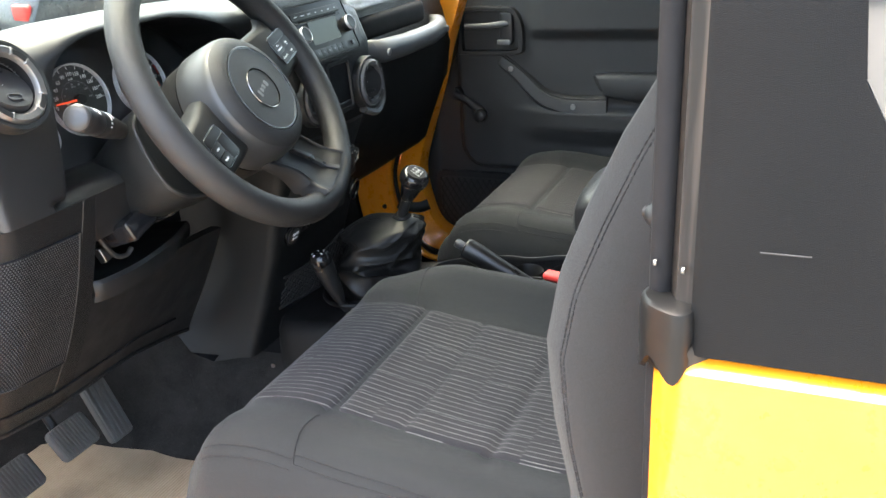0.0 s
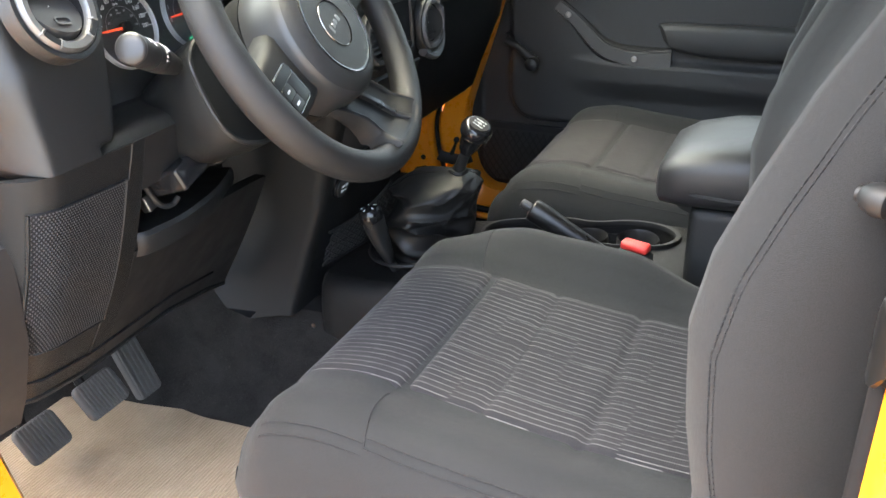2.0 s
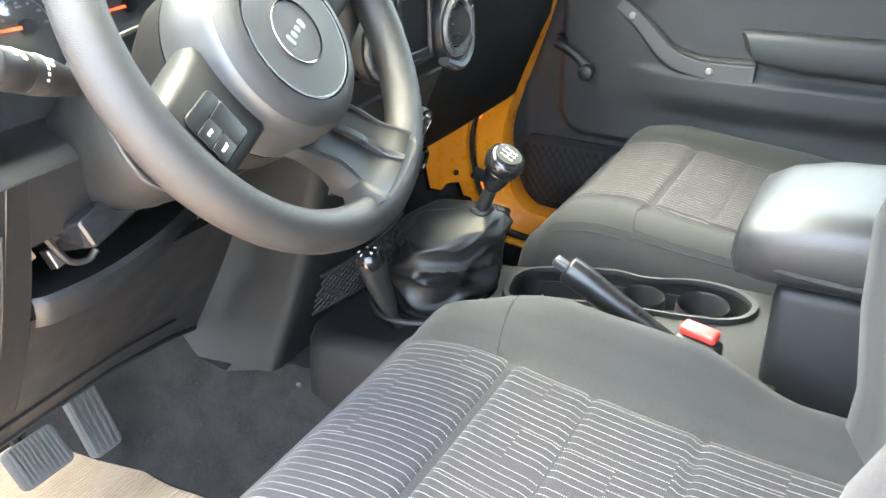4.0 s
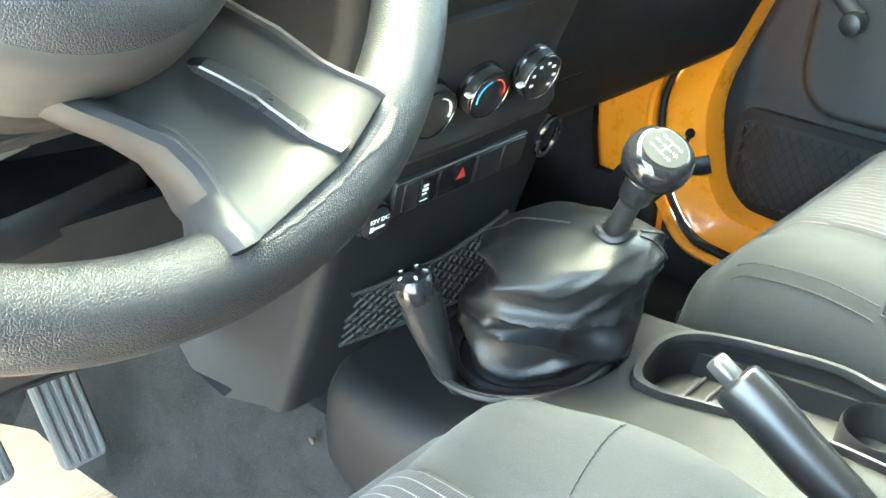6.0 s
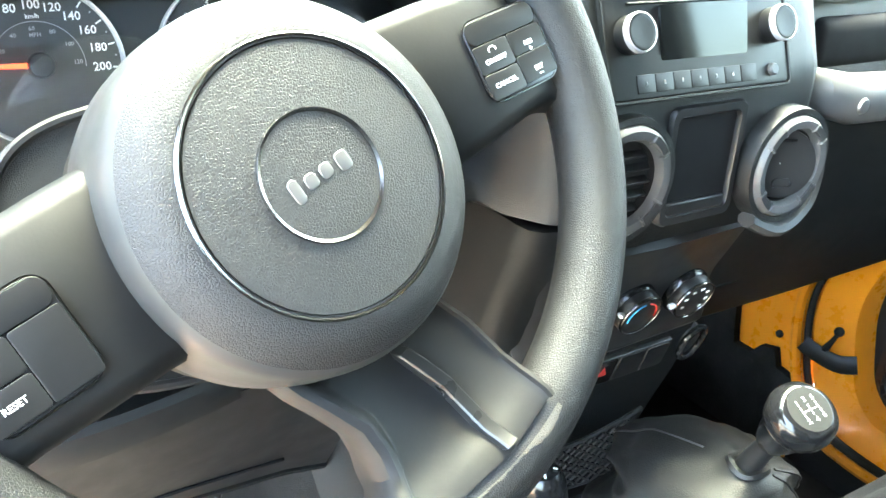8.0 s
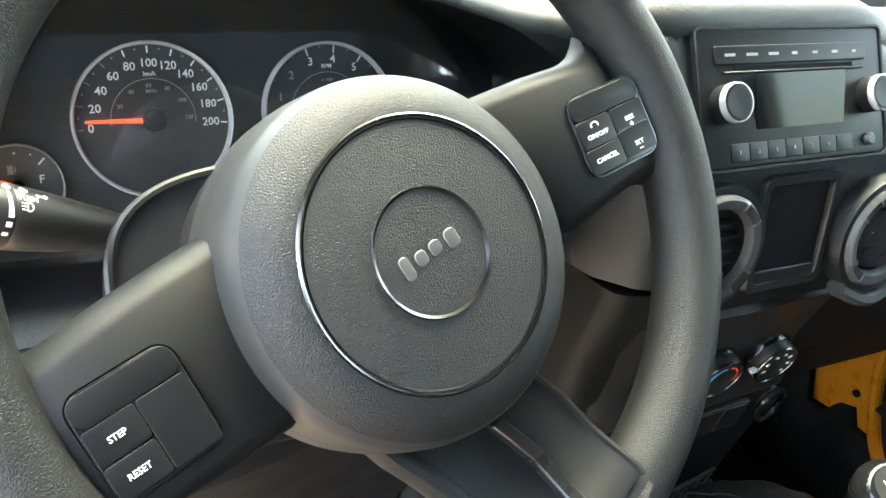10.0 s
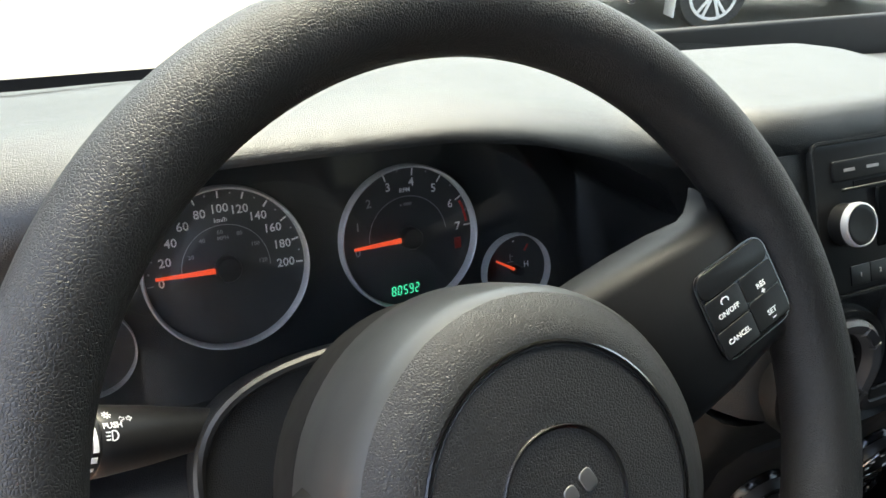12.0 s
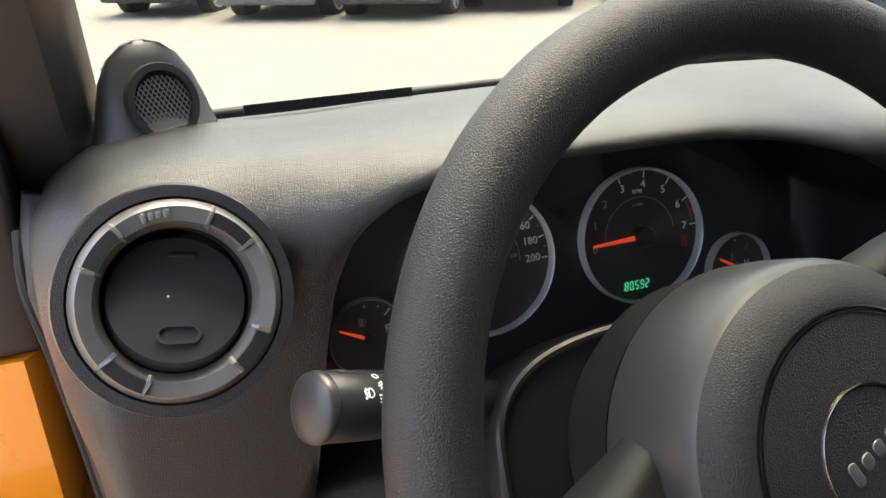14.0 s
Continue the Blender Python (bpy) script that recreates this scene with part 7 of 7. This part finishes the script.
# armrest box between the seats
box = thing("armrest_box", "black console armrest box with a padded lid", "armrest", (0.02, -0.5, 0.72))
bm = bmesh.new()
block(bm, Matrix.Translation((0.025, -0.50, 0.800)), (0.185, 0.30, 0.22), 0.015)
part("box", bm, DASH_LOWER, box)
bm = bmesh.new()
rings = []
for y, w, h, z in ((-0.310, 0.064, 0.010, 0.934), (-0.302, 0.080, 0.025, 0.936), (-0.308, 0.092, 0.035, 0.939), (-0.335, 0.102, 0.044, 0.946), (-0.385, 0.107, 0.049, 0.953), (-0.42, 0.107, 0.050, 0.955), (-0.66, 0.107, 0.050, 0.955), (-0.69, 0.09, 0.04, 0.953)):
    rings.append([(0.022 + w * (abs(math.cos(a)) ** 0.55) * (1 if math.cos(a) > 0 else -1), y, z + h * (abs(math.sin(a)) ** 0.62) * (1 if math.sin(a) > 0 else -1)) for a in [2 * math.pi * k / 40 for k in range(40)]])
ring_loft(bm, rings)
lid = part("lid", bm, SOFT_LEATHER, box, "padded black vinyl lid", angle=80)
bm = bmesh.new()
tube(bm, [(0.022 + 0.1085 * (abs(math.cos(a)) ** 0.4) * (1 if math.cos(a) > 0 else -1), -0.49 + 0.176 * (abs(math.sin(a)) ** 0.4) * (1 if math.sin(a) > 0 else -1), 0.935) for a in [2 * math.pi * k / 60 for k in range(60)]], 0.003, 6, True)
part("lid_piping", bm, THREAD, lid)


# ---- seats ----
def seat(mirror, cx, dz, label, bulge, name="seat"):
    """A cloth bucket seat about x = cx; mirror flips its bolsters, bulge raises the inner one."""
    s = thing(name, label, "seat", (cx, -0.25, 0.5 + dz), group="front seats")

    def P(x, y, z):
        return Vector((cx + mirror * x, y, z + dz))

    def top(x, y):
        """Height of the cushion: bolsters at the sides, a crown at the knees."""
        z = 0.842 + 0.010 * ease(-0.20, -0.08, y) - 0.014 * ease(-0.14, -0.42, y)
        z += 0.014 * math.exp(-((abs(x) - 0.20) / 0.045) ** 2)
        z -= 0.010 * math.exp(-(x / 0.16) ** 2) * ease(-0.12, -0.3, y)
        z -= 0.55 * max(0, abs(x) - 0.215) ** 1.3 * 1.6
        if y > -0.10:
            z -= 1.9 * (y + 0.10) ** 2 + 12.0 * max(0, y + 0.03) ** 2
        for sy, depth, w in ((-0.133, 0.0085, 0.0055), (-0.221, 0.0035, 0.005), (-0.330, 0.005, 0.006)):
            z -= depth * math.exp(-((y - sy) / w) ** 2) * (1 - ease(0.138, 0.160, abs(x)))
        z += bulge * math.exp(-((x - 0.222) / 0.042) ** 2) * ease(-0.03, -0.17, y) * (1 - ease(-0.29, -0.41, y))
        z -= 0.006 * math.exp(-((abs(x) - 0.1385) / 0.006) ** 2) * (1 if y > -0.46 else 0) * ease(0.03, -0.02, y)
        return z

    def surf(x, y):
        """Height of the cloth on the bolsters, falling off steeply at the sides."""
        return top(x * 0.94, y) - 0.048 * (abs(x) / (0.258 if x > 0 else 0.251)) ** 12

    def sheet(x0, x1, y0, y1, nx, ny, lift, mat, pname, plabel=""):
        bm = bmesh.new()
        g = [[bm.verts.new(P(lerp(x0, x1, i / nx), lerp(y0, y1, k / ny), top(lerp(x0, x1, i / nx), lerp(y0, y1, k / ny)) + lift)) for k in range(ny + 1)] for i in range(nx + 1)]
        for i in range(nx):
            for k in range(ny):
                bm.faces.new((g[i][k], g[i + 1][k], g[i + 1][k + 1], g[i][k + 1]))
        rim = [g[0][k] for k in range(ny + 1)] + [g[i][ny] for i in range(1, nx + 1)] + [g[nx][k] for k in range(ny - 1, -1, -1)] + [g[i][0] for i in range(nx - 1, 0, -1)]
        low = [bm.verts.new(v.co - Vector((0, 0, 0.012))) for v in rim]
        for i in range(len(rim)):
            j = (i + 1) % len(rim)
            bm.faces.new((rim[i], rim[j], low[j], low[i]))
        bm.faces.new(low)
        return part(pname, bm, mat, s, plabel, angle=70)

    # cushion: rounded body in rings from front to back
    bm = bmesh.new()
    rings = []
    ys = [0.050, 0.049, 0.044, 0.034, 0.020] + [0.010 - 0.0125 * k for k in range(42)]
    for y in ys:
        f = math.sqrt(max(0.0, 1 - (max(0, y - 0.0) / 0.0502) ** 2))
        f2 = math.sqrt(max(0.0, 1 - (max(0, y + 0.045) / 0.0955) ** 2))
        half, half_l = 0.258 - 0.045 * (1 - f2), 0.251 - 0.050 * (1 - f2)
        ring = []
        for k in range(33):
            x = lerp(-half_l, half, k / 32)
            yy = min(y, 0.02)
            z = lerp(0.755, top(x * 0.94, yy), f) - 0.048 * (abs(x) / (half if x > 0 else half_l)) ** 12
            ring.append(P(x, y, z))
        zb = lerp(0.740, 0.665, min(1, f * 1.1))
        ring += [P(half + 0.004, y, lerp(zb, 0.80, 0.55 * f)), P(half, y, zb + 0.02 * f), P(half - 0.03, y, zb), P(0, y, zb - 0.01), P(-half_l + 0.03, y, zb), P(-half_l, y, zb + 0.02 * f), P(-half_l - 0.004, y, lerp(zb, 0.80, 0.55 * f))]
        rings.append(ring)
    ring_loft(bm, rings)
    part("cushion", bm, CLOTH, s, "charcoal cloth seat cushion", angle=80)
    sheet(-0.137, 0.137, -0.1338, -0.465, 40, 60, 0.0022, STRIPES, "seat_centre", "charcoal cloth with pale stepped stripes")
    sheet(-0.139, 0.137, -0.1322, 0.012, 40, 36, 0.0022, STRIPES, "seat_nose", "charcoal cloth with pale stepped stripes")
    # seams: two rows of stitches along the outer bolster and over its corner
    for off in (0.0, 0.008):
        bm = bmesh.new()
        pts = [P(-0.226 - off * 0.9, y, surf(-0.226 - off * 0.9, y) + 0.0008) for y in [-0.137 - 0.008 * k for k in range(38)]]
        stitches(bm, pts)
        part("stitching", bm, THREAD, s)
        bm = bmesh.new()
        pts = [P(-0.230 - off * 0.9, y, surf(-0.230 - off * 0.9, y) + 0.0008) for y in [-0.133 + 0.0078 * k for k in range(17)]]
        stitches(bm, pts)
        part("stitching", bm, THREAD, s)
    for x0, x1, y in ((-0.232, -0.139, -0.137), (0.139, 0.225, -0.112)):
        bm = bmesh.new()
        pts = [P(lerp(x0, x1, k / 16), y + 0.012 * math.sin(k / 16 * 2), surf(lerp(x0, x1, k / 16), y + 0.012 * math.sin(k / 16 * 2)) + 0.0007) for k in range(17)]
        stitches(bm, pts)
        part("stitching", bm, THREAD, s)
    # backrest: rings from the bottom up
    bm = bmesh.new()
    rings = []

    def back_y(z):
        return track([(0.70, -0.468), (0.88, -0.472), (0.96, -0.459), (1.04, -0.453), (1.10, -0.464), (1.155, -0.485), (1.22, -0.514), (1.28, -0.548), (1.45, -0.645), (1.60, -0.72)], z)

    zs = [0.70 + 0.02 * k for k in range(37)] + [1.43, 1.44, 1.447, 1.45]
    for z in zs:
        f = math.sqrt(max(0.0, 1 - (max(0, z - 1.38) / 0.0702) ** 2))
        y = back_y(z)
        half = (track([(0.70, 0.235), (0.85, 0.262), (1.0, 0.270), (1.2, 0.262), (1.38, 0.225), (1.45, 0.18)], z)) * lerp(0.80, 1, f)
        ring = []
        for k in range(29):
            x = lerp(-half, half, k / 28)
            q = abs(x) / half
            yy = y + 0.030 * math.exp(-((q - 0.80) / 0.16) ** 2) - 0.018 * math.exp(-(q / 0.5) ** 2) - 0.075 * max(0, q - 0.86) ** 1.2 * 4.2 * 0.35
            ring.append(P(x, lerp(y - 0.06, yy, f), z))
        tb = 0.128 * lerp(0.45, 1, f)
        ring += [P(half + 0.006, y - 0.035, z), P(half + 0.003, y - tb * 0.7, z), P(half - 0.03, y - tb, z), P(0, y - tb - 0.006, z), P(-half + 0.03, y - tb, z), P(-half - 0.003, y - tb * 0.7, z), P(-half - 0.006, y - 0.035, z)]
        rings.append(ring)
    ring_loft(bm, rings)
    part("backrest", bm, CLOTH, s, "charcoal cloth backrest with stitched bolsters", angle=80)
    for sd in (-1, 1):
        for off in (0.002, 0.009):
            bm = bmesh.new()
            pts = []
            for k in range(34):
                z = 0.80 + 0.0172 * k
                half = track([(0.70, 0.235), (0.85, 0.262), (1.0, 0.270), (1.2, 0.262), (1.38, 0.225)], z)
                q = 0.950 + 2.6 * off
                yy = back_y(z) + 0.030 * math.exp(-((q - 0.80) / 0.16) ** 2) - 0.075 * (q - 0.86) ** 1.2 * 4.2 * 0.35
                pts.append(P(sd * (half * q + 0.0004), yy + 0.0006, z))
            stitches(bm, pts, 0.0008)
            part("stitching", bm, THREAD, s)
    # plastic side shield and rails on the floor
    bm = bmesh.new()
    block(bm, Matrix.Translation(P(-0.262, -0.24, 0.690)), (0.018, 0.40, 0.085), 0.008)
    sh = part("side_shield", bm, PANEL, s, "black plastic side shield")
    bm = bmesh.new()
    block(bm, Matrix.Translation(P(-0.274, -0.16, 0.715)) @ pose(0, 0, 0, 6), (0.012, 0.12, 0.026), 0.006)
    part("recline_handle", bm, MATT, sh)
    bm = bmesh.new()
    lathe(bm, [(0.008, 0), (0.007, 0.003), (0.0, 0.004)], basis(P(-0.281, -0.115, 0.718), (0, 1, 0), (0, 0, -1)), 14)
    part("handle_bolt", bm, STEEL, sh)
    for x in (-0.19, 0.19):
        bm = bmesh.new()
        block(bm, Matrix.Translation(P(x, -0.24, 0.58)), (0.05, 0.46, 0.17), 0.006)
        part("seat_rail", bm, MATT, s)
    return s


seat(1, -0.372, 0.0, "charcoal cloth driver seat with pale stepped stripes", 0.036)
seat(1, 0.385, -0.018, "charcoal cloth passenger seat with pale stepped stripes", 0.006)
# belt buckles
for c, tilt, name in (((-0.121, -0.292, 0.862), 0.0, "seat_belt_buckle"), ((0.165, -0.325, 0.868), 0.1, "seat_belt_buckle")):
    b = thing(name, "black seat belt buckle with a red press button", "seat belt buckle", (c[0], c[1], 0.80), group="seat belt buckles")
    d = Vector((-0.10 + tilt, 0.12, 1.0)).normalized()
    m = basis(c, (0.25, 1, 0), d)
    bm = bmesh.new()
    block(bm, m @ Matrix.Translation((0, -0.040, 0)), (0.048, 0.075, 0.022), 0.005)
    part("housing", bm, MATT, b)
    bm = bmesh.new()
    block(bm, m @ Matrix.Translation((0, 0.004, 0.002)), (0.040, 0.012, 0.018), 0.004)
    part("press_button", bm, RED, b, "red press button")
    bm = bmesh.new()
    tube(bm, [m @ Vector((0, -0.07, 0)), m @ Vector((0, -0.16, -0.01))], 0.008, 8, flat=2)
    part("stalk", bm, MATT, b)


# ---- pedals ----
def pedal(c, w, h, lean, arm_top, name, label, ribs, vertical=False):
    m = basis(c, (1, 0, 0), (0, math.sin(radians(lean)), math.cos(radians(lean))))
    p = thing(name, label, "pedal", c, group="foot pedals")
    bm = bmesh.new()
    plate(bm, m @ Matrix.Translation((0, 0, -0.006)), rounded(w, h, 0.010, 4), 0.012, 0.004)
    pad = part("pad", bm, PEDAL_RUBBER, p, "worn ribbed black rubber pad")
    for k in range(ribs):
        bm = bmesh.new()
        if vertical:
            block(bm, m @ Matrix.Translation((lerp(-0.38, 0.38, k / (ribs - 1)) * w, 0, 0.007)), (w / ribs * 0.55, h * 0.90, 0.004), 0.0012, 2)
        else:
            block(bm, m @ Matrix.Translation((0, lerp(-0.42, 0.42, k / (ribs - 1)) * h, 0.007)), (w * 0.86, h / ribs * 0.5, 0.004), 0.0012, 2)
        part("rib", bm, PEDAL_RUBBER, pad)
    bm = bmesh.new()
    tube(bm, smoothed([m @ Vector((0, h * 0.1, -0.008)), m @ Vector((0, h * 0.4, -0.03)), arm_top], 5), 0.008, 8)
    part("arm", bm, MATT, p)


pedal((-0.500, 0.500, 0.578), 0.072, 0.062, 38, Vector((-0.495, 0.62, 0.85)), "clutch_pedal", "black ribbed clutch pedal", 9, True)
pedal((-0.414, 0.458, 0.612), 0.076, 0.060, 38, Vector((-0.41, 0.62, 0.85)), "brake_pedal", "black ribbed brake pedal", 10, True)
pedal((-0.302, 0.502, 0.585), 0.052, 0.120, 24, Vector((-0.30, 0.60, 0.80)), "accelerator_pedal", "long black ribbed accelerator pedal", 5, True)

# tan floor mat
bm = bmesh.new()
outline = [(p.x, p.y) for p in smoothed([(-0.66, -0.02, 0), (-0.66, 0.40, 0), (-0.64, 0.66, 0), (-0.42, 0.70, 0), (-0.32, 0.60, 0), (-0.288, 0.50, 0), (-0.296, 0.38, 0), (-0.290, 0.30, 0), (-0.28, 0.10, 0), (-0.28, -0.02, 0)], 5, True)]
plate(bm, Matrix.Translation((0, 0, 0.502)), outline, 0.006, 0.002)
tagged(part("floor_mat", bm, TAN_MAT), "tan ribbed paper floor mat under the pedals", "floor mat")

# tweeter on the dash end
tw = thing("tweeter_speaker", "small black tweeter pod with a mesh grille on the dash", "speaker", (-0.604, 0.31, 1.270))
bm = bmesh.new()
tm = basis((-0.6065, 0.308, 1.2665), (1, 0.30, 0), (-0.3, 1, 0)) @ Matrix.Scale(1.13, 4)
rings = []
for z, w, d, back in ((0.0, 0.036, 0.030, 0.030), (0.003, 0.0345, 0.027, 0.029), (0.014, 0.0305, 0.017, 0.027), (0.026, 0.0275, 0.011, 0.025), (0.038, 0.0235, 0.007, 0.022), (0.048, 0.0175, 0.004, 0.018), (0.054, 0.010, 0.001, 0.012), (0.056, 0.003, -0.002, 0.006)):
    rings.append([tm @ Vector((w * math.cos(a) * (1 if math.sin(a) < 0.2 else 0.9), (d if math.sin(a) < 0 else back) * math.sin(a) * 1.0 + 0.15 * z, z)) for a in [2 * math.pi * k / 32 for k in range(32)]])
ring_loft(bm, rings)
part("pod", bm, PANEL, tw, angle=70)
gm = basis(tm @ Vector((0.002, -0.0085, 0.027)), tm.to_3x3() @ Vector((1, 0, 0)), tm.to_3x3() @ Vector((0, 0.30, 1)))
bm = bmesh.new()
band(bm, gm @ Matrix.Translation((0, 0, -0.006)), circle(0.0205, 40, 1.12), circle(0.0155, 40, 1.12), 0.0085, 0.003)
part("grille_rim", bm, PANEL, tw)
bm = bmesh.new()
lathe(bm, [(0.016, -0.004), (0.016, -0.001), (0, -0.0005)], gm, 32, 1.12)
gr = part("grille_back", bm, DEEP, tw)
for k in range(-6, 7):
    for ang in (60, -60):
        c = k * 0.0024
        h = math.sqrt(max(0, 0.0155 ** 2 - c ** 2))
        bm = bmesh.new()
        r = Matrix.Rotation(radians(ang), 4, "Z")
        tube(bm, [gm @ (r @ Vector((-h, c, 0.0004))), gm @ (r @ Vector((h, c, 0.0004)))], 0.00035, 4)
        part("mesh_wire", bm, GUN, gr)


# ---- outside: parked cars ----
def parked_car(m, paint_mat, label, wheels_alloy=False):
    """A parked car, about 4.5 m long along y of m, standing on z = 0."""
    c = thing("parked_car", label, "car", m.translation, group="parked cars")
    prof = [(-2.25, 0.40), (-2.28, 0.70), (-2.15, 0.92), (-1.35, 1.02), (-0.70, 1.46), (0.65, 1.50), (1.55, 1.08), (2.15, 1.00), (2.25, 0.70), (2.22, 0.40), (1.80, 0.28), (-1.80, 0.28)]
    bm = bmesh.new()
    rings = []
    for x, k in ((-0.88, 0.90), (-0.90, 0.97), (-0.86, 1.0), (0.86, 1.0), (0.90, 0.97), (0.88, 0.90)):
        rings.append([m @ Vector((x * (1 - 0.16 * ease(0.95, 1.5, z)), y * (0.985 if k < 1 else 1), 0.8 + (z - 0.8) * (k + 0.0))) for y, z in prof])
    ring_loft(bm, rings)
    part("body", bm, paint_mat, c)
    bm = bmesh.new()
    for sx in (-1, 1):
        ring_loft(bm, [[m @ Vector((sx * (0.865 - 0.13 * ease(0.95, 1.5, z)) + sx * d, y, z)) for y, z in ((-1.25, 1.04), (-0.72, 1.40), (0.60, 1.43), (1.35, 1.06))] for d in (0.0, 0.012)])
    part("side_glass", bm, LCD, c)
    bm = bmesh.new()
    ring_loft(bm, [[m @ Vector((x, y, z)) for y, z in ((-1.40, 1.035), (-0.75, 1.43), (-0.79, 1.45), (-1.45, 1.05))] for x in (-0.70, 0.70)])
    part("rear_glass", bm, LCD, c)
    bm = bmesh.new()
    block(bm, m @ Matrix.Translation((0, -2.24, 0.43)), (1.72, 0.12, 0.40), 0.05)
    part("bumper", bm, paint_mat, c)
    bm = bmesh.new()
    block(bm, m @ Matrix.Translation((0, -2.295, 0.42)), (0.86, 0.03, 0.11), 0.01)
    part("bumper_insert", bm, GUN, c, "grey lower bumper insert")
    for sx in (-1, 1):
        bm = bmesh.new()
        block(bm, m @ Matrix.Translation((sx * 0.70, -2.23, 0.80)), (0.30, 0.08, 0.16), 0.03)
        part("lamp", bm, RED, c)
        for y in (-1.38, 1.38):
            w = basis(m @ Vector((sx * 0.80, y, 0.34)), m.to_3x3() @ Vector((0, 1, 0)), m.to_3x3() @ Vector((0, 0, sx)))
            bm = bmesh.new()
            lathe(bm, [(0.23, -0.10), (0.33, -0.10), (0.34, -0.06), (0.34, 0.06), (0.33, 0.095), (0.24, 0.10)], w, 36)
            tyre = part("wheel", bm, TYRE, c)
            bm = bmesh.new()
            band(bm, w @ Matrix.Translation((0, 0, 0.085)), circle(0.245, 36), circle(0.215, 36), 0.02, 0.006)
            part("wheel_lip", bm, ALLOY, tyre)
            for k in range(12):
                bm = bmesh.new()
                turn_k = radians(60 * (k // 2) + (9 if k % 2 else -9))
                block(bm, w @ Matrix.Rotation(turn_k, 4, "Z") @ Matrix.Translation((0.135, 0, 0.095)), (0.185, 0.030, 0.025), 0.008, 2)
                part("wheel_spoke", bm, ALLOY, tyre)
            bm = bmesh.new()
            lathe(bm, [(0.06, 0.085), (0.055, 0.112), (0, 0.115)], w, 18)
            part("wheel_cap", bm, ALLOY, tyre)
    return c


for x, y, turn, mat, label in ((0.45, 13.95, -33, CAR_DARK, "dark sedan parked across the lot"), (1.92, 12.68, -33, CAR_GREY, "dark grey sedan with a pale plate parked across the lot"), (3.26, 11.86, -31, CAR_DARK, "black sedan parked across the lot"), (4.88, 11.70, -30, CAR_PALE, "silver sedan parked across the lot"), (6.9, 11.6, -30, CAR_DARK, "dark blue sedan parked across the lot")):
    parked_car(pose(x, y, GROUND, 0, 0, turn) @ Matrix.Diagonal((0.80, 0.85, 0.85, 1.0)), mat, label)
big = Matrix.Translation((6.79, 6.49, GROUND)) @ pose(0, 0, 0, 0, 0, -107) @ Matrix.Diagonal((1.05, 0.9, 1.0, 1.0))
near_car = parked_car(big, CAR_DARK, "black estate car with silver six-spoke alloy wheels and twin exhausts", True)
for x in (0.46, 0.58):
    bm = bmesh.new()
    lathe(bm, [(0.0, -0.02), (0.034, -0.02), (0.036, 0.0), (0.045, 0.0), (0.045, -0.25)], basis(big @ Vector((x, -2.32, 0.30)), (0.29, 0.957, 0), (0, 0, 1)), 20)
    part("exhaust_pipe", bm, CHROME, near_car, "chrome exhaust pipe")
bm = bmesh.new()
block(bm, big @ Matrix.Translation((0.80, -1.80, 0.27)), (0.22, 0.012, 0.30), 0.004)
part("mud_flap", bm, ALLOY, near_car, "pale mud flap")
